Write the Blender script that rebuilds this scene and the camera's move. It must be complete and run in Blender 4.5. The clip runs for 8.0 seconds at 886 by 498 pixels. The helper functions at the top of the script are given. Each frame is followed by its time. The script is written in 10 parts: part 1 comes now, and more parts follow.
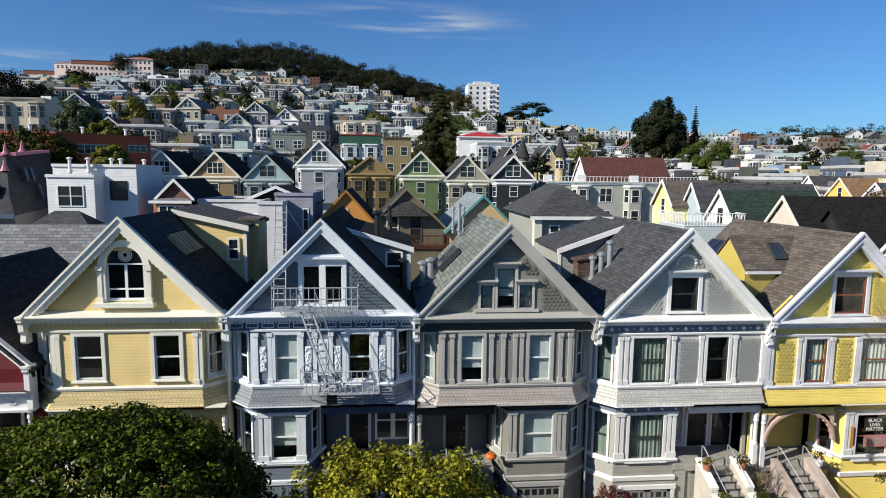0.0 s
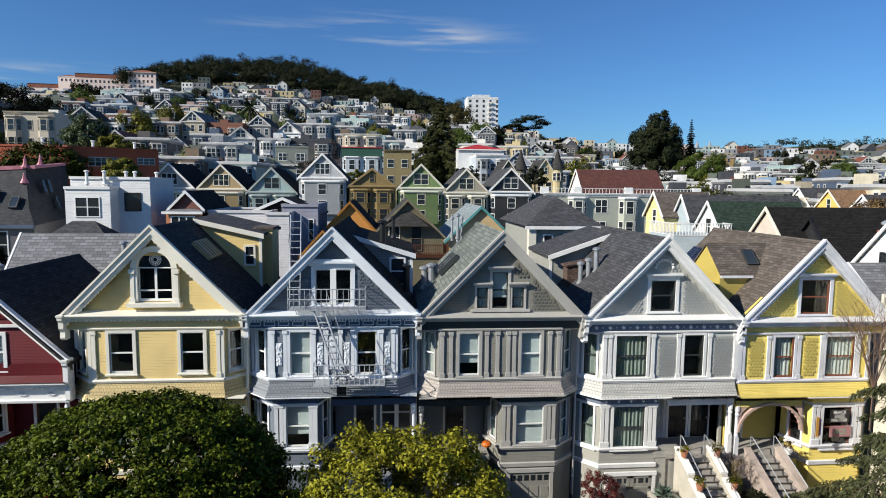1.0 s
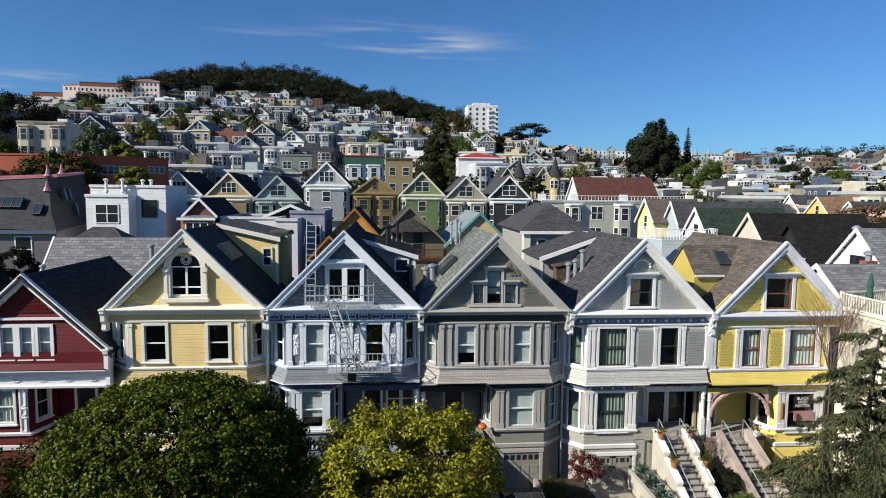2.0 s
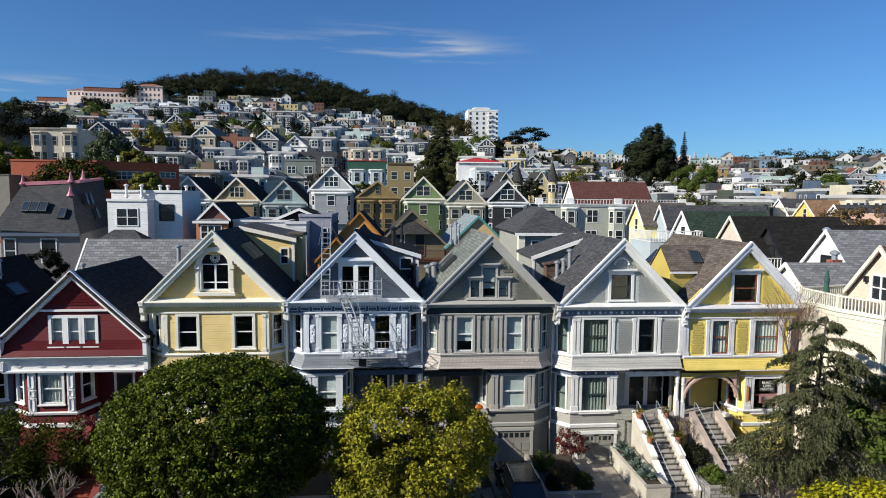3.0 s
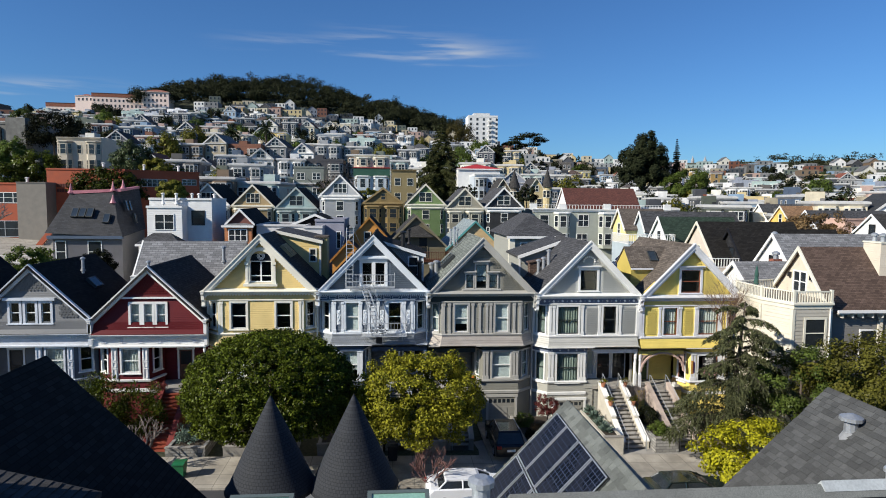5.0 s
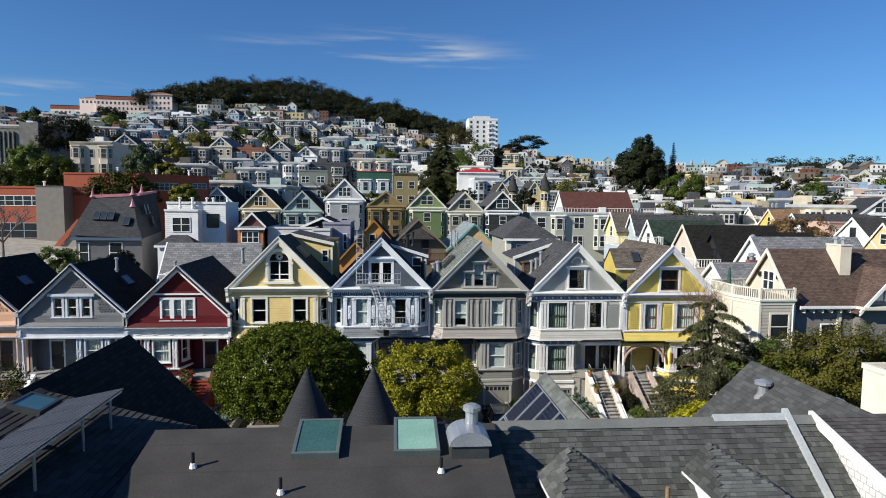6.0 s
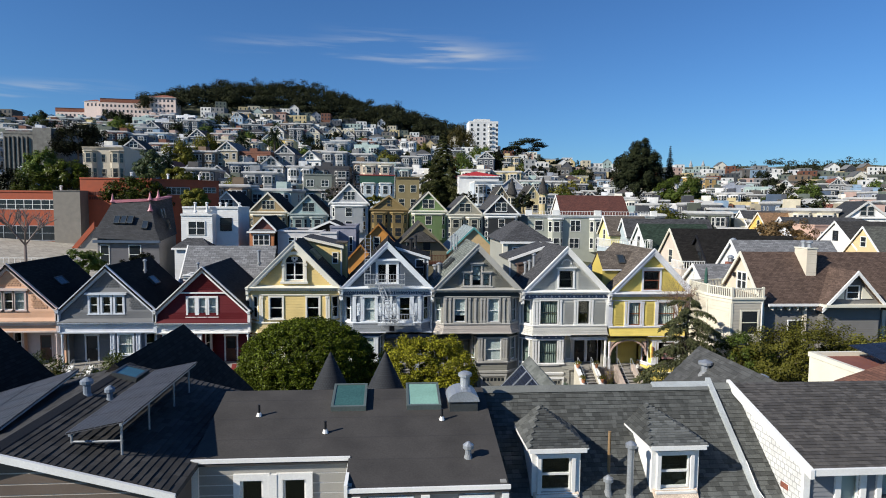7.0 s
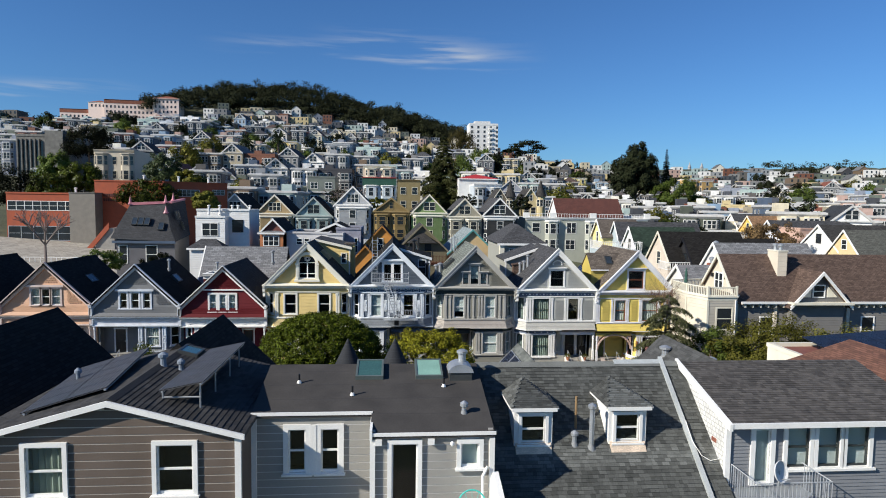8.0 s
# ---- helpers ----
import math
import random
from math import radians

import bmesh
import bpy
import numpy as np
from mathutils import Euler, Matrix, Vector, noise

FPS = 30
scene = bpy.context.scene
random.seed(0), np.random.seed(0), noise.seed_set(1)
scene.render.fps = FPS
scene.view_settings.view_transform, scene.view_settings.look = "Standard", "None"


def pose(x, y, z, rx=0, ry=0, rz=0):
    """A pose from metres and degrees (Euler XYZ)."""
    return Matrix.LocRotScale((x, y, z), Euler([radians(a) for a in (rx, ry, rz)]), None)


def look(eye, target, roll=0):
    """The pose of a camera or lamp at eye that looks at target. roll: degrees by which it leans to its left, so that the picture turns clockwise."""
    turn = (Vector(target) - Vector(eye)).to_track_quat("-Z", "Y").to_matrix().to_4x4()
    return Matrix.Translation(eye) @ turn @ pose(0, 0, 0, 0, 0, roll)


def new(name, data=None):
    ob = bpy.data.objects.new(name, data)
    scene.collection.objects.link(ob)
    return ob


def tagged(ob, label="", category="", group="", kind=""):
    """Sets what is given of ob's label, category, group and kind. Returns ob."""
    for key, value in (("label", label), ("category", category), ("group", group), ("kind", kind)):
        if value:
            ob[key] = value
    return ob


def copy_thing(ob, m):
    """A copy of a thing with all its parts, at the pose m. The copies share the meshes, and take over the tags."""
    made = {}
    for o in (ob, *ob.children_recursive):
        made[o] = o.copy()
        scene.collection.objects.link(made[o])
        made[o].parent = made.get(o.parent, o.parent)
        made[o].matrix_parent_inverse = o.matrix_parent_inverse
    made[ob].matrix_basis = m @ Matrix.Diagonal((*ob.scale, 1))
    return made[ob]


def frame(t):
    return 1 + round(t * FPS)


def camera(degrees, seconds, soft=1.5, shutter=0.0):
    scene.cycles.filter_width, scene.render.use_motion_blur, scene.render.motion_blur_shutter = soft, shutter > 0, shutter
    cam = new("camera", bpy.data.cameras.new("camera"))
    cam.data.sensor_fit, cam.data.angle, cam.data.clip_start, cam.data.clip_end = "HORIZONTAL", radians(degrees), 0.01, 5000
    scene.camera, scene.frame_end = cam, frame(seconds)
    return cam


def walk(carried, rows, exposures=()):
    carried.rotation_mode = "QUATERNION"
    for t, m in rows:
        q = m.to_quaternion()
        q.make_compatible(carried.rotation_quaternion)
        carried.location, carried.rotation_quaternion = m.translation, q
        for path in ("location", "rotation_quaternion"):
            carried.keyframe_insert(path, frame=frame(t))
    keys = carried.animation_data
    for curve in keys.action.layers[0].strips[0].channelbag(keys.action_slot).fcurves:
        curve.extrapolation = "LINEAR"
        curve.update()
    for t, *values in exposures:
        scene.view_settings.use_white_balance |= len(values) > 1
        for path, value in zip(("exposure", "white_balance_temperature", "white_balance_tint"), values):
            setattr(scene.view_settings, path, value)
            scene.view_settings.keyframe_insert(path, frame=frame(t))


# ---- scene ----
cam = camera(72.1, 8.0, 1.0)
METRES, EYE, TILT, LEAN, TURN = 30.2, 15.0, 0.0, 0.0, -6.5
PATH = [
    (0, (-1.056, 0.508, 14.907), (-0.879, 2.485, 14.667), 0.6),
    (0.5, (-1.154, -0.691, 14.887), (-0.978, 1.289, 14.668), 0.6),
    (1, (-1.276, -2.033, 14.928), (-1.098, -0.051, 14.726), 0.6),
    (1.5, (-1.397, -3.535, 14.935), (-1.22, -1.552, 14.746), 0.6),
    (3, (-1.841, -8.897, 15.064), (-1.667, -6.912, 14.896), 0.5),
    (3.5, (-2.04, -10.85, 15.145), (-1.866, -8.864, 14.978), 0.5),
    (4, (-2.212, -12.887, 15.275), (-2.039, -10.902, 15.111), 0.5),
    (4.5, (-2.369, -14.909, 15.405), (-2.197, -12.923, 15.244), 0.5),
    (6, (-2.987, -21.301, 15.872), (-2.817, -19.314, 15.719), 0.6),
    (6.5, (-3.196, -23.494, 16.102), (-3.027, -21.507, 15.95), 0.6),
    (7, (-3.346, -25.674, 16.341), (-3.179, -23.687, 16.192), 0.6),
    (7.5, (-3.537, -27.889, 16.574), (-3.371, -25.901, 16.425), 0.7),
    (8, (-3.787, -30.099, 16.737), (-3.62, -28.111, 16.59), 0.8),
]
walk(cam, [(t, look(eye, target, roll)) for t, eye, target, roll in PATH])

# ---------------------------------------------------------------- light
SUN_EL, SUN_AZ = radians(31), math.atan2(-0.912, -0.41)
world = bpy.data.worlds.new("sky")
scene.world = world
world.use_nodes = True
wn, wl = world.node_tree.nodes, world.node_tree.links
wn.clear()
w_out, w_bg = wn.new("ShaderNodeOutputWorld"), wn.new("ShaderNodeBackground")
w_sky = wn.new("ShaderNodeTexSky")
w_sky.sky_type, w_sky.sun_disc = "NISHITA", False
w_sky.sun_elevation, w_sky.sun_rotation = SUN_EL, SUN_AZ
w_sky.altitude, w_sky.air_density, w_sky.dust_density, w_sky.ozone_density = 60, 1.0, 0.3, 2.5
# thin streaks of high cloud
w_co, w_map = wn.new("ShaderNodeTexCoord"), wn.new("ShaderNodeMapping")
w_map.inputs["Scale"].default_value = (2.2, 2.2, 30.0)
w_map.inputs["Rotation"].default_value = (0.0, radians(4), 0.0)
w_n1 = wn.new("ShaderNodeTexNoise")
w_n1.inputs["Scale"].default_value, w_n1.inputs["Detail"].default_value = 3.2, 8
w_sep = wn.new("ShaderNodeSeparateXYZ")


def w_math(op, a, b):
    n_ = wn.new("ShaderNodeMath")
    n_.operation = op
    for k_, v_ in enumerate((a, b)):
        if isinstance(v_, (int, float)):
            n_.inputs[k_].default_value = v_
        else:
            wl.new(v_, n_.inputs[k_])
    return n_.outputs[0]


def w_fade(src, lo, hi):
    n_ = wn.new("ShaderNodeMapRange")
    n_.interpolation_type = "SMOOTHSTEP"
    n_.inputs[1].default_value, n_.inputs[2].default_value = lo, hi
    wl.new(src, n_.inputs[0])
    return n_.outputs[0]


def wisp(x0, z0, wx, wz, slope, amount):
    """A wind-drawn streak of cirrus about one bearing and height of the northern sky."""
    dx = w_math("SUBTRACT", w_sep.outputs["X"], x0)
    dz = w_math("SUBTRACT", w_math("SUBTRACT", w_sep.outputs["Z"], z0), w_math("MULTIPLY", dx, slope))
    dz = w_math("ADD", dz, w_math("MULTIPLY", w_math("SUBTRACT", w_n1.outputs[0], 0.5), wz * 2.2))
    a = w_math("MULTIPLY", w_fade(w_math("ABSOLUTE", dx, 0), wx, wx * 0.1), w_fade(w_math("ABSOLUTE", dz, 0), wz, 0.0))
    a = w_math("MULTIPLY", a, w_fade(w_n1.outputs[0], 0.36, 0.72))
    return w_math("MULTIPLY", w_math("MULTIPLY", a, w_fade(w_sep.outputs["Y"], 0.0, 0.3)), amount)


w_mix, w_tint = wn.new("ShaderNodeMix"), wn.new("ShaderNodeMix")
w_mix.data_type = w_tint.data_type = "RGBA"
w_tint.blend_type = "MULTIPLY"
w_tint.inputs["Factor"].default_value = 1.0
w_tint.inputs["B"].default_value = (0.54, 0.95, 1.45, 1)
w_mix.inputs["B"].default_value = (7.0, 7.6, 8.4, 1)
wl.new(w_co.outputs["Generated"], w_map.inputs["Vector"])
wl.new(w_map.outputs[0], w_n1.inputs["Vector"])
wl.new(w_co.outputs["Generated"], w_sep.inputs[0])
w_cl = 0.0
for q in ((0.05, 0.243, 0.20, 0.030, -0.057, 0.55), (0.09, 0.239, 0.09, 0.015, -0.08, 0.3), (-0.47, 0.151, 0.13, 0.014, 0.09, 0.5), (-0.13, 0.240, 0.17, 0.016, 0.03, 0.34), (-0.38, 0.30, 0.18, 0.024, 0.1, 0.2)):
    w_cl = w_math("ADD", wisp(*q), w_cl)
wl.new(w_cl, w_mix.inputs["Factor"])
wl.new(w_sky.outputs[0], w_tint.inputs["A"])
wl.new(w_tint.outputs["Result"], w_mix.inputs["A"])
wl.new(w_mix.outputs["Result"], w_bg.inputs["Color"])
w_bg.inputs["Strength"].default_value = 0.061
wl.new(w_bg.outputs[0], w_out.inputs["Surface"])

sun = new("sun", bpy.data.lights.new("sun", "SUN"))
sun.data.energy, sun.data.angle, sun.data.color = 5.0, radians(0.53), (1.0, 0.95, 0.85)
SUN_DIR = Vector((math.sin(SUN_AZ) * math.cos(SUN_EL), math.cos(SUN_AZ) * math.cos(SUN_EL), math.sin(SUN_EL)))
sun.matrix_world = look(SUN_DIR * 100, (0, 0, 0))
scene.view_settings.exposure = 0.31

# ---------------------------------------------------------------- materials
MATS = {}


def rgba(c):
    return (c[0], c[1], c[2], 1.0)


def mat(name, color, rough=0.6, metal=0.0, var=0.12, grain=3.0, bump=0.15, pattern="", pitch=0.13, palette=None, palette2=None, island=0.0, dirt=0.12, spec=0.4):
    """A procedural surface. UV is laid in metres along every face. pattern: lap, board, shingle, seam, panel."""
    if name in MATS:
        return MATS[name]
    m = bpy.data.materials.new(name)
    m.use_nodes = True
    n, l = m.node_tree.nodes, m.node_tree.links
    b = n["Principled BSDF"]
    b.inputs["Roughness"].default_value, b.inputs["Metallic"].default_value = rough, metal
    b.inputs["Specular IOR Level"].default_value = spec
    co = n.new("ShaderNodeTexCoord")
    uv, ob = co.outputs["UV"], co.outputs["Object"]
    if palette:
        info = n.new("ShaderNodeObjectInfo")
        ramp = n.new("ShaderNodeValToRGB")
        ramp.color_ramp.interpolation = "CONSTANT"
        els = ramp.color_ramp.elements
        for i, c in enumerate(palette):
            e = els[i] if i < 2 else els.new(i / len(palette))
            e.position, e.color = i / len(palette), rgba(c)
        if palette2:
            geo = n.new("ShaderNodeNewGeometry")
            l.new(geo.outputs["Random Per Island"], ramp.inputs[0])
        else:
            l.new(info.outputs["Random"], ramp.inputs[0])
        base = ramp.outputs[0]
    else:
        rgb = n.new("ShaderNodeRGB")
        rgb.outputs[0].default_value = rgba(color)
        base = rgb.outputs[0]

    def noise_tex(scale, detail, src):
        t = n.new("ShaderNodeTexNoise")
        t.inputs["Scale"].default_value, t.inputs["Detail"].default_value = scale, detail
        l.new(src, t.inputs["Vector"])
        return t.outputs[0]

    def ranged(src, lo, hi, a=0.3, z=0.7):
        r = n.new("ShaderNodeMapRange")
        for i, v in enumerate((a, z, lo, hi)):
            r.inputs[i + 1].default_value = v
        l.new(src, r.inputs[0])
        return r.outputs[0]

    def times(a, fac):
        x = n.new("ShaderNodeVectorMath")
        x.operation = "SCALE"
        l.new(a, x.inputs[0])
        l.new(fac, x.inputs["Scale"])
        return x.outputs[0]

    fine, broad = noise_tex(grain * 8, 5, ob), noise_tex(grain * 0.35, 4, ob)
    col = times(base, ranged(fine, 1 - var, 1 + var))
    col = times(col, ranged(broad, 1 - dirt, 1 + dirt))
    height = fine
    if island:
        geo = n.new("ShaderNodeNewGeometry")
        col = times(col, ranged(geo.outputs["Random Per Island"], 1 - island, 1 + island, 0, 1))
        info = n.new("ShaderNodeObjectInfo")
        col = times(col, ranged(info.outputs["Random"], 1 - island, 1 + island, 0, 1))
    if pattern in ("lap", "board", "seam"):
        sep = n.new("ShaderNodeSeparateXYZ")
        l.new(uv, sep.inputs[0])
        q = n.new("ShaderNodeMath")
        q.operation = "DIVIDE"
        q.inputs[1].default_value = pitch
        l.new(sep.outputs["X" if pattern == "board" else "Y"], q.inputs[0])
        fr = n.new("ShaderNodeMath")
        fr.operation = "FRACT"
        l.new(q.outputs[0], fr.inputs[0])
        if pattern == "lap":
            inv = n.new("ShaderNodeMath")
            inv.operation = "SUBTRACT"
            inv.inputs[0].default_value = 1.0
            l.new(fr.outputs[0], inv.inputs[1])
            height = inv.outputs[0]
        else:
            height = ranged(fr.outputs[0], 0.0, 1.0, 0.0, 0.06)
    if pattern in ("shingle", "panel", "soft"):
        br = n.new("ShaderNodeTexBrick")
        br.inputs["Scale"].default_value = 1.0
        br.inputs["Brick Width"].default_value, br.inputs["Row Height"].default_value = (pitch, pitch) if pattern == "panel" else (pitch * (2.2 if pattern == "shingle" else 1.1), pitch)
        br.inputs["Mortar Size"].default_value, br.inputs["Mortar Smooth"].default_value = 0.012 * pitch / 0.14, 0.3
        br.inputs["Color1"].default_value, br.inputs["Color2"].default_value = (0.68, 0.68, 0.68, 1), (1.25, 1.25, 1.25, 1)
        br.inputs["Mortar"].default_value = (0.45, 0.45, 0.45, 1)
        if pattern == "panel":
            br.offset = 0.0
            if "solar" not in name:
                br.inputs["Color1"].default_value, br.inputs["Color2"].default_value = (0.92, 0.92, 0.92, 1), (1.06, 1.06, 1.06, 1)
                br.inputs["Mortar Size"].default_value = 0.018
            if "solar" in name:
                k_ = 6.0 if "blue" in name else 5.0
                br.inputs["Mortar"].default_value = (k_, k_, k_, 1)
        if pattern == "soft":
            br.inputs["Color1"].default_value, br.inputs["Color2"].default_value, br.inputs["Mortar"].default_value = (0.93, 0.93, 0.93, 1), (1.06, 1.06, 1.06, 1), (0.55, 0.55, 0.55, 1)
        l.new(uv, br.inputs["Vector"])
        mx = n.new("ShaderNodeMix")
        mx.data_type, mx.blend_type = "RGBA", "MULTIPLY"
        mx.inputs["Factor"].default_value = 1.0
        l.new(col, mx.inputs["A"])
        l.new(br.outputs["Color"], mx.inputs["B"])
        col = mx.outputs["Result"]
        height = br.outputs["Color"]
    l.new(col, b.inputs["Base Color"])
    l.new(ranged(broad, max(0.05, rough - 0.1), min(1.0, rough + 0.1)), b.inputs["Roughness"])
    if bump:
        bp = n.new("ShaderNodeBump")
        bp.inputs["Strength"].default_value, bp.inputs["Distance"].default_value = bump, 0.05 if pattern == "lap" else 0.02
        l.new(height, bp.inputs["Height"])
        l.new(bp.outputs[0], b.inputs["Normal"])
    MATS[name] = m
    return m


def glass_mat():
    """Window glass: clear with a mirror sheen at low angles."""
    m = bpy.data.materials.new("window glass")
    m.use_nodes = True
    n, l = m.node_tree.nodes, m.node_tree.links
    n.remove(n["Principled BSDF"])
    tr, gl, mx, fr = n.new("ShaderNodeBsdfTransparent"), n.new("ShaderNodeBsdfGlossy"), n.new("ShaderNodeMixShader"), n.new("ShaderNodeLayerWeight")
    pw, mr = n.new("ShaderNodeMath"), n.new("ShaderNodeMapRange")
    pw.operation = "POWER"
    pw.inputs[1].default_value = 4.0
    mr.inputs[3].default_value, mr.inputs[4].default_value = 0.05, 0.9
    tr.inputs[0].default_value = (0.8, 0.85, 0.83, 1)
    gl.inputs["Roughness"].default_value = 0.02
    fr.inputs["Blend"].default_value = 0.5
    l.new(fr.outputs["Facing"], pw.inputs[0])
    l.new(pw.outputs[0], mr.inputs[0])
    l.new(mr.outputs[0], mx.inputs[0])
    l.new(tr.outputs[0], mx.inputs[1])
    l.new(gl.outputs[0], mx.inputs[2])
    l.new(mx.outputs[0], n["Material Output"].inputs[0])
    return m


GLASS = glass_mat()
FAR_GLASS = mat("far window glass", (0.02, 0.025, 0.03), 0.12, var=0.3, bump=0.0, spec=0.6)
WHITE = mat("white paint", (0.82, 0.805, 0.765), 0.5, bump=0.05, var=0.05, dirt=0.06)
CREAM = mat("cream paint", (0.72, 0.68, 0.56), 0.5, bump=0.05, var=0.05, dirt=0.06)
SASH_DK = mat("dark sash paint", (0.035, 0.04, 0.04), 0.4, bump=0.03)
SASH_RED = mat("rust red sash paint", (0.22, 0.07, 0.035), 0.45, bump=0.05)
# Near-black in place of plaster: the indoor shade is in the colour.
DARKROOM = mat("painted room darkness", (0.02, 0.019, 0.018), 0.8, bump=0.0)
CURTAIN = mat("white curtain cloth", (0.62, 0.63, 0.62), 0.9, bump=0.1, var=0.08)
BLIND = mat("pale window blind", (0.74, 0.77, 0.80), 0.8, bump=0.1)
GREEN_CURTAIN = mat("sage curtain cloth", (0.30, 0.34, 0.31), 0.9, bump=0.1)
ROOF_DK = mat("dark asphalt shingles", (0.055, 0.052, 0.049), 0.85, pattern="shingle", pitch=0.16, bump=0.5, spec=0.15)
ROOF_BLK = mat("black asphalt shingles", (0.022, 0.0205, 0.019), 0.85, pattern="shingle", pitch=0.16, bump=0.5, spec=0.1)
ROOF_GRN = mat("green-grey slate shingles", (0.17, 0.185, 0.165), 0.8, pattern="shingle", pitch=0.2, bump=0.5, spec=0.15)
ROOF_GRY = mat("grey asphalt shingles", (0.072, 0.072, 0.076), 0.85, pattern="shingle", pitch=0.16, bump=0.5, spec=0.15)
ROOF_LGT = mat("light grey slate shingles", (0.21, 0.21, 0.215), 0.8, pattern="shingle", pitch=0.22, bump=0.5, spec=0.15)
ROOF_BRN = mat("brown asphalt shingles", (0.13, 0.108, 0.09), 0.85, pattern="shingle", pitch=0.16, bump=0.5, spec=0.15)
ROOF_DBR = mat("dark brown asphalt shingles", (0.115, 0.078, 0.062), 0.85, pattern="shingle", pitch=0.13, bump=0.5, spec=0.15)
ROOF_OLV = mat("dark green asphalt shingles", (0.035, 0.055, 0.04), 0.85, pattern="shingle", pitch=0.16, bump=0.5, spec=0.15)
METAL = mat("galvanised metal", (0.42, 0.44, 0.46), 0.5, 0.6, bump=0.05)
BLACK = mat("black metal", (0.015, 0.015, 0.017), 0.45, bump=0.03)
CONCRETE = mat("concrete", (0.30, 0.28, 0.25), 0.85, bump=0.2, dirt=0.2)
STONE = mat("pinkish stucco stone", (0.42, 0.34, 0.29), 0.85, bump=0.5, dirt=0.25)
ASPHALT = mat("asphalt", (0.055, 0.055, 0.058), 0.9, bump=0.3, dirt=0.2)
BARK = mat("bark", (0.09, 0.07, 0.055), 0.9, bump=0.8, grain=6)
BRICK = mat("red brick", (0.28, 0.10, 0.065), 0.85, pattern="shingle", pitch=0.075, bump=0.5)


def paint(name, c, pattern="lap", pitch=0.13, **k):
    k.setdefault("bump", 0.8)
    return mat(name, c, k.pop("rough", 0.55), pattern=pattern, pitch=pitch, var=0.05, dirt=0.07, **k)


# ---------------------------------------------------------------- mesh tools
class Geo:
    """Collects faces; M places what is added next."""

    def __init__(self, M=None):
        self.v, self.f, self.M, self.weld = [], [], M, False

    def add(self, vs, fs):
        o = len(self.v)
        if self.M is not None:
            vs = [self.M @ Vector(p) for p in vs]
        self.v += [tuple(p) for p in vs]
        self.f += [tuple(i + o for i in f) for f in fs]
        return self

    def box(self, x0, x1, y0, y1, z0, z1):
        return self.add([(x0, y0, z0), (x1, y0, z0), (x1, y1, z0), (x0, y1, z0), (x0, y0, z1), (x1, y0, z1), (x1, y1, z1), (x0, y1, z1)],
                        [(0, 3, 2, 1), (4, 5, 6, 7), (0, 1, 5, 4), (1, 2, 6, 5), (2, 3, 7, 6), (3, 0, 4, 7)])

    def prism(self, poly, a, b, axis="y"):
        """poly: (x, z) for axis y, (y, z) for x, (x, y) for z."""
        k = len(poly)
        put = {"y": lambda p, s: (p[0], s, p[1]), "x": lambda p, s: (s, p[0], p[1]), "z": lambda p, s: (p[0], p[1], s)}[axis]
        vs = [put(p, a) for p in poly] + [put(p, b) for p in poly]
        return self.add(vs, [tuple(range(k)), tuple(range(2 * k - 1, k - 1, -1))] + [(i, i + k, (i + 1) % k + k, (i + 1) % k) for i in range(k)])

    def tube(self, p, q, r, n=6, r2=None):
        p, q = Vector(p), Vector(q)
        d = (q - p).normalized()
        a = d.orthogonal().normalized()
        c = d.cross(a)
        r2 = r if r2 is None else r2
        ring = [(math.cos(2 * math.pi * i / n), math.sin(2 * math.pi * i / n)) for i in range(n)]
        vs = [p + a * (r * x) + c * (r * y) for x, y in ring] + [q + a * (r2 * x) + c * (r2 * y) for x, y in ring]
        return self.add(vs, [(i, (i + 1) % n, (i + 1) % n + n, i + n) for i in range(n)] + [tuple(range(n))[::-1], tuple(range(n, 2 * n))])

    def lathe(self, x, y, prof, n=10):
        """prof: (r, z) from bottom to top."""
        vs = [(x + r * math.cos(2 * math.pi * i / n), y + r * math.sin(2 * math.pi * i / n), z) for r, z in prof for i in range(n)]
        fs = [(j * n + i, j * n + (i + 1) % n, (j + 1) * n + (i + 1) % n, (j + 1) * n + i) for j in range(len(prof) - 1) for i in range(n)]
        return self.add(vs, fs + [tuple(range(n))[::-1], tuple(range((len(prof) - 1) * n, len(prof) * n))])

    def band(self, line, prof):
        """Sweeps a closed profile of (out, z) along a level line of (x, y), with mitres. Out is to the right of the way reversed: towards -y for a line that runs to +x."""
        n, k = len(line), len(prof)
        nor = []
        for a, b in zip(line, line[1:]):
            d = Vector((b[0] - a[0], b[1] - a[1])).normalized()
            nor.append(Vector((d.y, -d.x)))
        vs = []
        for i, p in enumerate(line):
            if i == 0:
                m = nor[0]
            elif i == n - 1:
                m = nor[-1]
            else:
                m = nor[i - 1] + nor[i]
                m = m * (2.0 / m.length_squared) if m.length > 0.1 else nor[i]
            vs += [(p[0] + m.x * o, p[1] + m.y * o, z) for o, z in prof]
        fs = [(i * k + j, (i + 1) * k + j, (i + 1) * k + (j + 1) % k, i * k + (j + 1) % k) for i in range(n - 1) for j in range(k)]
        return self.add(vs, fs + [tuple(range(k)), tuple(range((n - 1) * k, n * k))[::-1]])

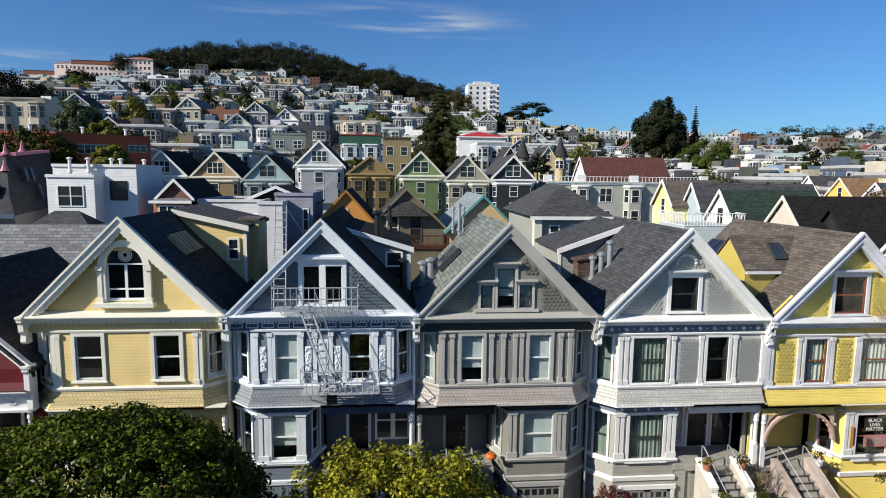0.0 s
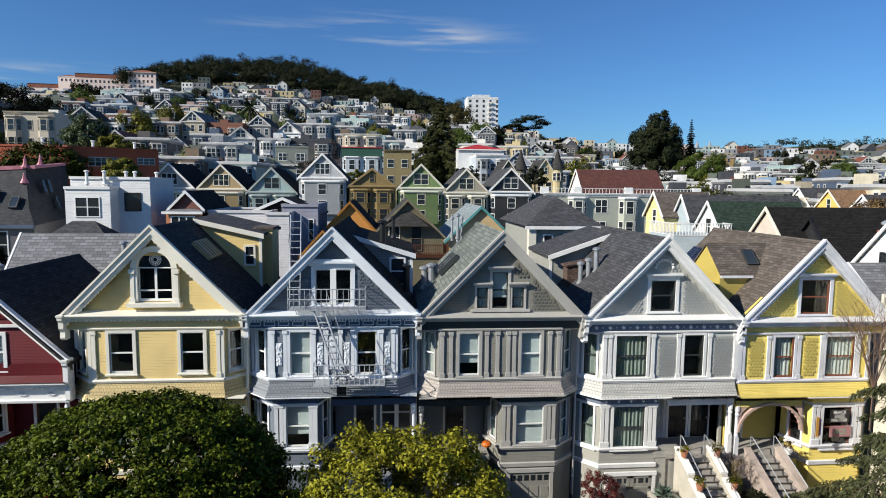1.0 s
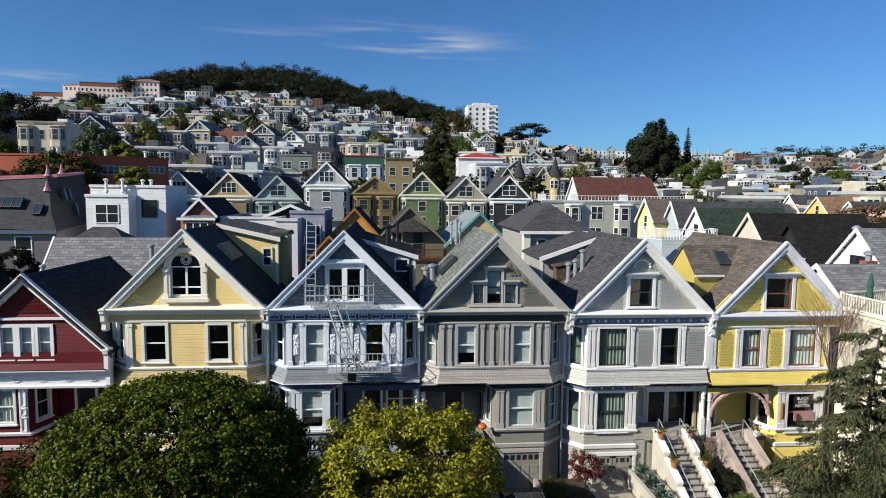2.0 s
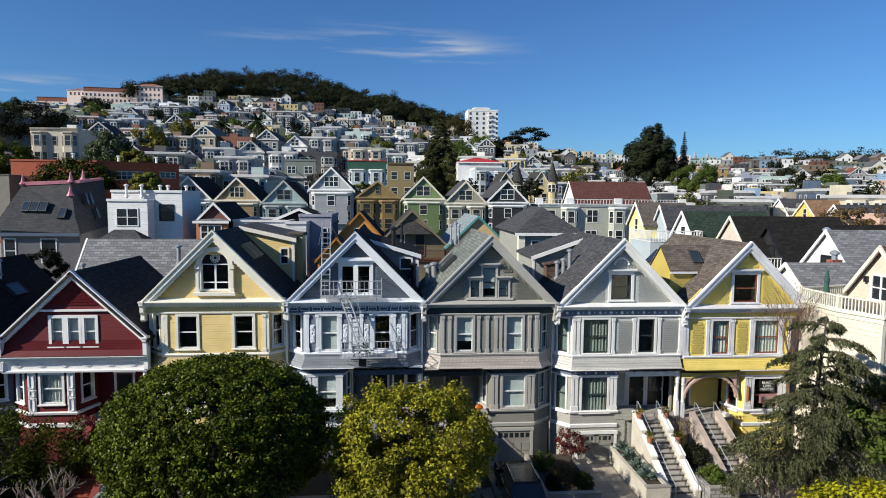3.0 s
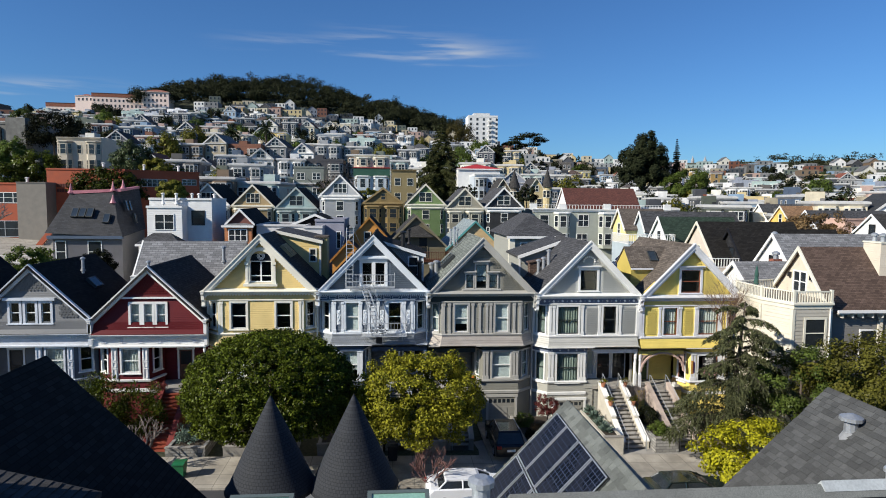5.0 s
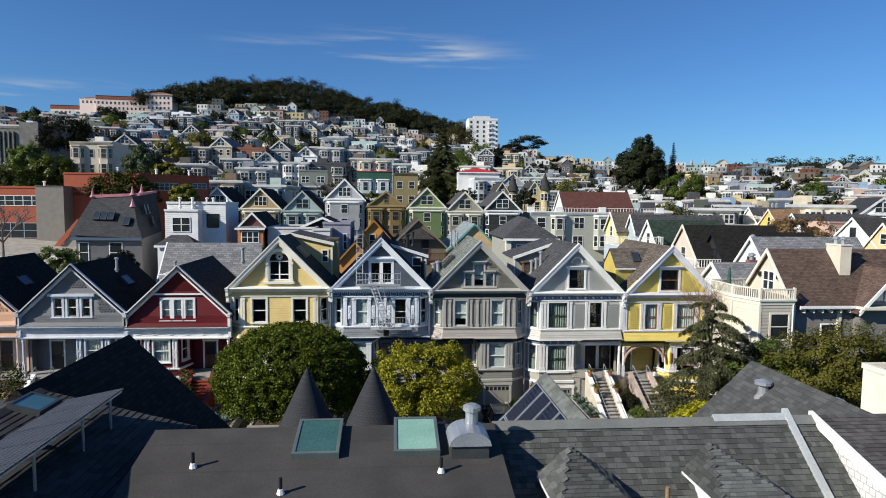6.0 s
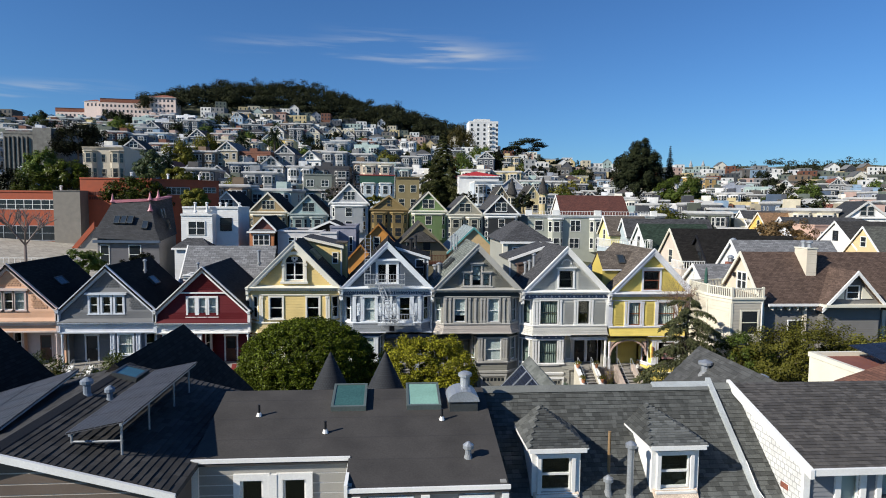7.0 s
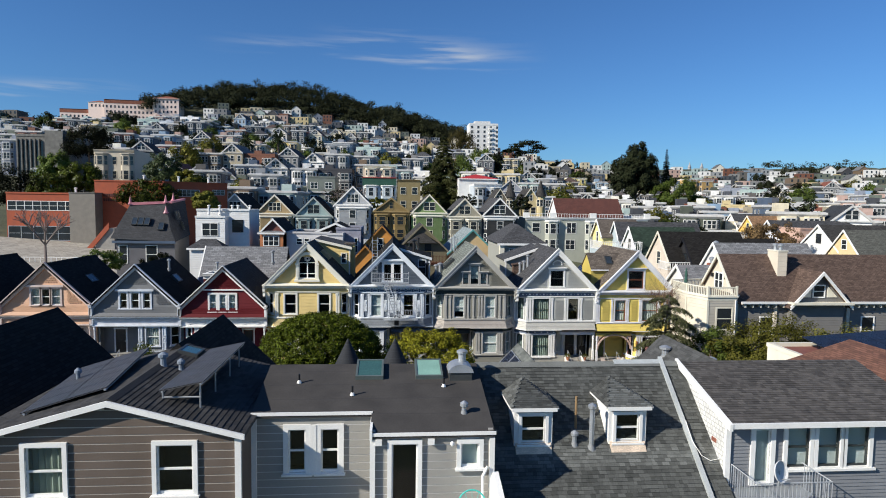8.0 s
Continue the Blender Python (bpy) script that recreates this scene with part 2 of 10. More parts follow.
    def slices(self, x0, x1, z0, top, holes=(), thick=0.18, y=0.0):
        """A wall in the xz plane with openings (xa, xb, za, zb). top: height, or a list of (x, z) for a gable."""
        line = [(x0, top), (x1, top)] if isinstance(top, (int, float)) else list(top)

        def h(x):
            for (a, za), (b, zb) in zip(line, line[1:]):
                if a - 1e-6 <= x <= b + 1e-6:
                    return za + (zb - za) * (x - a) / max(1e-9, b - a)
            return line[-1][1]
        xs = sorted({round(v, 4) for v in [x0, x1] + [p[0] for p in line] + [v for o in holes for v in o[:2]] if x0 - 1e-6 <= v <= x1 + 1e-6})
        for a, b in zip(xs, xs[1:]):
            mid = (a + b) / 2
            lo = z0
            for o in sorted([o for o in holes if o[0] < mid < o[1]], key=lambda o: o[2]):
                if o[2] > lo:
                    self.prism([(a, lo), (b, lo), (b, o[2]), (a, o[2])], y, y + thick)
                lo = o[3]
            pts = [(a, lo), (b, lo), (b, max(lo, h(b))), (a, max(lo, h(a)))]
            if max(h(a), h(b)) > lo + 1e-3:
                self.prism(pts, y, y + thick)
        self.weld = True
        return self

    def lattice(self, xs, zs, solid_cells, y0, y1):
        """One connected frame: cells of a grid that are solid, between two depths."""
        nx, nz = len(xs), len(zs)
        idx = {}
        vs, fs = [], []

        def at_(i, j, k):
            key = (i, j, k)
            if key not in idx:
                idx[key] = len(vs)
                vs.append((xs[i], (y0, y1)[k], zs[j]))
            return idx[key]
        full = {(i, j) for i in range(nx - 1) for j in range(nz - 1) if solid_cells(i, j)}
        for i, j in sorted(full):
            fs.append((at_(i, j, 0), at_(i + 1, j, 0), at_(i + 1, j + 1, 0), at_(i, j + 1, 0)))
            fs.append((at_(i, j + 1, 1), at_(i + 1, j + 1, 1), at_(i + 1, j, 1), at_(i, j, 1)))
            for (di, dj), (p, q) in (((0, -1), ((0, 0), (1, 0))), ((1, 0), ((1, 0), (1, 1))), ((0, 1), ((1, 1), (0, 1))), ((-1, 0), ((0, 1), (0, 0)))):
                if (i + di, j + dj) not in full:
                    a, b = (i + p[0], j + p[1]), (i + q[0], j + q[1])
                    fs.append((at_(*a, 0), at_(*a, 1), at_(*b, 1), at_(*b, 0)))
        return self.add(vs, fs)

    def mesh(self, name, material, smooth=False):
        me = bpy.data.meshes.new(name)
        if self.weld:
            seen, keep, to = {}, [], []
            for p in self.v:
                key = (round(p[0], 4), round(p[1], 4), round(p[2], 4))
                if key not in seen:
                    seen[key] = len(keep)
                    keep.append(p)
                to.append(seen[key])
            self.v, self.f = keep, [tuple(to[i] for i in f) for f in self.f]
        me.from_pydata(self.v, [], self.f)
        nv = len(me.loops)
        if nv:
            uvl = me.uv_layers.new(name="UVMap")
            co = np.empty(len(me.vertices) * 3)
            me.vertices.foreach_get("co", co)
            li = np.empty(nv, dtype=np.int32)
            me.loops.foreach_get("vertex_index", li)
            tot = np.empty(len(me.polygons), dtype=np.int32)
            me.polygons.foreach_get("loop_total", tot)
            nr = np.empty(len(me.polygons) * 3)
            me.polygons.foreach_get("normal", nr)
            nr = np.repeat(nr.reshape(-1, 3), tot, axis=0)
            pts = co.reshape(-1, 3)[li]
            u = np.stack([-nr[:, 1], nr[:, 0], np.zeros(nv)], 1)
            flat = np.abs(nr[:, 2]) > 0.995
            u[flat] = (1, 0, 0)
            u /= np.linalg.norm(u, axis=1)[:, None] + 1e-9
            v = np.cross(nr, u)
            v[v[:, 2] < 0] *= -1
            uvl.data.foreach_set("uv", np.stack([(pts * u).sum(1), (pts * v).sum(1)], 1).ravel())
        if smooth:
            me.polygons.foreach_set("use_smooth", [True] * len(me.polygons))
        me.materials.append(material)
        return me


def part(name, geo, material=None, parent=None, label="", smooth=False):
    ob = new(name, geo.mesh(name, material, smooth) if isinstance(geo, Geo) else geo)
    if parent is not None:
        ob.parent = parent
    if label:
        ob["label"] = label
    return ob


def thing(name, x, y, z, label, category, group="", rz=0.0, kind=""):
    ob = new(name)
    ob.matrix_basis = pose(x, y, z, 0, 0, rz)
    return tagged(ob, label, category, group, kind)


def solid(name, geo, material, label, category, group="", kind="", smooth=False):
    return tagged(part(name, geo, material, None, "", smooth), label, category, group, kind)


def face(a, b):
    """The frame of a wall that runs from a to b (seen from outside, left to right): x along it, y inwards."""
    d = Vector((b[0] - a[0], b[1] - a[1], 0))
    return Matrix.Translation((a[0], a[1], 0)) @ Matrix.Rotation(math.atan2(d.y, d.x), 4, "Z"), d.length


# ---------------------------------------------------------------- windows and doors
def window(parent, x0, x1, z0, z1, M=None, trim=None, sash=None, back="dark", lights=1, case=0.13, sill=True, head=0.0, y=0.0, rail=0.5, name="window", label=""):
    """A sash window in an opening of a wall whose outer face is at y, with casing, sash, panes and what hangs behind."""
    trim, sash = trim or WHITE, sash or WHITE
    g = Geo(M)
    o = 0.055
    if case:
        g.lattice([x0 - case, x0, x1, x1 + case], [z0 - 0.04, z0, z1, z1 + case], lambda i, j: (i, j) != (1, 1), y - o, y + 0.05)
    else:
        g.box(x0, x1, y - 0.02, y + 0.05, z0 - 0.03, z0)
    w = part(name, g, trim, parent, label)
    if case and head:
        za = z1 + case
        part("lintel", Geo(M).prism([(y + 0.03, za + 0.002), (y - 0.14, za + 0.002), (y - 0.16, za + head * 0.45), (y - 0.22, za + head * 0.55), (y - 0.22, za + head), (y + 0.03, za + head)], x0 - case - 0.1, x1 + case + 0.1, "x"), trim, w)
    if case and sill:
        part("sill", Geo(M).box(x0 - case - 0.05, x1 + case + 0.05, y - 0.13, y + 0.04, z0 - 0.1, z0 - 0.042), trim, w)
    s, p = Geo(M), Geo(M)
    step = (x1 - x0) / lights
    for i in range(lights):
        a, b = x0 + i * step, x0 + (i + 1) * step
        mid = z0 + (z1 - z0) * rail
        t = 0.05
        zs = [z0, z0 + 0.07] + ([mid - 0.03, mid + 0.03] if rail else []) + [z1 - t, z1]
        s.weld = True
        s.lattice([a, a + t, b - t, b], zs, lambda i, j: i != 1 or j % 2 == 0, y + 0.03, y + 0.09)
        p.box(a + t, b - t, y + 0.055, y + 0.063, z0 + 0.07, z1 - t)
    part("sash", s, sash, w)
    pane = part("pane", p, GLASS, w)
    pane.visible_shadow = False
    c = Geo(M)
    if back in ("curtain", "green", "half", "blind"):
        zt, zb = z1, z0
        if back == "half":
            zb = z0 + (z1 - z0) * 0.28
        k = max(6, int((x1 - x0) / 0.06))
        amp = 0.0 if back == "blind" or back == "half" else 0.03
        xs = [x0 + (x1 - x0) * i / k for i in range(k + 1)]
        top = [(x, y + 0.17 + amp * math.sin(i * 2.1) + amp * 0.5 * math.sin(i * 0.9), zt) for i, x in enumerate(xs)]
        vs = top + [(a, b, zb) for a, b, _ in top] + [(a, b + 0.012, zt) for a, b, _ in top] + [(a, b + 0.012, zb) for a, b, _ in top]
        q = k + 1
        c.add(vs, [(i, i + 1, i + 1 + q, i + q) for i in range(k)] + [(i + 2 * q, i + 3 * q, i + 1 + 3 * q, i + 1 + 2 * q) for i in range(k)])
        part("curtain" if amp else "blind", c, {"curtain": CURTAIN, "green": GREEN_CURTAIN}.get(back, BLIND), w)
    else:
        # a shallow room recess, its dimness painted in near-black
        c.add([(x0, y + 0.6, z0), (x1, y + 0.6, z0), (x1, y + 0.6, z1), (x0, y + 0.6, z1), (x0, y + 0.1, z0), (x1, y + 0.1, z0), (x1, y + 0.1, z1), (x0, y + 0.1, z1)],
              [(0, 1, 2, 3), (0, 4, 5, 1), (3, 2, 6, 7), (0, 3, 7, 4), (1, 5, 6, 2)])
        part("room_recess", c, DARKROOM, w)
    return w


def panel_door(parent, x0, x1, z0, z1, M, y, material, glazed=0.0, trim=None, label=""):
    g = Geo(M)
    if trim:
        for b in ((x0 - 0.12, x0, z0, z1), (x1, x1 + 0.12, z0, z1), (x0 - 0.15, x1 + 0.15, z1, z1 + 0.14)):
            g.box(b[0], b[1], y - 0.05, y + 0.04, b[2], b[3])
        fr = part("door_frame", g, trim, parent)
    g = Geo(M)
    g.box(x0, x1, y + 0.02, y + 0.06, z0, z1)
    w = x1 - x0
    t = 0.1
    zs = [z0 + 0.05, z0 + (z1 - z0) * 0.42, z0 + (z1 - z0) * 0.55, z1 - 0.05]
    for xa, xb in ((x0, x0 + t), (x1 - t, x1), (x0 + w / 2 - 0.04, x0 + w / 2 + 0.04)):
        g.box(xa, xb, y, y + 0.02, z0, z1)
    for z in zs:
        g.box(x0, x1, y, y + 0.018, z - 0.05, z + 0.05)
    d = part("door", g, material, parent, label)
    if glazed:
        p = Geo(M).box(x0 + t, x1 - t, y - 0.006, y, z1 - (z1 - z0) * glazed, z1 - 0.12)
        part("pane", p, FAR_GLASS, d)
    k = Geo(M).lathe(0, 0, [(0.0, 0), (0.03, 0.01), (0.035, 0.03), (0.0, 0.05)], 8)
    k = Geo(M)
    k.box(x1 - 0.1, x1 - 0.05, y - 0.05, y, z0 + 0.95, z0 + 1.05)
    part("handle", k, METAL, d)
    return d

# ---------------------------------------------------------------- the lie of the land
def ridge(u):
    """Height of the built-up crest, by bearing (tangent to the right of straight ahead)."""
    return float(np.interp(u, [-0.9, -0.66, -0.59, -0.4, -0.26, -0.17, -0.08, -0.026, 0.1, 0.2, 0.28, 0.5, 0.65, 0.9], [60, 72, 77, 82, 80, 73, 67, 60, 55, 45, 39, 35, 33, 30]))


def land(x, y):
    """Ground height: level street, then rising to a wooded hill on the far side."""
    d = math.hypot(x, y)
    if y < 22:
        return -0.022 * (x - 4) * (1 if abs(x) < 60 else 60 / abs(x)) - 0.3
    u = (x - 0.089 * y) / max(y, 1)
    r = ridge(u)
    side = -0.022 * max(-60, min(60, x - 4))
    k = min(1.0, max(0.0, (u - 0.1) / 0.2))
    mid = (13 + (r - 13) * 0.25) * (1 - k) + 8.5 * k
    top = max(r, float(np.interp(u, [-0.6, -0.48, -0.44, -0.39, -0.325, -0.24, -0.17, -0.08, -0.026, 0.02, 0.1], [70, 98, 108, 115, 120, 121, 113, 101, 90, 81, 55])))
    h = float(np.interp(d, [22, 30, 50, 95, 145, 230, 500, 620, 900, 3000], [-0.3, 0, 1.5, 6.5 - 2.5 * k, 12.5 - 7.5 * k, mid, r, top, r * 0.9, r * 0.8]))
    return h + side * max(0.0, 1 - d / 140)


def ground_sheet():
    xs = sorted(set([-3000, -2000, -1200, -800] + list(range(-600, 601, 25)) + [800, 1200, 2000, 3000] + list(range(-60, 61, 4))))
    ys = sorted(set([-1500, -600, -200, -80, -40] + list(range(-20, 150, 6)) + list(range(150, 700, 25)) + [800, 1000, 1500, 3000]))
    g = Geo()
    q = len(xs)
    vs = [(x, y, land(x, y) - 0.15) for y in ys for x in xs]
    g.add(vs, [(j * q + i, j * q + i + 1, (j + 1) * q + i + 1, (j + 1) * q + i) for j in range(len(ys) - 1) for i in range(q - 1)])
    return solid("ground", g, mat("garden soil and grass", (0.07, 0.075, 0.04), 0.95, grain=0.6, var=0.4, dirt=0.4), "earth and rough grass between the houses", "ground", kind="structure", smooth=True)


ground_sheet()


def strip(name, y0, y1, dz, material, label, cat, x0=-80, x1=80):
    g = Geo()
    n = 40
    for i in range(n):
        a, b = x0 + (x1 - x0) * i / n, x0 + (x1 - x0) * (i + 1) / n
        za, zb = land(a, 5) + dz, land(b, 5) + dz
        g.add([(a, y0, za), (b, y0, zb), (b, y1, zb), (a, y1, za), (a, y0, za - 0.3), (b, y0, zb - 0.3), (b, y1, zb - 0.3), (a, y1, za - 0.3)],
              [(0, 1, 2, 3), (0, 4, 5, 1), (3, 2, 6, 7)])
    return solid(name, g, material, label, cat, kind="structure")


STREET_Z = 0.0
PAVE = mat("worn concrete paving", (0.36, 0.325, 0.27), 0.85, pattern="panel", pitch=1.2, bump=0.25, dirt=0.25)
strip("road", 7.0, 15.2, 0.02, ASPHALT, "dark asphalt street between parked cars", "road")
strip("pavement_far", 15.2, 19.2, 0.15, PAVE, "worn pale concrete pavement with square joints", "pavement")
strip("pavement_near", 3.6, 7.0, 0.15, PAVE, "worn pale concrete pavement with square joints", "pavement")


# ---------------------------------------------------------------- the painted row
def roof_slopes(root, hw, ez, az, y0, y1, material, over=0.12, thick=0.14, label=""):
    s = (az - ez) / hw
    for sg in (-1, 1):
        e = hw + over
        g = Geo().prism([(0, az), (sg * e, az - s * e), (sg * e, az - s * e - thick), (0, az - thick)][:: sg], y0, y1)
        part("roof_slope", g, material, root, label)


def rake_boards(root, hw, ez, az, y0, w, material, dent=False, th=0.12):
    """Barge boards along the gable in two layers, with dentils if asked."""
    s = (az - ez) / hw
    L = math.hypot(1, s)
    for sg in (-1, 1):
        e = hw + 0.1
        g = Geo()
        for a, b, yo in ((0.05, -w * 0.6, 0.0), (-w * 0.6, -w, 0.06), (0.1, 0.02, -0.06)):
            g.prism([(0, az + a * L), (sg * e, az - s * e + a * L), (sg * e, az - s * e + b * L), (0, az + b * L)][:: sg], y0 + yo, y0 + yo + th + 0.12)
        if dent:
            n = int(hw * L / 0.2)
            for i in range(1, n):
                x = sg * hw * i / n
                z = az - s * abs(x) - w * L
                g.box(x - 0.035, x + 0.035, y0 + 0.1, y0 + 0.2, z - 0.05, z + 0.03)
        part("barge_board", g, material, root)


def scale_field(root, inside, x0, x1, z0, z1, y, pw, ph, kind, material, label=""):
    """Cut shingles: rounded, pointed or square, each a small tilted slab."""
    g = Geo()
    j, z = 0, z0
    while z < z1:
        x = x0 + (pw / 2 if j % 2 else 0)
        while x < x1:
            if inside(x - pw / 2, z) and inside(x + pw / 2, z) and inside(x, z + ph) and inside(x, z - 0.3 * ph):
                if kind == "round":
                    pr = [(-0.47, 1.1), (-0.47, 0.15), (-0.27, -0.15), (0, -0.26), (0.27, -0.15), (0.47, 0.15), (0.47, 1.1)]
                elif kind == "diamond":
                    pr = [(-0.45, 1.0), (-0.45, 0.3), (0, -0.3), (0.45, 0.3), (0.45, 1.0)]
                else:
                    pr = [(-0.47, 1.05), (-0.47, 0), (0.47, 0), (0.47, 1.05)]
                k = len(pr)
                fr = [(x + a * pw, y - 0.004 - 0.03 * (1.1 - b), z + b * ph) for a, b in pr]
                bk = [(a, y, c) for a, b, c in fr]
                g.add(fr + bk, [tuple(range(k))[::-1]] + [(i, i + 1, i + 1 + k, i + k) for i in range(k - 1)])
            x += pw
        z += ph
        j += 1
    if g.f:
        ob = part("shingles", g, material, root, label)
        ob["kind"] = "stuff"


def gable_in(hw, ez, az, drop, holes=()):
    s = (az - ez) / hw

    def f(x, z):
        if z > az - s * abs(x) - drop or z < ez:
            return False
        return not any(a < x < b and c < z < d for a, b, c, d in holes)
    return f


def cornice(root, line, z0, z1, out, material, dent=0.0, label=""):
    h = z1 - z0
    g = Geo()
    g.band(line, [(-0.05, z0), (out * 0.35, z0), (out * 0.4, z0 + h * 0.4), (out * 0.8, z0 + h * 0.55), (out * 0.85, z0 + h * 0.8), (out, z0 + h * 0.88), (out, z1), (-0.05, z1 + 0.02)])
    if dent:
        for a, b in zip(line, line[1:]):
            M, L = face(a, b)
            n = int(L / dent)
            d = Geo(M)
            for i in range(n):
                x = (i + 0.5) * L / n
                d.box(x - dent * 0.27, x + dent * 0.27, -out * 0.45, 0.02, z0 - 0.06, z0 + 0.01)
            g.v += d.v
            o = len(g.v) - len(d.v)
            g.f += [tuple(i + o for i in f) for f in d.f]
    return part("cornice", g, material, root, label)


def pilaster(g, x, z0, z1, w=0.16, y=0.0):
    g.box(x - w / 2, x + w / 2, y - 0.06, y + 0.02, z0, z1)
    g.box(x - w / 2 - 0.03, x + w / 2 + 0.03, y - 0.09, y + 0.02, z0, z0 + 0.28)
    return g.box(x - w / 2 - 0.03, x + w / 2 + 0.03, y - 0.09, y + 0.02, z1 - 0.16, z1)


def walls(root, line, z0, z1, holes, material, name="wall"):
    """Walls along a line of (x, y); holes: a list of openings per stretch, in metres along it."""
    out = []
    for i, (a, b) in enumerate(zip(line, line[1:])):
        M, L = face(a, b)
        g = Geo(M).slices(0, L, z0, z1, holes.get(i, ()))
        part(name, g, material, root)
        out.append((M, L))
    return out


def console(root, x, z0, z1, material, y=-0.1):
    """Scrolled bracket at a party line."""
    g = Geo()
    h = z1 - z0
    g.prism([(y - 0.34, z1), (y - 0.34, z1 - 0.14), (y - 0.24, z1 - 0.24), (y - 0.24, z1 - h * 0.5), (y - 0.1, z1 - h * 0.66), (y - 0.14, z0 + 0.1), (y - 0.04, z0), (y + 0.3, z0), (y + 0.3, z1)], x - 0.1, x + 0.1, "x")
    g.box(x - 0.13, x + 0.13, y - 0.38, y + 0.2, z1, z1 + 0.08)
    part("bracket", g, material, root)


HW = 3.74
GY = 0.16


def body(root, hw, eave, apex, depth, wall, roof, front=0.95, base=-1.0, roof_y0=-0.27):
    for sg in (-1, 1):
        x = sg * hw
        g = Geo().box(min(x, x - sg * 0.15), max(x, x - sg * 0.15), front + (0.15 if 1 else 0), depth, base, eave)
        part("side_wall", g, wall, root)
    g = Geo().slices(-hw, hw, base, [(-hw, eave), (0, apex - 0.2), (hw, eave)], (), 0.15, depth - 0.15)
    part("rear_wall", g, wall, root)
    # Slab takes the same near-black, indoor shade in its colour.
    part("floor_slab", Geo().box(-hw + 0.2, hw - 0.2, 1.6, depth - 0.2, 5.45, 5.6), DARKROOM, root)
    roof_slopes(root, hw, eave, apex, roof_y0, depth, roof)
    part("ridge_cap", Geo().prism([(-0.16, apex - 0.1), (0, apex + 0.05), (0.16, apex - 0.1)], roof_y0, depth), roof, root)


def upper_floor(root, st, left=True, right=True):
    """The second storey: a wide bay with slanted ends, windows, pilasters, apron of shingles and friezes."""
    bl = -2.8 if left else -HW
    br = 2.8 if right else HW - 0.08
    line = ([(-HW, 0.95)] if left else []) + [(bl, 0.0), (br, 0.0)] + ([(HW, 0.95)] if right else [])
    i0 = 1 if left else 0
    z0, z1 = st.get("wz", (6.45, 8.42))
    holes = {i0: [(a - bl, b - bl, z0, z1) for a, b in st["win2"]]}
    L = math.hypot(0.95, HW - 2.8)
    side = (L / 2 - 0.33, L / 2 + 0.33, z0, z1)
    if left:
        holes[0] = [side]
    if right:
        holes[i0 + 1] = [side]
    fr = walls(root, line, 5.5, 8.6, holes, st["wall"])
    backs = st.get("back2", ["dark"] * 4)
    for (a, b), bk in zip(st["win2"], backs):
        window(root, a - bl, b - bl, z0, z1, fr[i0][0], st["trim"], st["sash"], bk)
    if left:
        window(root, *side, fr[0][0], st["trim"], st["sash"], st.get("side_back", "dark"), case=0.1)
    if right:
        window(root, *side, fr[i0 + 1][0], st["trim"], st["sash"], st.get("side_back", "dark"), case=0.1)
    for x in st.get("pil2", ()):
        part("pilaster", pilaster(Geo(fr[i0][0]), x - bl, 6.3, 8.5), st["trim"], root)
    for p in (line[0], line[-1]):
        part("corner_board", Geo().box(p[0] - 0.1, p[0] + 0.1, p[1] - 0.08, p[1] + 0.12, 6.2, 8.5), st["trim"], root)
    for p in line[1:-1]:
        part("corner_board", Geo().box(p[0] - 0.07, p[0] + 0.07, p[1] - 0.04, p[1] + 0.1, 6.3, 8.5), st["trim"], root)
    part("head_band", Geo().band(line, [(0, 8.42 + 0.13), (0.07, 8.55), (0.09, 8.62), (0, 8.66)]), st["trim"], root)
    part("sill_band", Geo().band(line, [(-0.02, 6.2), (0.1, 6.2), (0.14, 6.3), (0.1, 6.36), (-0.02, 6.36)]), st["trim"], root)
    sk = Geo().band(line, [(0.02, 6.2), (0.05, 6.2), (0.14, 5.9), (0.36, 5.58), (0.36, 5.52), (0.02, 5.52)])
    part("apron", sk, st["skirt"], root, "flared apron of painted shingles")
    # courses of shingles on the apron
    g = Geo()
    for k in range(1, 6):
        t = k / 6
        z, o = 6.2 - 0.62 * t, 0.05 + 0.31 * t ** 1.6
        g.band(line, [(o - 0.02, z), (o + 0.015, z - 0.005), (o - 0.01, z + 0.09)])
    part("apron_skirt", g, st["skirt"], root)["kind"] = "stuff"
    part("string_course", Geo().band(line, [(0, 5.46), (0.3, 5.46), (0.4, 5.5), (0.4, 5.54), (0, 5.54)]), st["trim"], root)
    return line


def top_entablature(root, st, label=""):
    full = [(-HW, 0.0), (HW, 0.0)]
    g = Geo().box(-HW, HW, -0.02, 0.95, 8.6, 9.02)
    part("frieze", g, st["frieze"], root)
    part("soffit", Geo().box(-HW, HW, 0.0, 1.1, 8.56, 8.62), st["trim"], root)
    cornice(root, full, 9.0, 9.24, 0.42, st["trim"], st.get("dent", 0.0))
    part("cornice_roof", Geo().prism([(-0.42, 9.24), (GY + 0.02, 9.38), (GY + 0.02, 9.2)], -HW - 0.05, HW + 0.05, "x"), st["trim"], root)


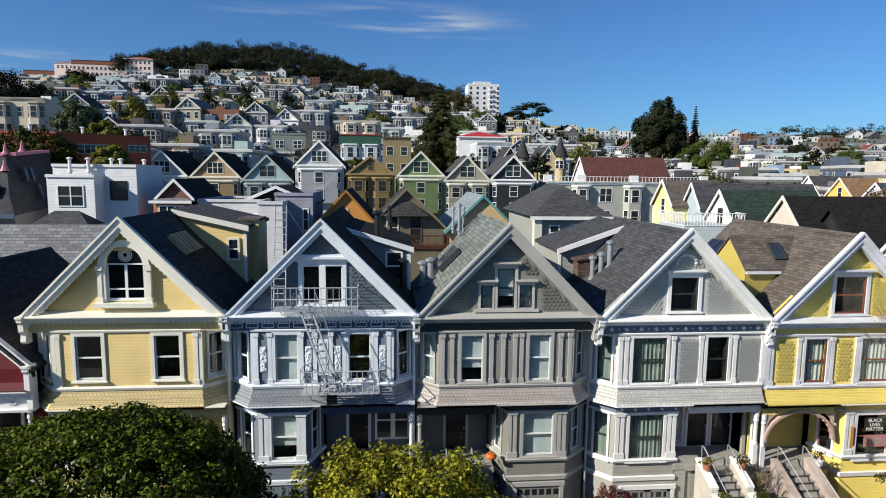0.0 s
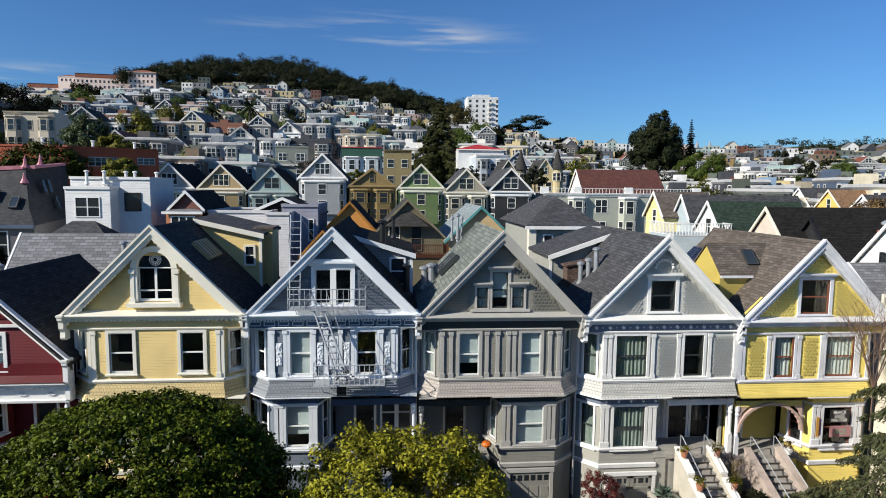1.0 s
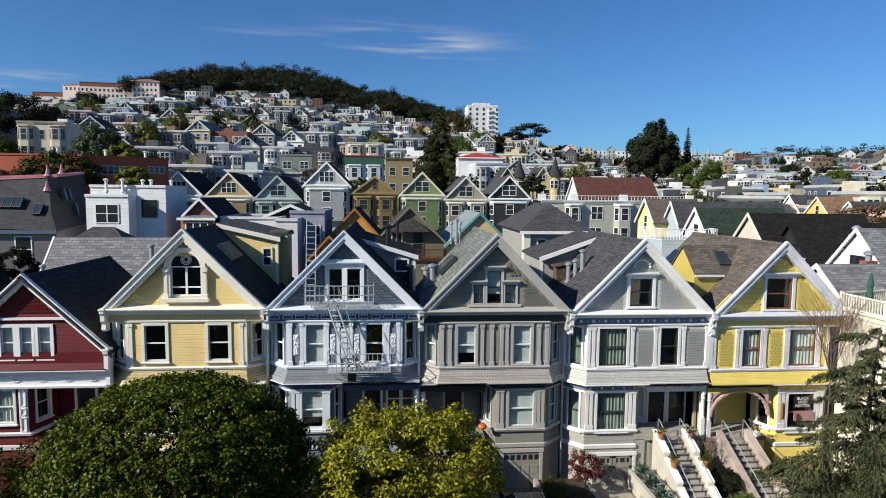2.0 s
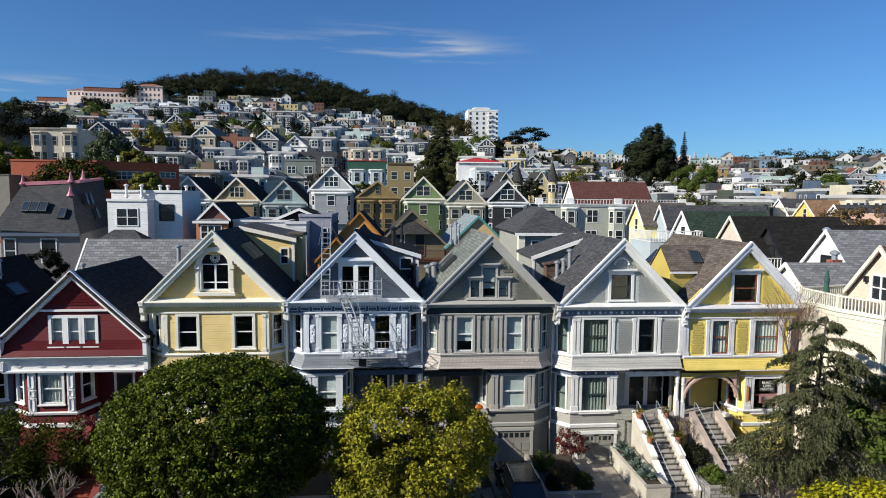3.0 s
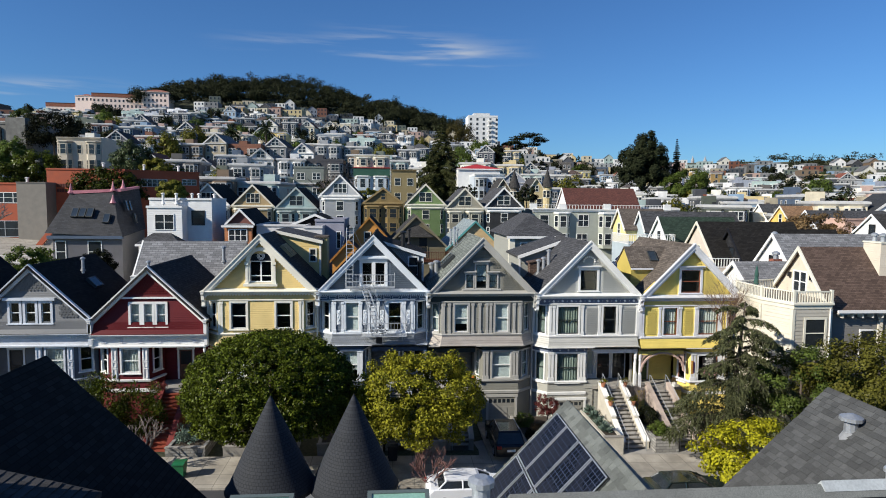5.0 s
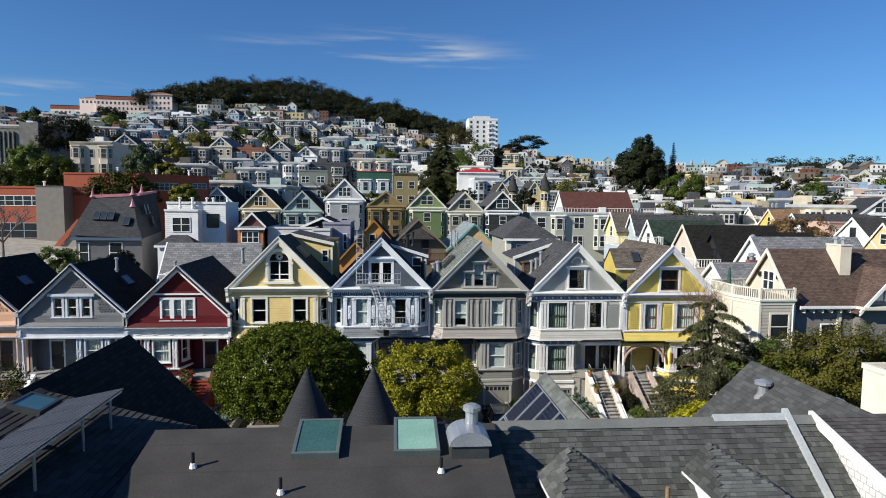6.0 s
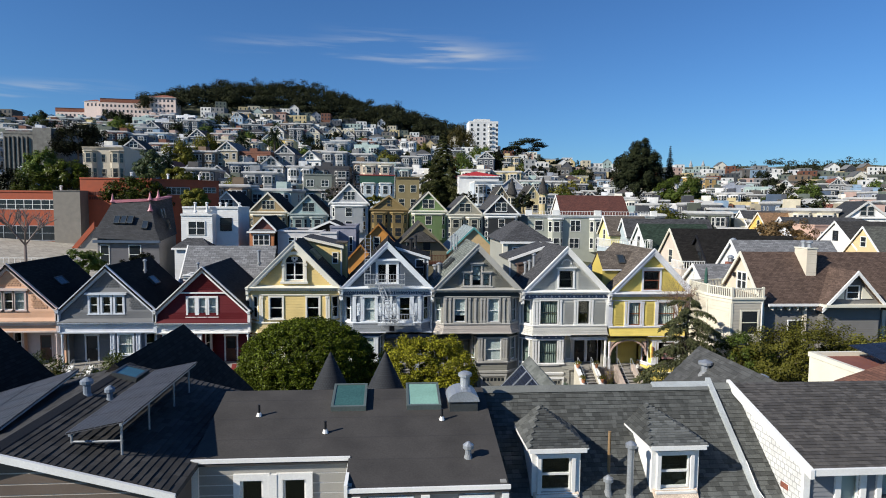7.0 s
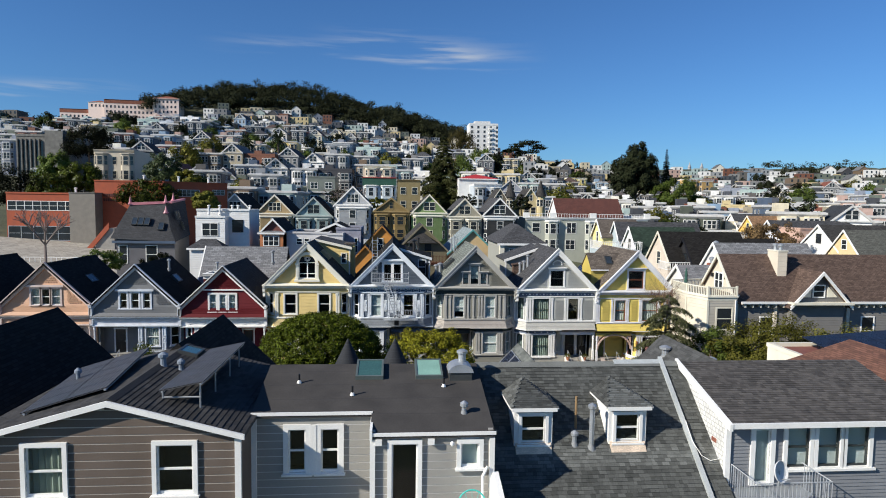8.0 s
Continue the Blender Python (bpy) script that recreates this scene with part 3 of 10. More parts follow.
def house_a(name, x, dz, st, label):
    root = thing(name, x, 24.95, dz, label, "house", "row of painted houses")
    eave, apex = 9.2, 13.0
    body(root, HW, eave, apex, st.get("depth", 17.0), st["side"], st["roof"])
    ga, gb, gc, gd = st["gwin"]
    g = Geo().slices(-HW, HW, 9.2, [(-HW, 9.25), (0, apex - 0.12), (HW, 9.25)], [(ga, gb, gc, gd)] + st.get("side_lights", []), 0.15, GY)
    part("gable_wall", g, st["gable"], root)
    rake_boards(root, HW, eave, apex, -0.28, 0.34, st["trim"], st.get("dent", 0) == 0.2)
    top_entablature(root, st)
    part("rake_soffit", Geo().prism([(-HW, eave - 0.1), (0, apex - 0.3), (HW, eave - 0.1), (HW, eave - 0.02), (0, apex - 0.2), (-HW, eave - 0.02)], -0.22, GY), st["trim"], root)
    line = upper_floor(root, st, st.get("left", True), st.get("right", True))
    for sx in (-HW - 0.02, HW + 0.02):
        console(root, sx, 8.15, 9.2, st["trim"])
    part("downpipe", Geo().tube((HW - 0.02, 0.5, 8.4), (HW - 0.02, 0.5, 0.3), 0.06, 8), st["trim"], root)
    return root


def lower_floor(root, st, bay, porch, doors, bay_win, win_z=(3.12, 5.02), side_win=True):
    """First storey: a bay to one side and a recessed porch to the other."""
    (b0, b1), (p0, p1) = bay, porch
    rightbay = b0 > p0
    if rightbay:
        line = [(b0 - 0.55, 1.5), (b0, 0.0), (b1, 0.0), (HW, 0.95)]
    else:
        line = [(-HW, 0.95), (b0, 0.0), (b1, 0.0), (b1 + 0.55, 1.5)]
    seg = [math.hypot(q[0] - p[0], q[1] - p[1]) for p, q in zip(line, line[1:])]
    holes = {1: [(bay_win[0] - b0, bay_win[1] - b0, *win_z)]}
    for i in (0, 2):
        holes[i] = [(seg[i] / 2 - 0.32, seg[i] / 2 + 0.32, *win_z)]
    fr = walls(root, line, -0.6, 5.5, holes, st["wall"])
    window(root, *holes[1][0], fr[1][0], st["trim"], st["sash"], st.get("back1", "curtain"))
    for i in (0, 2):
        window(root, *holes[i][0], fr[i][0], st["trim"], st["sash"], st.get("side_back", "dark"), case=0.1)
    for xx in (0.1, 0.32, seg[1] - 0.32, seg[1] - 0.1):
        part("pilaster", pilaster(Geo(fr[1][0]), xx, 3.02, 5.12), st["trim"], root)
    part("frieze_lower", Geo().band(line, [(0, 5.1), (0.03, 5.1), (0.03, 5.47), (0, 5.47)]), st["frieze"], root)
    part("architrave", Geo().band(line, [(0, 5.04), (0.1, 5.06), (0.1, 5.14), (0, 5.14)]), st["trim"], root)
    part("sill_band", Geo().band(line, [(-0.02, 2.88), (0.1, 2.88), (0.14, 2.98), (0.1, 3.04), (-0.02, 3.04)]), st["trim"], root)
    part("base_band", Geo().band(line, [(-0.02, 2.02), (0.06, 2.02), (0.08, 2.2), (-0.02, 2.24)]), st["trim"], root)
    # porch
    yb = 1.9
    g = Geo().slices(p0, p1, 2.5, 5.5, [(a, b, 2.62, 4.75) for a, b, *_ in doors], 0.15, yb)
    part("porch_wall", g, st.get("porch", st["wall"]), root)
    part("porch_ceiling", Geo().box(p0, p1, 0.0, yb, 5.3, 5.4), st["trim"], root)
    part("porch_floor", Geo().box(p0, p1, -0.05, yb, 2.4, 2.6), CONCRETE, root)
    part("porch_beam", Geo().box(p0, p1, 0.0, 0.22, 5.0, 5.5), st.get("porch", st["frieze"]), root)
    part("porch_cornice", Geo().band([(p0, 0.0), (p1, 0.0)], [(0, 5.46), (0.3, 5.46), (0.4, 5.5), (0.4, 5.54), (0, 5.54)]), st["trim"], root)
    for a, b, m, gz in doors:
        panel_door(root, a, b, 2.62, 4.75, None, yb, m, gz, st["trim"])
    xo = p0 if rightbay else p1
    sg = 1 if rightbay else -1
    part("porch_side_wall", Geo().box(min(xo, xo + sg * 0.15), max(xo, xo + sg * 0.15), 0.95, yb, 2.5, 5.5), st["wall"], root)
    # post at the open corner
    c = Geo()
    px = xo + sg * 0.12
    c.box(px - 0.1, px + 0.1, -0.02, 0.18, 2.6, 3.5)
    c.lathe(px, 0.08, [(0.1, 3.5), (0.13, 3.55), (0.09, 3.65), (0.08, 4.5), (0.12, 4.6), (0.09, 4.68), (0.12, 4.8), (0.12, 5.05)], 10)
    part("porch_post", c, st["trim"], root)
    part("under_porch_wall", Geo().box(min(p0, p1), max(p0, p1), 0.1, 0.3, -0.6, 2.45), st["wall"], root)
    return line


def garage(root, x0, x1, z0, z1, y, st, material, kind="panels"):
    g = Geo()
    g.box(x0 - 0.16, x0, y - 0.08, y + 0.05, z0 - 0.1, z1)
    g.box(x1, x1 + 0.16, y - 0.08, y + 0.05, z0 - 0.1, z1)
    g.box(x0 - 0.2, x1 + 0.2, y - 0.1, y + 0.05, z1, z1 + 0.18)
    f = part("garage_door", g, st["trim"], root)
    g = Geo().box(x0, x1, y - 0.02, y + 0.05, z0 - 0.1, z1)
    w = (x1 - x0)
    if kind == "panels":
        for i in range(4):
            for j in range(2):
                a = x0 + w * (i + 0.12) / 4
                b = x0 + w * (i + 0.88) / 4
                zz = z0 + (z1 - z0) * (0.06 + 0.32 * j)
                g.box(a, b, y - 0.04, y - 0.02, zz, zz + (z1 - z0) * 0.25)
    else:
        for k in (0, 1):
            a = x0 + w * k / 2 + 0.03
            b = x0 + w * (k + 1) / 2 - 0.03
            for xa, xb in ((a, a + 0.14), (b - 0.14, b)):
                g.box(xa, xb, y - 0.05, y - 0.02, z0, z1)
            for za in (z0 + 0.05, z0 + (z1 - z0) * 0.62, z1 - 0.14):
                g.box(a, b, y - 0.05, y - 0.02, za, za + 0.12)
            p, q = ((a + 0.1, z0 + 0.1), (b - 0.1, z0 + (z1 - z0) * 0.6))
            if k == 1:
                p, q = (b - 0.1, p[1]), (a + 0.1, q[1])
            g.prism([(p[0] - 0.07, p[1]), (p[0] + 0.07, p[1]), (q[0] + 0.07, q[1]), (q[0] - 0.07, q[1])], y - 0.05, y - 0.02)
    part("door_leaf", g, material, f)
    g = Geo()
    for i in range(6):
        a = x0 + w * (i + 0.15) / 6
        g.box(a, a + w * 0.7 / 6, y - 0.026, y - 0.021, z0 + (z1 - z0) * 0.78, z1 - 0.16)
    part("pane", g, FAR_GLASS, f)


def gable_window(root, st, y=0.16, n=2, back="dark"):
    ga, gb, gc, gd = st["gwin"]
    return window(root, ga, gb, gc, gd, None, st["trim"], st["sash"], back, n, 0.16, True, 0.16, y)


# Shade under the nosings put into the colour: darker than CONCRETE treads.
RISER = mat("shade-dark concrete risers", (0.13, 0.12, 0.105), 0.9, bump=0.2, dirt=0.3)


def stairs(name, x0, x1, ytop, ztop, n, label, wall_mat, tread=0.29, rise=0.18, rail=True, mat_step=None, cap=None, bend=True):
    """Straight front steps going down towards the street, with solid cheek walls and pipe handrails."""
    root = thing(name, (x0 + x1) / 2, ytop, 0, label, "stairs")
    hw = (x1 - x0) / 2
    for i in range(n):
        z = ztop - rise * (i + 1)
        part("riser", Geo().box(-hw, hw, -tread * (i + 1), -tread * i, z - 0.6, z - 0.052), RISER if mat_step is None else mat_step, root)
        part("step", Geo().box(-hw, hw, -tread * (i + 1) - 0.06, -tread * i, z - 0.05, z), mat_step or CONCRETE, root)
    for sg in (-1, 1):
        a, b = sorted((sg * hw, sg * (hw + 0.28)))
        g = Geo()
        pts, L = [], tread * n
        zb = ztop - rise * n
        pts = [(0, ztop + 0.35), (-L * 0.3, ztop - rise * n * 0.3 + 0.45), (-L * 0.32, ztop - rise * n * 0.3 + 0.25), (-L * 0.62, ztop - rise * n * 0.62 + 0.4), (-L * 0.64, ztop - rise * n * 0.62 + 0.2), (-L, zb + 0.3), (-L, zb - 0.6), (0, zb - 0.6)]
        if not bend:
            pts = [(0.1, ztop + 0.3), (-L, zb + 0.3), (-L, zb - 0.6), (0.1, zb - 0.6)]
        g.prism(pts, a, b, "x")
        part("cheek_wall", g, wall_mat, root)
        g = Geo()
        top = pts[:-2]
        for p, q in zip(top, top[1:]):
            if abs(p[0] - q[0]) > 0.1:
                g.prism([(p[0], p[1]), (q[0], q[1]), (q[0], q[1] + 0.08), (p[0], p[1] + 0.08)], a - 0.04, b + 0.04, "x")
        part("coping", g, cap or wall_mat, root)
        if rail:
            xr = sg * (hw - 0.06)
            g = Geo()
            pr = [(0.15, ztop + 0.0), (0.15, ztop + 0.9), (0, ztop + 0.9), (-L, zb + 0.9), (-L - 0.35, zb + 0.85), (-L - 0.35, zb - 0.2)]
            for p, q in zip(pr, pr[1:]):
                g.tube((xr, *p), (xr, *q), 0.024, 6)
            part("handrail", g, METAL, root)
    return root


# ---- paints of the row
YEL = paint("pale yellow siding", (0.64, 0.48, 0.19))
YEL_TR = mat("warm white trim paint", (0.80, 0.76, 0.64), 0.5, bump=0.05, var=0.05, dirt=0.06)
YEL_SK = paint("pale yellow shingle paint", (0.68, 0.53, 0.25), "soft", 0.14)
BLU = paint("slate blue siding", (0.125, 0.15, 0.18))
BLU_SK = paint("blue-grey shingle paint", (0.26, 0.28, 0.30), "soft", 0.14)
BLU_FR = paint("dark slate blue paint", (0.07, 0.10, 0.15), "")
BLU_TR = mat("pale ice-blue trim paint", (0.72, 0.75, 0.77), 0.5, bump=0.05, var=0.05, dirt=0.06)
GRY = paint("warm grey siding", (0.19, 0.185, 0.155))
GRY_SK = paint("mauve grey shingle paint", (0.46, 0.41, 0.36), "soft", 0.14)
GRY_FR = paint("dark green-grey paint", (0.025, 0.035, 0.032), "")
GRY_TR = mat("taupe grey trim paint", (0.42, 0.405, 0.365), 0.5, bump=0.05, var=0.05, dirt=0.06)
LGR = paint("light grey siding", (0.42, 0.42, 0.385))
LGR_SK = paint("pale grey shingle paint", (0.58, 0.565, 0.51), "soft", 0.14)
LGR_FR = paint("blue-grey frieze paint", (0.14, 0.165, 0.22), "")
LGR_BASE = paint("grey-beige siding", (0.32, 0.31, 0.27), pitch=0.2)
YE2 = paint("bright yellow siding", (0.72, 0.57, 0.15))
RED = paint("barn red siding", (0.112, 0.010, 0.013), spec=0.2)
DGR = paint("dark grey siding", (0.15, 0.152, 0.155))
PEA = paint("peach siding", (0.62, 0.36, 0.22))
LAV = mat("pale lavender-grey trim paint", (0.66, 0.66, 0.68), 0.5, bump=0.05, var=0.05)
DOOR_BLK = mat("black door paint", (0.012, 0.012, 0.013), 0.35, bump=0.03)
DOOR_GRN = mat("green door paint", (0.10, 0.14, 0.05), 0.45, bump=0.05)
DOOR_BRN = mat("brown stained door", (0.09, 0.035, 0.02), 0.4, bump=0.1)
GAR_GRY = mat("grey garage door paint", (0.27, 0.26, 0.225), 0.5, bump=0.05)

# pale yellow house
st = dict(wall=YEL, side=YEL, gable=YEL, trim=YEL_TR, sash=WHITE, skirt=YEL_SK, frieze=YEL, roof=ROOF_DK, dent=0.2,
          win2=[(-1.98, -0.98), (1.02, 2.0)], wz=(6.62, 8.4), pil2=[-2.62, 2.62], gwin=(-0.72, 0.72, 9.75, 11.75), depth=10.0)
yellow = house_a("gabled_house", -11.35, 0.1, st, "pale yellow wooden gabled house with white dentilled trim")
w = window(yellow, -0.72, 0.72, 9.8, 11.25, None, YEL_TR, WHITE, "dark", 2, 0.0, False, 0, 0.16, 0.3)
g = Geo(Matrix.Translation((0, -0.24, 0)))
arc = [(math.cos(radians(a)), math.sin(radians(a))) for a in range(0, 181, 12)]
for (c0, s0), (c1, s1) in zip(arc, arc[1:]):
    g.prism([(0.72 * c0, 11.22 + 0.72 * s0), (0.97 * c0, 11.22 + 0.97 * s0), (0.97 * c1, 11.22 + 0.97 * s1), (0.72 * c1, 11.22 + 0.72 * s1)], 0.22, 0.45)
for sx in (-1, 1):
    g.box(min(sx * 0.72, sx * 0.84), max(sx * 0.72, sx * 0.84), 0.25, 0.45, 9.75, 11.22)
    g.box(min(sx * 0.84, sx * 1.0), max(sx * 0.84, sx * 1.0), 0.22, 0.42, 9.75, 10.95)
    g.box(min(sx * 0.8, sx * 1.04), max(sx * 0.8, sx * 1.04), 0.16, 0.42, 11.0, 11.2)
    g.box(min(sx * 0.8, sx * 1.04), max(sx * 0.8, sx * 1.04), 0.18, 0.42, 9.7, 9.9)
g.box(-1.12, 1.12, 0.05, 0.45, 9.55, 9.72)
part("arched_surround", g, YEL_TR, w)
g = Geo(Matrix.Translation((0, -0.24, 0)))
g.prism([(0, 11.25)] + [(0.7 * c, 11.25 + 0.7 * s) for c, s in arc], 0.46, 0.47)
part("fanlight_pane", g, FAR_GLASS, w)
g = Geo(Matrix.Translation((0, -0.24, 0)))
for k in range(12):
    a = radians(k * 30)
    g.tube((0.1 * math.cos(a), 0.44, 11.58 + 0.1 * math.sin(a)), (0.25 * math.cos(a), 0.44, 11.58 + 0.25 * math.sin(a)), 0.014, 5)
for r in (0.1, 0.17, 0.25):
    for k in range(16):
        a, b = radians(k * 22.5), radians(k * 22.5 + 22.5)
        g.tube((r * math.cos(a), 0.44, 11.58 + r * math.sin(a)), (r * math.cos(b), 0.44, 11.58 + r * math.sin(b)), 0.014, 5)
part("lace_rosette", g, WHITE, w, "white lace rosette in the fanlight")
lower_floor(yellow, st, (-2.7, -0.5), (0.05, HW), [(1.2, 2.1, DOOR_BRN, 0.4)], (-2.1, -1.1))

# slate blue house
st = dict(wall=BLU, side=BLU, gable=BLU, trim=BLU_TR, sash=WHITE, skirt=BLU_SK, frieze=BLU_FR, roof=ROOF_BLK, dent=0.14,
          win2=[(-1.9, -1.0), (1.03, 1.92)], back2=["blind", "dark"], pil2=[-2.66, -2.12, -0.86, -0.32, 0.32, 0.86, 2.14, 2.66], gwin=(-0.8, 0.8, 9.62, 11.2), depth=11.5)
blue = house_a("gabled_house", -3.73, 0.05, st, "slate blue wooden gabled house with pale trim")
window(blue, -0.8, 0.8, 9.62, 11.2, None, BLU_TR, WHITE, "dark", 2, 0.16, True, 0.22, 0.16, 0)
part("mullion", Geo().box(-0.13, 0.13, 0.08, 0.22, 9.62, 11.2), WHITE, blue)
part("framed_panel", Geo().box(-0.2, 0.2, -0.03, 0.0, 6.7, 8.2).box(-0.12, 0.12, -0.05, -0.03, 6.8, 8.1), BLU_TR, blue)
scale_field(blue, gable_in(HW, 9.3, 13.0, 0.62, [(-1.05, 1.05, 9.5, 11.6)]), -3.6, 3.6, 9.35, 12.3, GY, 0.17, 0.14, "round", BLU, "slate blue fish-scale shingles")
part("gable_band", Geo().box(-1.3, 1.3, 0.0, 0.18, 11.5, 11.66), BLU_TR, blue)
g = Geo()
for i in range(12):
    x = -3.4 + i * 6.8 / 11
    for a in ((x - 0.24, x + 0.24, 8.7, 8.73), (x - 0.24, x + 0.24, 8.87, 8.9), (x - 0.24, x - 0.21, 8.7, 8.9), (x + 0.21, x + 0.24, 8.7, 8.9)):
        g.box(a[0], a[1], -0.05, 0.0, a[2], a[3])
part("frieze_moulding", g, BLU_TR, blue)["kind"] = "stuff"
random.seed(3)
for x in (-2.39, -0.59, 0.59, 2.4):
    g = Geo().box(x - 0.13, x + 0.13, -0.03, 0.0, 6.88, 7.92)
    for k in range(40):
        a, b = random.uniform(-0.11, 0.11), random.uniform(6.92, 7.88)
        g.lathe(x + a, -0.03, [(0.03, b - 0.035), (0.045, b), (0.03, b + 0.035)], 5)
    part("carved_panel", g, BLU_TR, blue, "carved floral panel")
lower_floor(blue, dict(st, back1="half"), (-2.66, -0.72), (-0.1, HW), [(0.9, 1.75, DOOR_BLK, 0.45)], (-2.13, -0.98))

# warm grey house
st = dict(wall=GRY, side=GRY, gable=GRY, trim=GRY_TR, sash=WHITE, skirt=GRY_SK, frieze=GRY_FR, roof=ROOF_GRN,
          win2=[(-1.92, -1.0), (0.95, 1.87)], back2=["half", "blind"], pil2=[-2.7, -2.3, -0.65, -0.15, 0.35, 0.62, 2.3, 2.7], gwin=(-0.42, 0.3, 9.55, 11.2), side_lights=[(-1.12, -0.62, 9.55, 10.5), (0.5, 1.05, 9.55, 10.5)], depth=8.2, side_back="curtain")
grey = house_a("gabled_house", 3.86, -0.1, st, "warm grey wooden gabled house with taupe trim")
GRY_GW = mat("pale taupe window paint", (0.46, 0.44, 0.40), 0.5, bump=0.05, var=0.05)
SCREEN = mat("dusty insect screen", (0.16, 0.155, 0.14), 0.8)
window(grey, -0.42, 0.3, 9.55, 11.2, None, GRY_GW, SASH_DK, "half", 1, 0.13, False, 0.16, 0.16)
for a, b in ((-1.12, -0.62), (0.5, 1.05)):
    window(grey, a, b, 9.55, 10.5, None, GRY_GW, SASH_DK, "curtain", 1, 0.1, False, 0.14, 0.16)
part("gable_sill", Geo().box(-1.4, 1.32, -0.02, 0.18, 9.4, 9.5), GRY_GW, grey)
scale_field(grey, gable_in(HW, 9.3, 13.0, 0.6, [(-1.45, 1.4, 9.2, 10.9), (-0.75, 0.62, 9.2, 11.7)]), -3.6, 3.6, 9.35, 12.4, GY, 0.18, 0.15, "round", GRY, "grey fish-scale shingles")
lower_floor(grey, dict(st, back1="blind"), (0.1, 2.66), (-HW, -0.45), [(-2.35, -1.45, DOOR_BLK, 0.35)], (0.78, 2.1))
garage(grey, 0.55, 2.45, -0.2, 1.75, -0.01, st, GAR_GRY)

# light grey house
st = dict(wall=LGR, side=LGR, gable=LGR, trim=mat("soft white trim paint", (0.78, 0.77, 0.73), 0.5, bump=0.05, var=0.05, dirt=0.06), sash=SASH_DK, skirt=LGR_SK, frieze=LGR_FR, roof=ROOF_GRY, right=False,
          win2=[(-2.2, -0.72), (1.1, 2.05)], back2=["green", "dark"], pil2=[-2.75, -2.5, -0.42, 0.82, 2.35, 3.6], gwin=(-0.58, 0.62, 9.55, 11.0), depth=8.5, side_back="green")
pale = house_a("gabled_house", 11.52, -0.3, st, "light grey wooden gabled house with white trim")
gable_window(pale, st, n=1)
scale_field(pale, gable_in(HW, 9.3, 13.0, 0.6, [(-0.9, 0.95, 9.2, 11.35)]), -3.6, 3.6, 9.35, 12.3, GY, 0.17, 0.14, "diamond", LGR, "light grey diamond shingles")
for a, b in ((-0.28, 0.78), (2.4, 3.55)):
    scale_field(pale, lambda x, z, a=a, b=b: a < x < b and 6.45 < z < 8.45, a, b, 6.5, 8.3, 0.0, 0.17, 0.14, "diamond", LGR)
g = Geo()
for i in range(11):
    x = -3.2 + i * 0.65
    g.prism([(x - 0.09, 8.82), (x, 8.73), (x + 0.09, 8.82), (x, 8.91)], -0.1, -0.02)
    g.box(x + 0.3, x + 0.35, -0.06, -0.02, 8.79, 8.84)
for i in range(11):
    x = -2.6 + i * 0.6
    g.prism([(x - 0.07, 5.27), (x, 5.2), (x + 0.07, 5.27), (x, 5.34)], -0.1, 0.0)
part("frieze_ornament", g, WHITE, pale)["kind"] = "stuff"
g = Geo()
for k in range(9):
    a = radians(20 * k + 10)
    g.lathe(0.02 + 0.42 * math.cos(a), 0.12, [(0.05, 11.55 + 0.42 * math.sin(a) - 0.06), (0.075, 11.55 + 0.42 * math.sin(a)), (0.05, 11.55 + 0.42 * math.sin(a) + 0.06)], 6)
part("sunburst", g, WHITE, pale)["kind"] = "stuff"
lower_floor(pale, dict(st, wall=LGR_BASE, back1="green", porch=st["trim"]), (-2.85, -0.1), (0.45, HW), [(1.42, 2.34, DOOR_BLK, 0.6), (2.6, 3.52, DOOR_BLK, 0.6)], (-2.2, -0.68), (2.95, 5.0))
part("base_wall", Geo().box(-0.1, 0.47, 0.02, 0.3, -0.6, 2.45).box(-0.1, 1.0, -0.02, 0.12, 2.45, 3.05), LGR_BASE, pale)
window(pale, 0.62, 1.1, 2.9, 4.7, None, st["trim"], st["trim"], "dark", 1, 0.08, False, 0, 1.84, 0)
garage(pale, -2.35, -0.2, -0.2, 1.62, -0.01, st, GAR_GRY, "barn")

# bright yellow house
st = dict(wall=YE2, side=YE2, gable=YE2, trim=LAV, sash=SASH_RED, skirt=YE2, frieze=YE2, roof=ROOF_BRN, left=False, dent=0.12,
          win2=[(-2.0, -1.0), (0.62, 2.1)], back2=["curtain", "curtain"], pil2=[-3.55, -2.3, -0.75, 0.4, 2.3], gwin=(-0.72, 0.72, 9.5, 11.15), depth=9.6)
yellow2 = house_a("gabled_house", 19.12, -0.45, st, "bright yellow wooden gabled house with lavender trim")
gable_window(yellow2, st, n=1)
scale_field(yellow2, gable_in(HW, 9.3, 13.0, 0.6, [(-0.98, 0.98, 9.2, 11.5)]), -3.6, 3.6, 9.35, 12.3, GY, 0.17, 0.14, "round", YE2, "yellow fish-scale shingles")
for a, b in ((-3.4, -2.45), (-0.6, 0.25)):
    scale_field(yellow2, lambda x, z, a=a, b=b: a < x < b and 6.5 < z < 8.4, a, b, 6.55, 8.25, 0.0, 0.19, 0.15, "round", YE2)
lower_floor(yellow2, dict(st, back1="dark"), (0.15, 2.75), (-HW, -0.4), [(-3.2, -2.3, DOOR_GRN, 0.0)], (0.75, 2.2), (2.85, 4.9))
g = Geo()
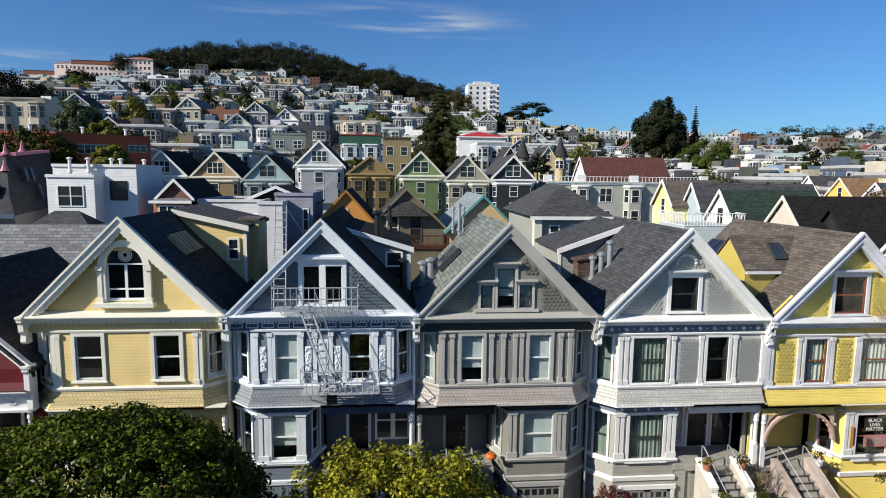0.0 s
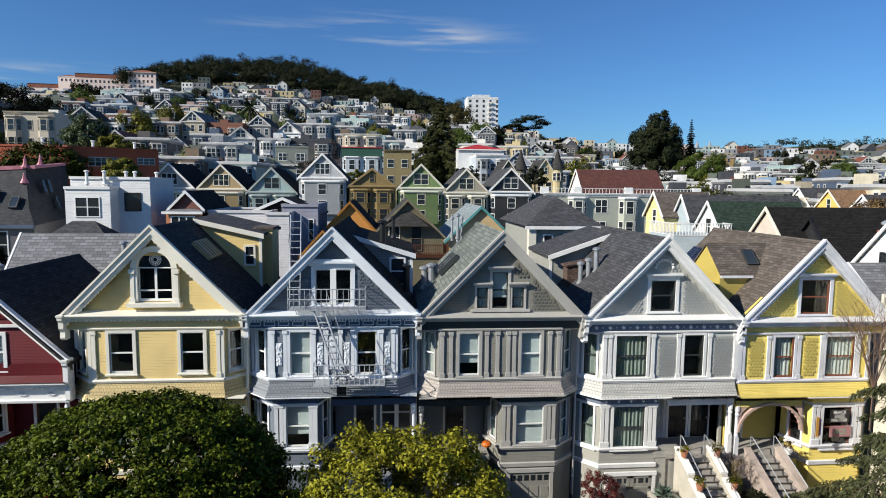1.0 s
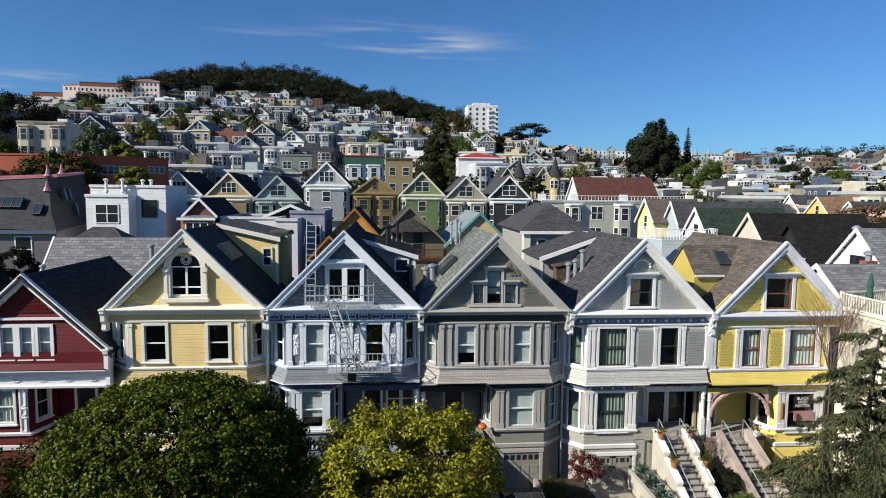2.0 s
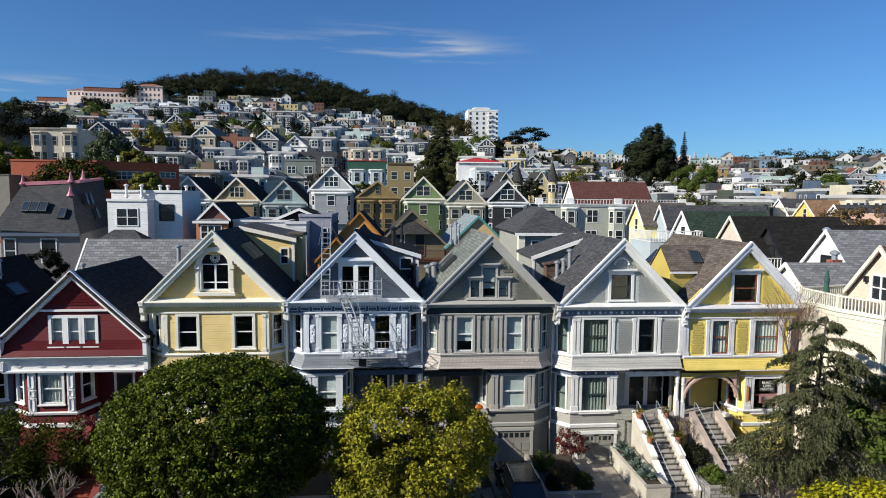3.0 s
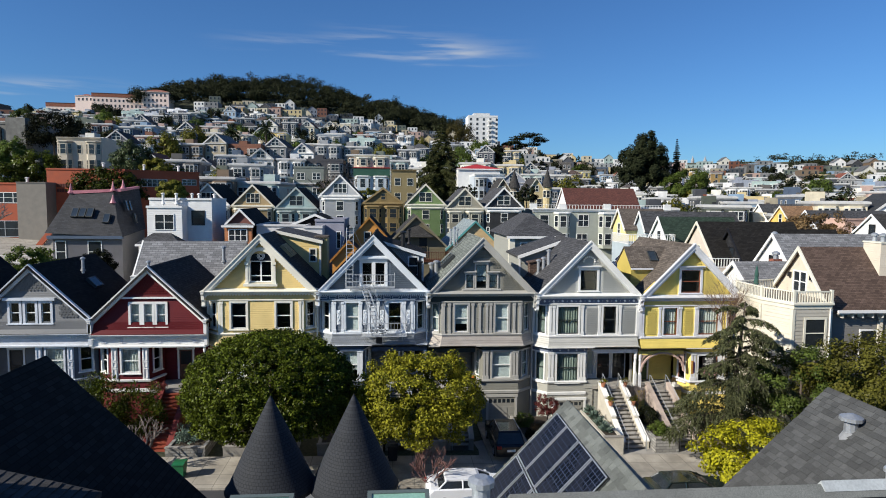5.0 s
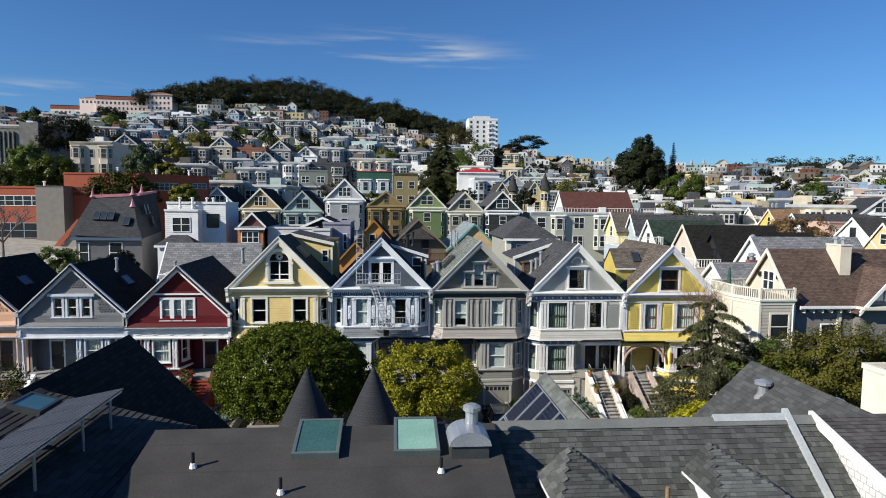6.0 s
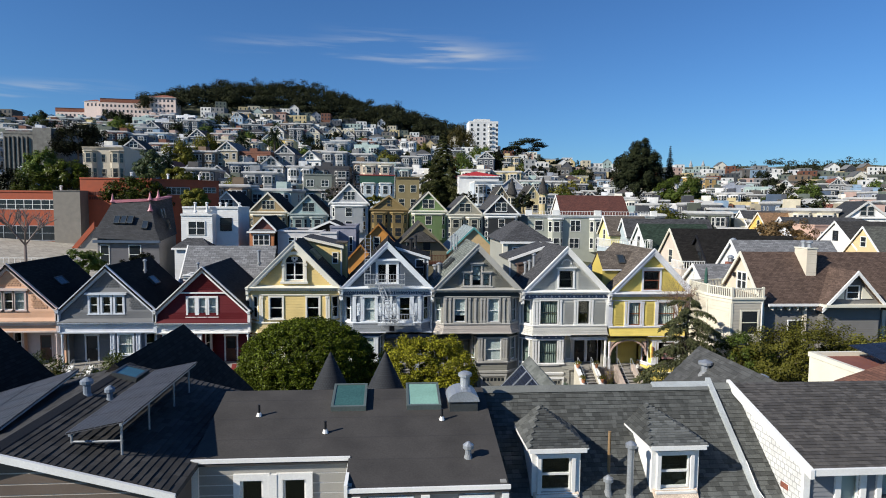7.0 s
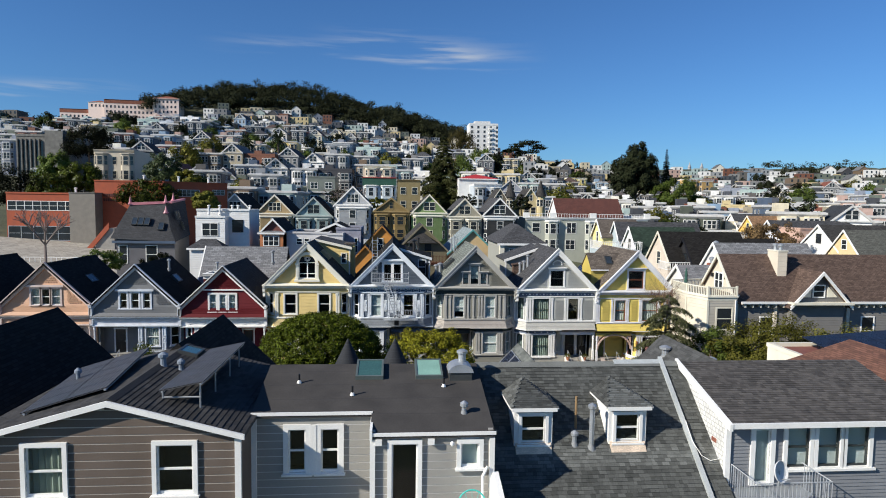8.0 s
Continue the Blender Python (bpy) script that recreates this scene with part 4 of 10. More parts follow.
for k in range(14):
    a, b = math.pi * k / 14, math.pi * (k + 1) / 14
    g.prism([(-1.95 + 1.58 * math.cos(a), 3.75 + 1.33 * math.sin(a)), (-1.95 + 1.68 * math.cos(a), 3.75 + 1.45 * math.sin(a)), (-1.95 + 1.68 * math.cos(b), 3.75 + 1.45 * math.sin(b)), (-1.95 + 1.58 * math.cos(b), 3.75 + 1.33 * math.sin(b))], -0.06, 0.16)
    c = (a + b) / 2
    g.box(-1.95 + 1.56 * math.cos(c) - 0.03, -1.95 + 1.56 * math.cos(c) + 0.03, -0.05, 0.1, 3.75 + 1.31 * math.sin(c) - 0.03, 3.75 + 1.31 * math.sin(c) + 0.03)
for sx, x in ((1, -3.6), (-1, -0.3)):
    g.prism([(x, 3.75), (x + sx * 0.05, 5.1), (x + sx * 0.6, 5.1), (x + sx * 0.18, 4.7)][::sx], 0.02, 0.1)
part("porch_arch", g, mat("pink-brown fretwork paint", (0.50, 0.36, 0.30), 0.5), yellow2, "pierced fretwork arch over the porch")


def house_b(name, x, dz, st, label, bay_left=True):
    """A lower gabled house: attic gable over an entablature, one storey of bay and porch below."""
    root = thing(name, x, 24.75, dz, label, "house", "row of painted houses")
    hw, eave, apex = 3.7, 7.42, 10.95
    body(root, hw, eave, apex, st.get("depth", 9.0), st["side"], st["roof"], 0.9)
    ws, (wb, wt) = st["gwins"], st["wz"]
    g = Geo().slices(-hw, hw, 6.45, [(-hw, 7.36), (0, apex - 0.1), (hw, 7.36)], [(a, b, wb, wt) for a, b in ws], 0.15, 0.12)
    part("gable_wall", g, st["gable"], root)
    for (a, b), bk in zip(ws, st["backs"]):
        window(root, a, b, wb, wt, None, st["trim"], st["sash"], bk, 1, 0.15, True, 0.0, 0.12)
    if st.get("head", True):
        part("window_head", Geo().box(ws[0][0] - 0.35, ws[-1][1] + 0.35, -0.08, 0.14, wt + 0.16, wt + 0.34), st["trim"], root)
    part("shingle_skirt", Geo().prism([(0.125, 7.25), (-0.05, 6.75), (-0.32, 6.5), (0.125, 6.45)], -hw + 0.05, hw - 0.05, "x"), st["gable"], root, "flared shingle skirt over the cornice")
    rake_boards(root, hw, eave, apex, -0.14, 0.28, st["trim"])
    part("rake_soffit", Geo().prism([(-hw, eave - 0.1), (0, apex - 0.3), (hw, eave - 0.1), (hw, eave - 0.02), (0, apex - 0.2), (-hw, eave - 0.02)], -0.1, 0.12), st["trim"], root)
    part("gable_cap", Geo().prism([(-0.38, 6.47), (0.1, 6.6), (0.1, 6.4)], -hw, hw, "x"), st["roof"], root)
    part("frieze", Geo().box(-hw, hw, -0.02, 0.3, 5.66, 6.25), st["frieze"], root)
    cornice(root, [(-hw, 0), (hw, 0)], 6.2, 6.47, 0.4, st["trim"], 0.2)
    part("architrave", Geo().band([(-hw, 0), (hw, 0)], [(0, 5.54), (0.12, 5.56), (0.14, 5.66), (0, 5.7)]), st["trim"], root)
    part("ceiling_porch", Geo().box(-hw, hw, 0, 2.0, 5.56, 5.64), st["trim"], root)
    sg = 1 if bay_left else -1
    xa, xb = (-2.55, -0.1) if bay_left else (0.1, 2.55)
    line = [(-hw, 0.9), (xa, 0.1), (xb, 0.1), (xb + 0.5, 1.6)] if bay_left else [(xa - 0.5, 1.6), (xa, 0.1), (xb, 0.1), (hw, 0.9)]
    L = [math.hypot(q[0] - p[0], q[1] - p[1]) for p, q in zip(line, line[1:])]
    holes = {1: [(L[1] / 2 - 0.55, L[1] / 2 + 0.55, 3.8, 5.42)], 0: [(L[0] / 2 - 0.3, L[0] / 2 + 0.3, 3.8, 5.42)], 2: [(L[2] / 2 - 0.35, L[2] / 2 + 0.35, 3.8, 5.42)]}
    fr = walls(root, line, -0.8, 5.64, holes, st["wall"])
    for i in (0, 1, 2):
        window(root, *holes[i][0], fr[i][0], st["trim"], st["sash"], "curtain" if i == 1 else "dark", case=0.11)
    for xx in (0.22, L[1] - 0.22):
        g = Geo(fr[1][0])
        g.box(xx - 0.2, xx + 0.2, -0.05, 0.02, 3.2, 5.56)
        for za, zb in ((3.4, 4.1), (4.2, 4.55), (4.65, 5.45)):
            for q in ((xx - 0.14, xx - 0.1, za, zb), (xx + 0.1, xx + 0.14, za, zb), (xx - 0.14, xx + 0.14, za, za + 0.04), (xx - 0.14, xx + 0.14, zb - 0.04, zb)):
                g.box(q[0], q[1], -0.09, -0.05, q[2], q[3])
        part("panelled_pilaster", g, st["trim"], root)
    part("sill_band", Geo().band(line, [(-0.02, 3.2), (0.1, 3.2), (0.14, 3.32), (-0.02, 3.36)]), st["trim"], root)
    part("base_band", Geo().band(line, [(-0.02, 2.5), (0.08, 2.5), (0.1, 2.7), (-0.02, 2.72)]), st["trim"], root)
    p0, p1 = (0.1, hw) if bay_left else (-hw, -0.1)
    xd = 1.75 if bay_left else -2.1
    part("porch_wall", Geo().slices(p0, p1, 2.6, 5.64, [(xd - 0.45, xd + 0.45, 2.85, 4.95)], 0.15, 1.8), st.get("porch", st["trim"]), root)
    panel_door(root, xd - 0.45, xd + 0.45, 2.85, 4.95, None, 1.8, st["door"], 0.5, st["trim"])
    part("porch_floor", Geo().box(p0, p1, -0.6, 1.8, 2.6, 2.8), CONCRETE, root)
    part("under_porch_wall", Geo().box(p0, p1, 0.2, 0.4, -0.8, 2.6), st["wall"], root)
    px = p1 - 0.15 if bay_left else p0 + 0.15
    c = Geo()
    c.box(px - 0.09, px + 0.09, -0.05, 0.13, 2.8, 3.7)
    c.lathe(px, 0.04, [(0.09, 3.7), (0.12, 3.78), (0.08, 3.86), (0.07, 5.2), (0.11, 5.32), (0.09, 5.42), (0.11, 5.56)], 10)
    part("porch_post", c, st["trim"], root)
    for sx in (-hw, hw):
        console(root, sx, 5.6, 7.4, st["trim"], -0.05)
    return root


st = dict(wall=RED, side=RED, gable=RED, trim=WHITE, sash=WHITE, frieze=WHITE, roof=ROOF_DK, door=DOOR_BRN, porch=RED,
          gwins=[(-1.2, -0.64), (-0.34, 0.2), (0.48, 1.04)], wz=(6.98, 8.48), head=False, backs=["blind", "blind", "blind"])
red = house_b("gabled_house", -18.65, 0.0, st, "barn red wooden gabled house with white trim")
scale_field(red, gable_in(2.05, 8.95, 10.95, 0.5), -2.2, 2.2, 9.0, 10.3, 0.12, 0.17, 0.17, "square", RED)
part("gable_band", Geo().box(-1.85, 1.85, 0.0, 0.13, 8.84, 8.95), WHITE, red)
g = Geo()
for i in range(6):
    x = -2.95 + i * 1.18
    for k in range(5):
        a = radians(36 * k + 18)
        g.tube((x, -0.05, 5.86), (x + 0.2 * math.cos(a), -0.05, 5.86 + 0.17 * math.sin(a)), 0.025, 5)
part("frieze_moulding", g, LAV, red)["kind"] = "stuff"
st = dict(wall=DGR, side=DGR, gable=DGR, trim=mat("cool white trim paint", (0.6, 0.63, 0.67), 0.5, bump=0.05), sash=WHITE, frieze=LAV, roof=ROOF_BLK, door=DOOR_BLK, porch=DGR,
          gwins=[(-1.38, -0.8), (-0.42, 0.2), (0.58, 1.16)], wz=(7.15, 8.5), backs=["dark", "dark", "dark"])
dgrey = house_b("gabled_house", -26.1, 0.1, st, "dark grey shingled gabled house with white trim", False)
scale_field(dgrey, gable_in(3.7, 7.3, 10.95, 0.5, [(-1.75, 1.6, 7.0, 9.1)]), -3.5, 3.5, 7.35, 10.4, 0.12, 0.22, 0.18, "round", DGR, "dark grey fish-scale shingles")
st = dict(wall=PEA, side=PEA, gable=PEA, trim=mat("pinkish cream trim paint", (0.62, 0.5, 0.44), 0.5, bump=0.05), sash=WHITE, frieze=PEA, roof=ROOF_BLK, door=DOOR_BRN,
          gwins=[(-1.25, -0.5), (-0.4, 0.3), (0.4, 1.15)], wz=(7.35, 8.75), backs=["curtain", "dark", "curtain"])
peach = house_b("gabled_house", -33.6, 0.2, st, "peach wooden gabled house with fish-scale shingles")
scale_field(peach, gable_in(3.7, 7.3, 10.95, 0.5, [(-1.75, 1.6, 7.0, 9.1)]), -3.5, 3.5, 7.35, 10.4, 0.12, 0.22, 0.18, "round", PEA, "peach fish-scale shingles")
st = dict(st, wall=YEL, side=YEL, gable=YEL, frieze=CREAM, trim=CREAM)
tan_house = house_b("gabled_house", -41.1, 0.3, st, "tan wooden gabled house with cream trim")

# ---------------------------------------------------------------- foliage
def leaf_mat(name, c, vary=0.35, trans=0.25, rough=0.45, spec=0.1):
    m = mat(name, c, rough, var=0.15, grain=0.8, bump=0.0, island=vary, dirt=0.25, spec=spec)
    n, l = m.node_tree.nodes, m.node_tree.links
    b, out = n["Principled BSDF"], n["Material Output"]
    t, mx = n.new("ShaderNodeBsdfTranslucent"), n.new("ShaderNodeMixShader")
    mx.inputs[0].default_value = trans
    l.new(b.inputs["Base Color"].links[0].from_socket, t.inputs[0])
    l.new(b.outputs[0], mx.inputs[1])
    l.new(t.outputs[0], mx.inputs[2])
    l.new(mx.outputs[0], out.inputs[0])
    return m


def leaf_mesh(name, pts, out, size, material, seed=0, ratio=2.0, droop=0.0, spread=0.9, skin=False, loose=0.42):
    """Small folded leaves at pts, turned roughly along out."""
    rng = np.random.default_rng(seed)
    n = len(pts)
    d = out + rng.normal(0, spread, (n, 3))
    if skin:
        # leaves lie like scales on the crown, their faces outwards
        q = out / (np.linalg.norm(out, axis=1)[:, None] + 1e-9) + rng.normal(0, loose, (n, 3)) + (0, 0, 0.4)
        d = np.cross(q, rng.normal(0, 1, (n, 3)))
    d[:, 2] -= droop
    d /= np.linalg.norm(d, axis=1)[:, None] + 1e-9
    r = q if skin else rng.normal(0, 1, (n, 3))
    s = np.cross(d, r)
    s /= np.linalg.norm(s, axis=1)[:, None] + 1e-9
    k = size * rng.uniform(0.65, 1.35, (n, 1))
    up = np.cross(s, d)
    a = pts - d * k * 0.5
    b = pts + s * k * 0.5 / ratio * 1.2 + up * k * 0.12
    c = pts + d * k * 0.5
    e = pts - s * k * 0.5 / ratio * 1.2 + up * k * 0.12
    v = np.stack([a, b, c, e], 1).reshape(-1, 3)
    me = bpy.data.meshes.new(name)
    me.vertices.add(4 * n)
    me.vertices.foreach_set("co", v.ravel())
    me.loops.add(4 * n)
    me.loops.foreach_set("vertex_index", np.arange(4 * n, dtype=np.int32))
    me.polygons.add(n)
    me.polygons.foreach_set("loop_start", np.arange(0, 4 * n, 4, dtype=np.int32))
    me.update(calc_edges=True)
    me.materials.append(material)
    return me


def crown_points(n, r, seed, clumps=120, cr=0.22, shell=0.72, flat=1.0, lump=0.12):
    """Points in clumps near the skin of an uneven ellipsoid of radii r about the origin, and their outward ways."""
    rng = np.random.default_rng(seed)
    c = rng.normal(0, 1, (clumps, 3))
    c /= np.linalg.norm(c, axis=1)[:, None]
    low = c[:, 2] < -0.55
    c[low, 2] *= 0.4
    rad = shell + (1 - shell) * rng.random((clumps, 1)) ** 0.6
    rad *= 1 + lump * rng.normal(0, 1, (clumps, 1))
    cen = c * rad
    i = rng.integers(0, clumps, n)
    off = rng.normal(0, 1, (n, 3))
    off /= np.linalg.norm(off, axis=1)[:, None]
    off *= (rng.random((n, 1)) ** 0.4) * cr
    out = off / cr + c[i] * 0.8
    return (cen[i] + off) * np.array(r), out


def limbs(geo, base, top, r, n, spread, seed):
    rng = random.Random(seed)
    base, top = Vector(base), Vector(top)
    mid = base.lerp(top, 0.45) + Vector((rng.uniform(-0.1, 0.1), rng.uniform(-0.1, 0.1), 0)) * spread
    geo.tube(base, mid, r, 8, r * 0.8)
    geo.tube(mid, top, r * 0.8, 7, r * 0.35)
    for k in range(n):
        a = 2 * math.pi * k / n + rng.uniform(-0.3, 0.3)
        e = mid + Vector((math.cos(a) * spread * rng.uniform(0.5, 0.9), math.sin(a) * spread * rng.uniform(0.5, 0.9), (top - mid).z * rng.uniform(0.3, 0.9)))
        j = mid.lerp(e, 0.5) + Vector((0, 0, -0.05 * spread))
        geo.tube(mid, j, r * 0.5, 6, r * 0.35)
        geo.tube(j, e, r * 0.35, 5, r * 0.12)
    return geo


def broad_tree(x, y, z, crown_z, r, leaves, size, material, seed, label, name="tree", group="", clumps=150, cr=0.2, lump=0.12, trunk_r=0.18, droop=0.0, shell=0.72, loose=0.42):
    root = thing(name, x, y, z, label, "tree", group)
    part("trunk", limbs(Geo(), (0, 0, -0.2), (0, 0, crown_z - z + r[2] * 0.3), trunk_r, 6, r[0] * 0.8, seed), BARK, root, smooth=True)
    p, o = crown_points(leaves, r, seed, clumps, cr, shell, lump=lump)
    p[:, 2] += crown_z - z
    part("crown", leaf_mesh("crown", p, o, size, material, seed, droop=droop, skin=True, loose=loose), None, root)
    return root


LEAF_FICUS = leaf_mat("glossy dark green leaves", (0.045, 0.058, 0.005), 0.8, 0.12, 0.42, 0.12)
LEAF_YEL = leaf_mat("yellow-green leaves", (0.148, 0.142, 0.013), 0.75, 0.2)
LEAF_GRN = leaf_mat("mid green leaves", (0.08, 0.11, 0.022), 0.45)
LEAF_OLV = leaf_mat("olive green leaves", (0.13, 0.125, 0.022), 0.45)
LEAF_DRK = leaf_mat("very dark green foliage", (0.018, 0.022, 0.010), 0.5, 0.1, 0.9)
LEAF_CED = leaf_mat("grey-green cedar needles", (0.125, 0.135, 0.062), 0.45, 0.15)
LEAF_ARAU = leaf_mat("olive araucaria needles", (0.105, 0.115, 0.040), 0.5, 0.1)
LEAF_WOOD = leaf_mat("olive dark wood foliage", (0.040, 0.046, 0.020), 0.55, 0.08, 0.8)
LEAF_PINE = leaf_mat("dark pine needles", (0.045, 0.06, 0.025), 0.45, 0.1)
LEAF_RED = leaf_mat("dark red maple leaves", (0.14, 0.035, 0.03), 0.4)
LEAF_BRN = leaf_mat("russet leaves", (0.13, 0.085, 0.04), 0.4)
LEAF_LIME = leaf_mat("bright yellow flowers and leaves", (0.25, 0.235, 0.012), 0.45, 0.2)
LEAF_AGAVE = leaf_mat("grey-green succulent leaves", (0.14, 0.19, 0.15), 0.2, 0.1)
TWIG = mat("bare grey twigs", (0.20, 0.16, 0.14), 0.85)


def bare_tree(x, y, z, h, spread, seed, label, material=None, n=5, r=0.06, name="bare_tree"):
    rng = random.Random(seed)
    g = Geo()

    def grow(p, d, L, r, k):
        q = p + d * L
        g.tube(p, q, r, 5, r * 0.7)
        if k == 0:
            return
        for _ in range(3 if k > 1 else 4):
            nd = (d + Vector((rng.uniform(-1, 1), rng.uniform(-1, 1), rng.uniform(-0.35, 0.6))) * 0.75).normalized()
            grow(p.lerp(q, rng.uniform(0.5, 1.0)), nd, L * rng.uniform(0.55, 0.8), r * 0.62, k - 1)
    base = Vector((0, 0, -0.1))
    g.tube(base, base + Vector((0, 0, h * 0.3)), r * 1.4, 7, r)
    for i in range(n):
        a = 2 * math.pi * i / n
        grow(base + Vector((0, 0, h * 0.28)), Vector((math.cos(a) * spread, math.sin(a) * spread, 1.0)).normalized(), h * 0.3, r * 0.8, 3)
    root = thing(name, x, y, z, label, "tree")
    part("branch_work", g, material or TWIG, root)
    return root


def cedar(x, y, z, h, rad, seed, label, leaves=26000, material=None, name="cedar_tree", size=0.17, tiers=17, group="", low=0.12, wide=0.75):
    """A conifer with spreading tiers of drooping boughs."""
    rng = np.random.default_rng(seed)
    root = thing(name, x, y, z, label, "tree", group)
    g = Geo()
    g.tube((0, 0, -0.2), (0, 0, h * 0.98), h * 0.018 + 0.04, 8, 0.03)
    P, O = [], []
    per = leaves // (tiers * 7)
    for i in range(tiers):
        f = i / (tiers - 1)
        zc = h * (low + (0.98 - low) * f)
        R = rad * (1 - f) ** 0.8 * rng.uniform(0.75, 1.1) + 0.12
        nb = 7 if f < 0.8 else 5
        a0 = rng.uniform(0, 6.28)
        for k in range(nb):
            a = a0 + 2 * math.pi * k / nb + rng.uniform(-0.3, 0.3)
            L = R * rng.uniform(0.65, 1.12)
            rise = rng.uniform(0.0, 0.16) * L
            t = rng.random(per) ** 0.7
            w = (0.05 + 0.28 * np.sin(np.pi * np.minimum(1, t * 0.92))) * L * wide
            sd = rng.normal(0, 0.5, per) * w
            zz = zc + rise * np.sin(t * 2.4) - 0.22 * L * t ** 2 - np.abs(sd) * 0.35 - rng.random(per) * 0.07 * h * (1 - f) * t * 0.6
            P.append(np.stack([math.cos(a) * L * t - math.sin(a) * sd, math.sin(a) * L * t + math.cos(a) * sd, zz], 1))
            O.append(np.stack([np.full(per, math.cos(a)), np.full(per, math.sin(a)), np.full(per, -0.55)], 1))
            g.tube((0, 0, zc), (math.cos(a) * L * 0.8, math.sin(a) * L * 0.8, zc + rise * 0.7 - 0.1 * L), 0.035 * L ** 0.5 + 0.008, 5, 0.012)
    part("trunk", g, BARK, root)
    part("crown", leaf_mesh("crown", np.concatenate(P), np.concatenate(O), size, material or LEAF_CED, seed, ratio=2.6, spread=0.5), None, root)
    return root


def deodar(x, y, z, h, rad, seed, label, lean=0.0):
    """A deodar: a few long boughs in loose layers, each a feather of hanging twigs clothed in needles."""
    rng = np.random.default_rng(seed)
    root = thing("cedar_tree", x, y, z, label, "tree")
    g = Geo()
    g.tube((0, 0, -0.2), (lean * h * 0.5, 0, h * 0.55), 0.2, 9, 0.13)
    g.tube((lean * h * 0.5, 0, h * 0.55), (lean * h, 0, h), 0.13, 8, 0.03)
    P, O = [], []
    for i in range(46):
        f = (i + rng.uniform(0, 1)) / 46
        zc = h * (0.2 + 0.79 * f)
        a = i * 2.4 + rng.uniform(-0.5, 0.5)
        L = rad * (0.26 + 0.74 * (1 - f) ** 0.9) * rng.uniform(0.55, 1.1)
        o = np.array([lean * zc, 0.0, zc])
        d = np.array([math.cos(a), math.sin(a), 0.0])
        sd = np.array([-math.sin(a), math.cos(a), 0.0])
        rise = rng.uniform(0.02, 0.2)

        def on(t):
            return o + d * (L * t) + np.array([0, 0, L * (rise * math.sin(2.2 * t) - 0.34 * t * t)])
        for t0, t1 in ((0, 0.35), (0.35, 0.7), (0.7, 1.0)):
            g.tube(on(t0), on(t1), 0.05 * (1.1 - t0), 5, 0.05 * (1.1 - t1))
        n = int(7 + 7.5 * L)
        for k in range(n):
            t = 0.12 + 0.88 * (k + rng.uniform(0, 1)) / n
            sg = -1 if k % 2 else 1
            ln = L * 0.36 * (1.12 - t) ** 0.6 * rng.uniform(0.6, 1.2)
            way = sd * sg * rng.uniform(0.5, 1.0) + d * rng.uniform(0.3, 0.9)
            way /= np.linalg.norm(way)
            m = int(26 + 40 * ln)
            q = rng.random(m)
            p = on(t)[None] + way[None] * (ln * q)[:, None]
            p[:, 2] -= ln * 0.42 * q ** 1.6 + rng.random(m) ** 2 * 0.3 * (0.4 + ln)
            p += rng.normal(0, 0.03, (m, 3))
            P.append(p)
            O.append(np.tile(way * 0.8 + np.array([0, 0, -0.9]), (m, 1)))
    part("trunk", g, BARK, root)
    part("crown", leaf_mesh("crown", np.concatenate(P), np.concatenate(O), 0.15, LEAF_CED, seed, ratio=4.0, spread=0.35), None, root)
    return root


def palm(x, y, z, h, seed, label, name="palm_tree"):
    rng = np.random.default_rng(seed)
    root = thing(name, x, y, z, label, "tree", "palms on the hillside")
    part("trunk", Geo().tube((0, 0, -0.3), (0, 0, h), 0.45, 9, 0.38), BARK, root)
    P, O = [], []
    for k in range(46):
        a, e = rng.uniform(0, 6.28), rng.uniform(-0.7, 1.25)
        L = rng.uniform(3.0, 4.0)
        t = rng.random(70)
        hx = math.cos(e) * L * t
        zz = h + math.sin(e) * L * t - 1.5 * t ** 2 * math.cos(e)
        sd = rng.normal(0, 0.14, 70)
        P.append(np.stack([math.cos(a) * hx - math.sin(a) * sd, math.sin(a) * hx + math.cos(a) * sd, zz], 1))
        O.append(np.tile([math.cos(a), math.sin(a), -0.6], (70, 1)))
    part("crown", leaf_mesh("crown", np.concatenate(P), np.concatenate(O), 0.6, LEAF_PINE, seed, ratio=4, spread=0.4), None, root)
    return root


def shrub(x, y, z, r, leaves, size, material, seed, label, name="shrub", cat="shrub", clumps=40):
    root = thing(name, x, y, z, label, cat)
    p, o = crown_points(leaves, r, seed, clumps, 0.3, 0.6)
    p[:, 2] = np.maximum(p[:, 2] + r[2] * 0.7, 0.02)
    part("foliage", leaf_mesh("foliage", p, o, size, material, seed), None, root)
    g = Geo()
    rng = random.Random(seed)
    for k in range(6):
        g.tube((0, 0, -0.1), (rng.uniform(-0.6, 0.6) * r[0], rng.uniform(-0.6, 0.6) * r[1], r[2] * 1.2), 0.03, 5, 0.01)
    part("stems", g, BARK, root)
    return root

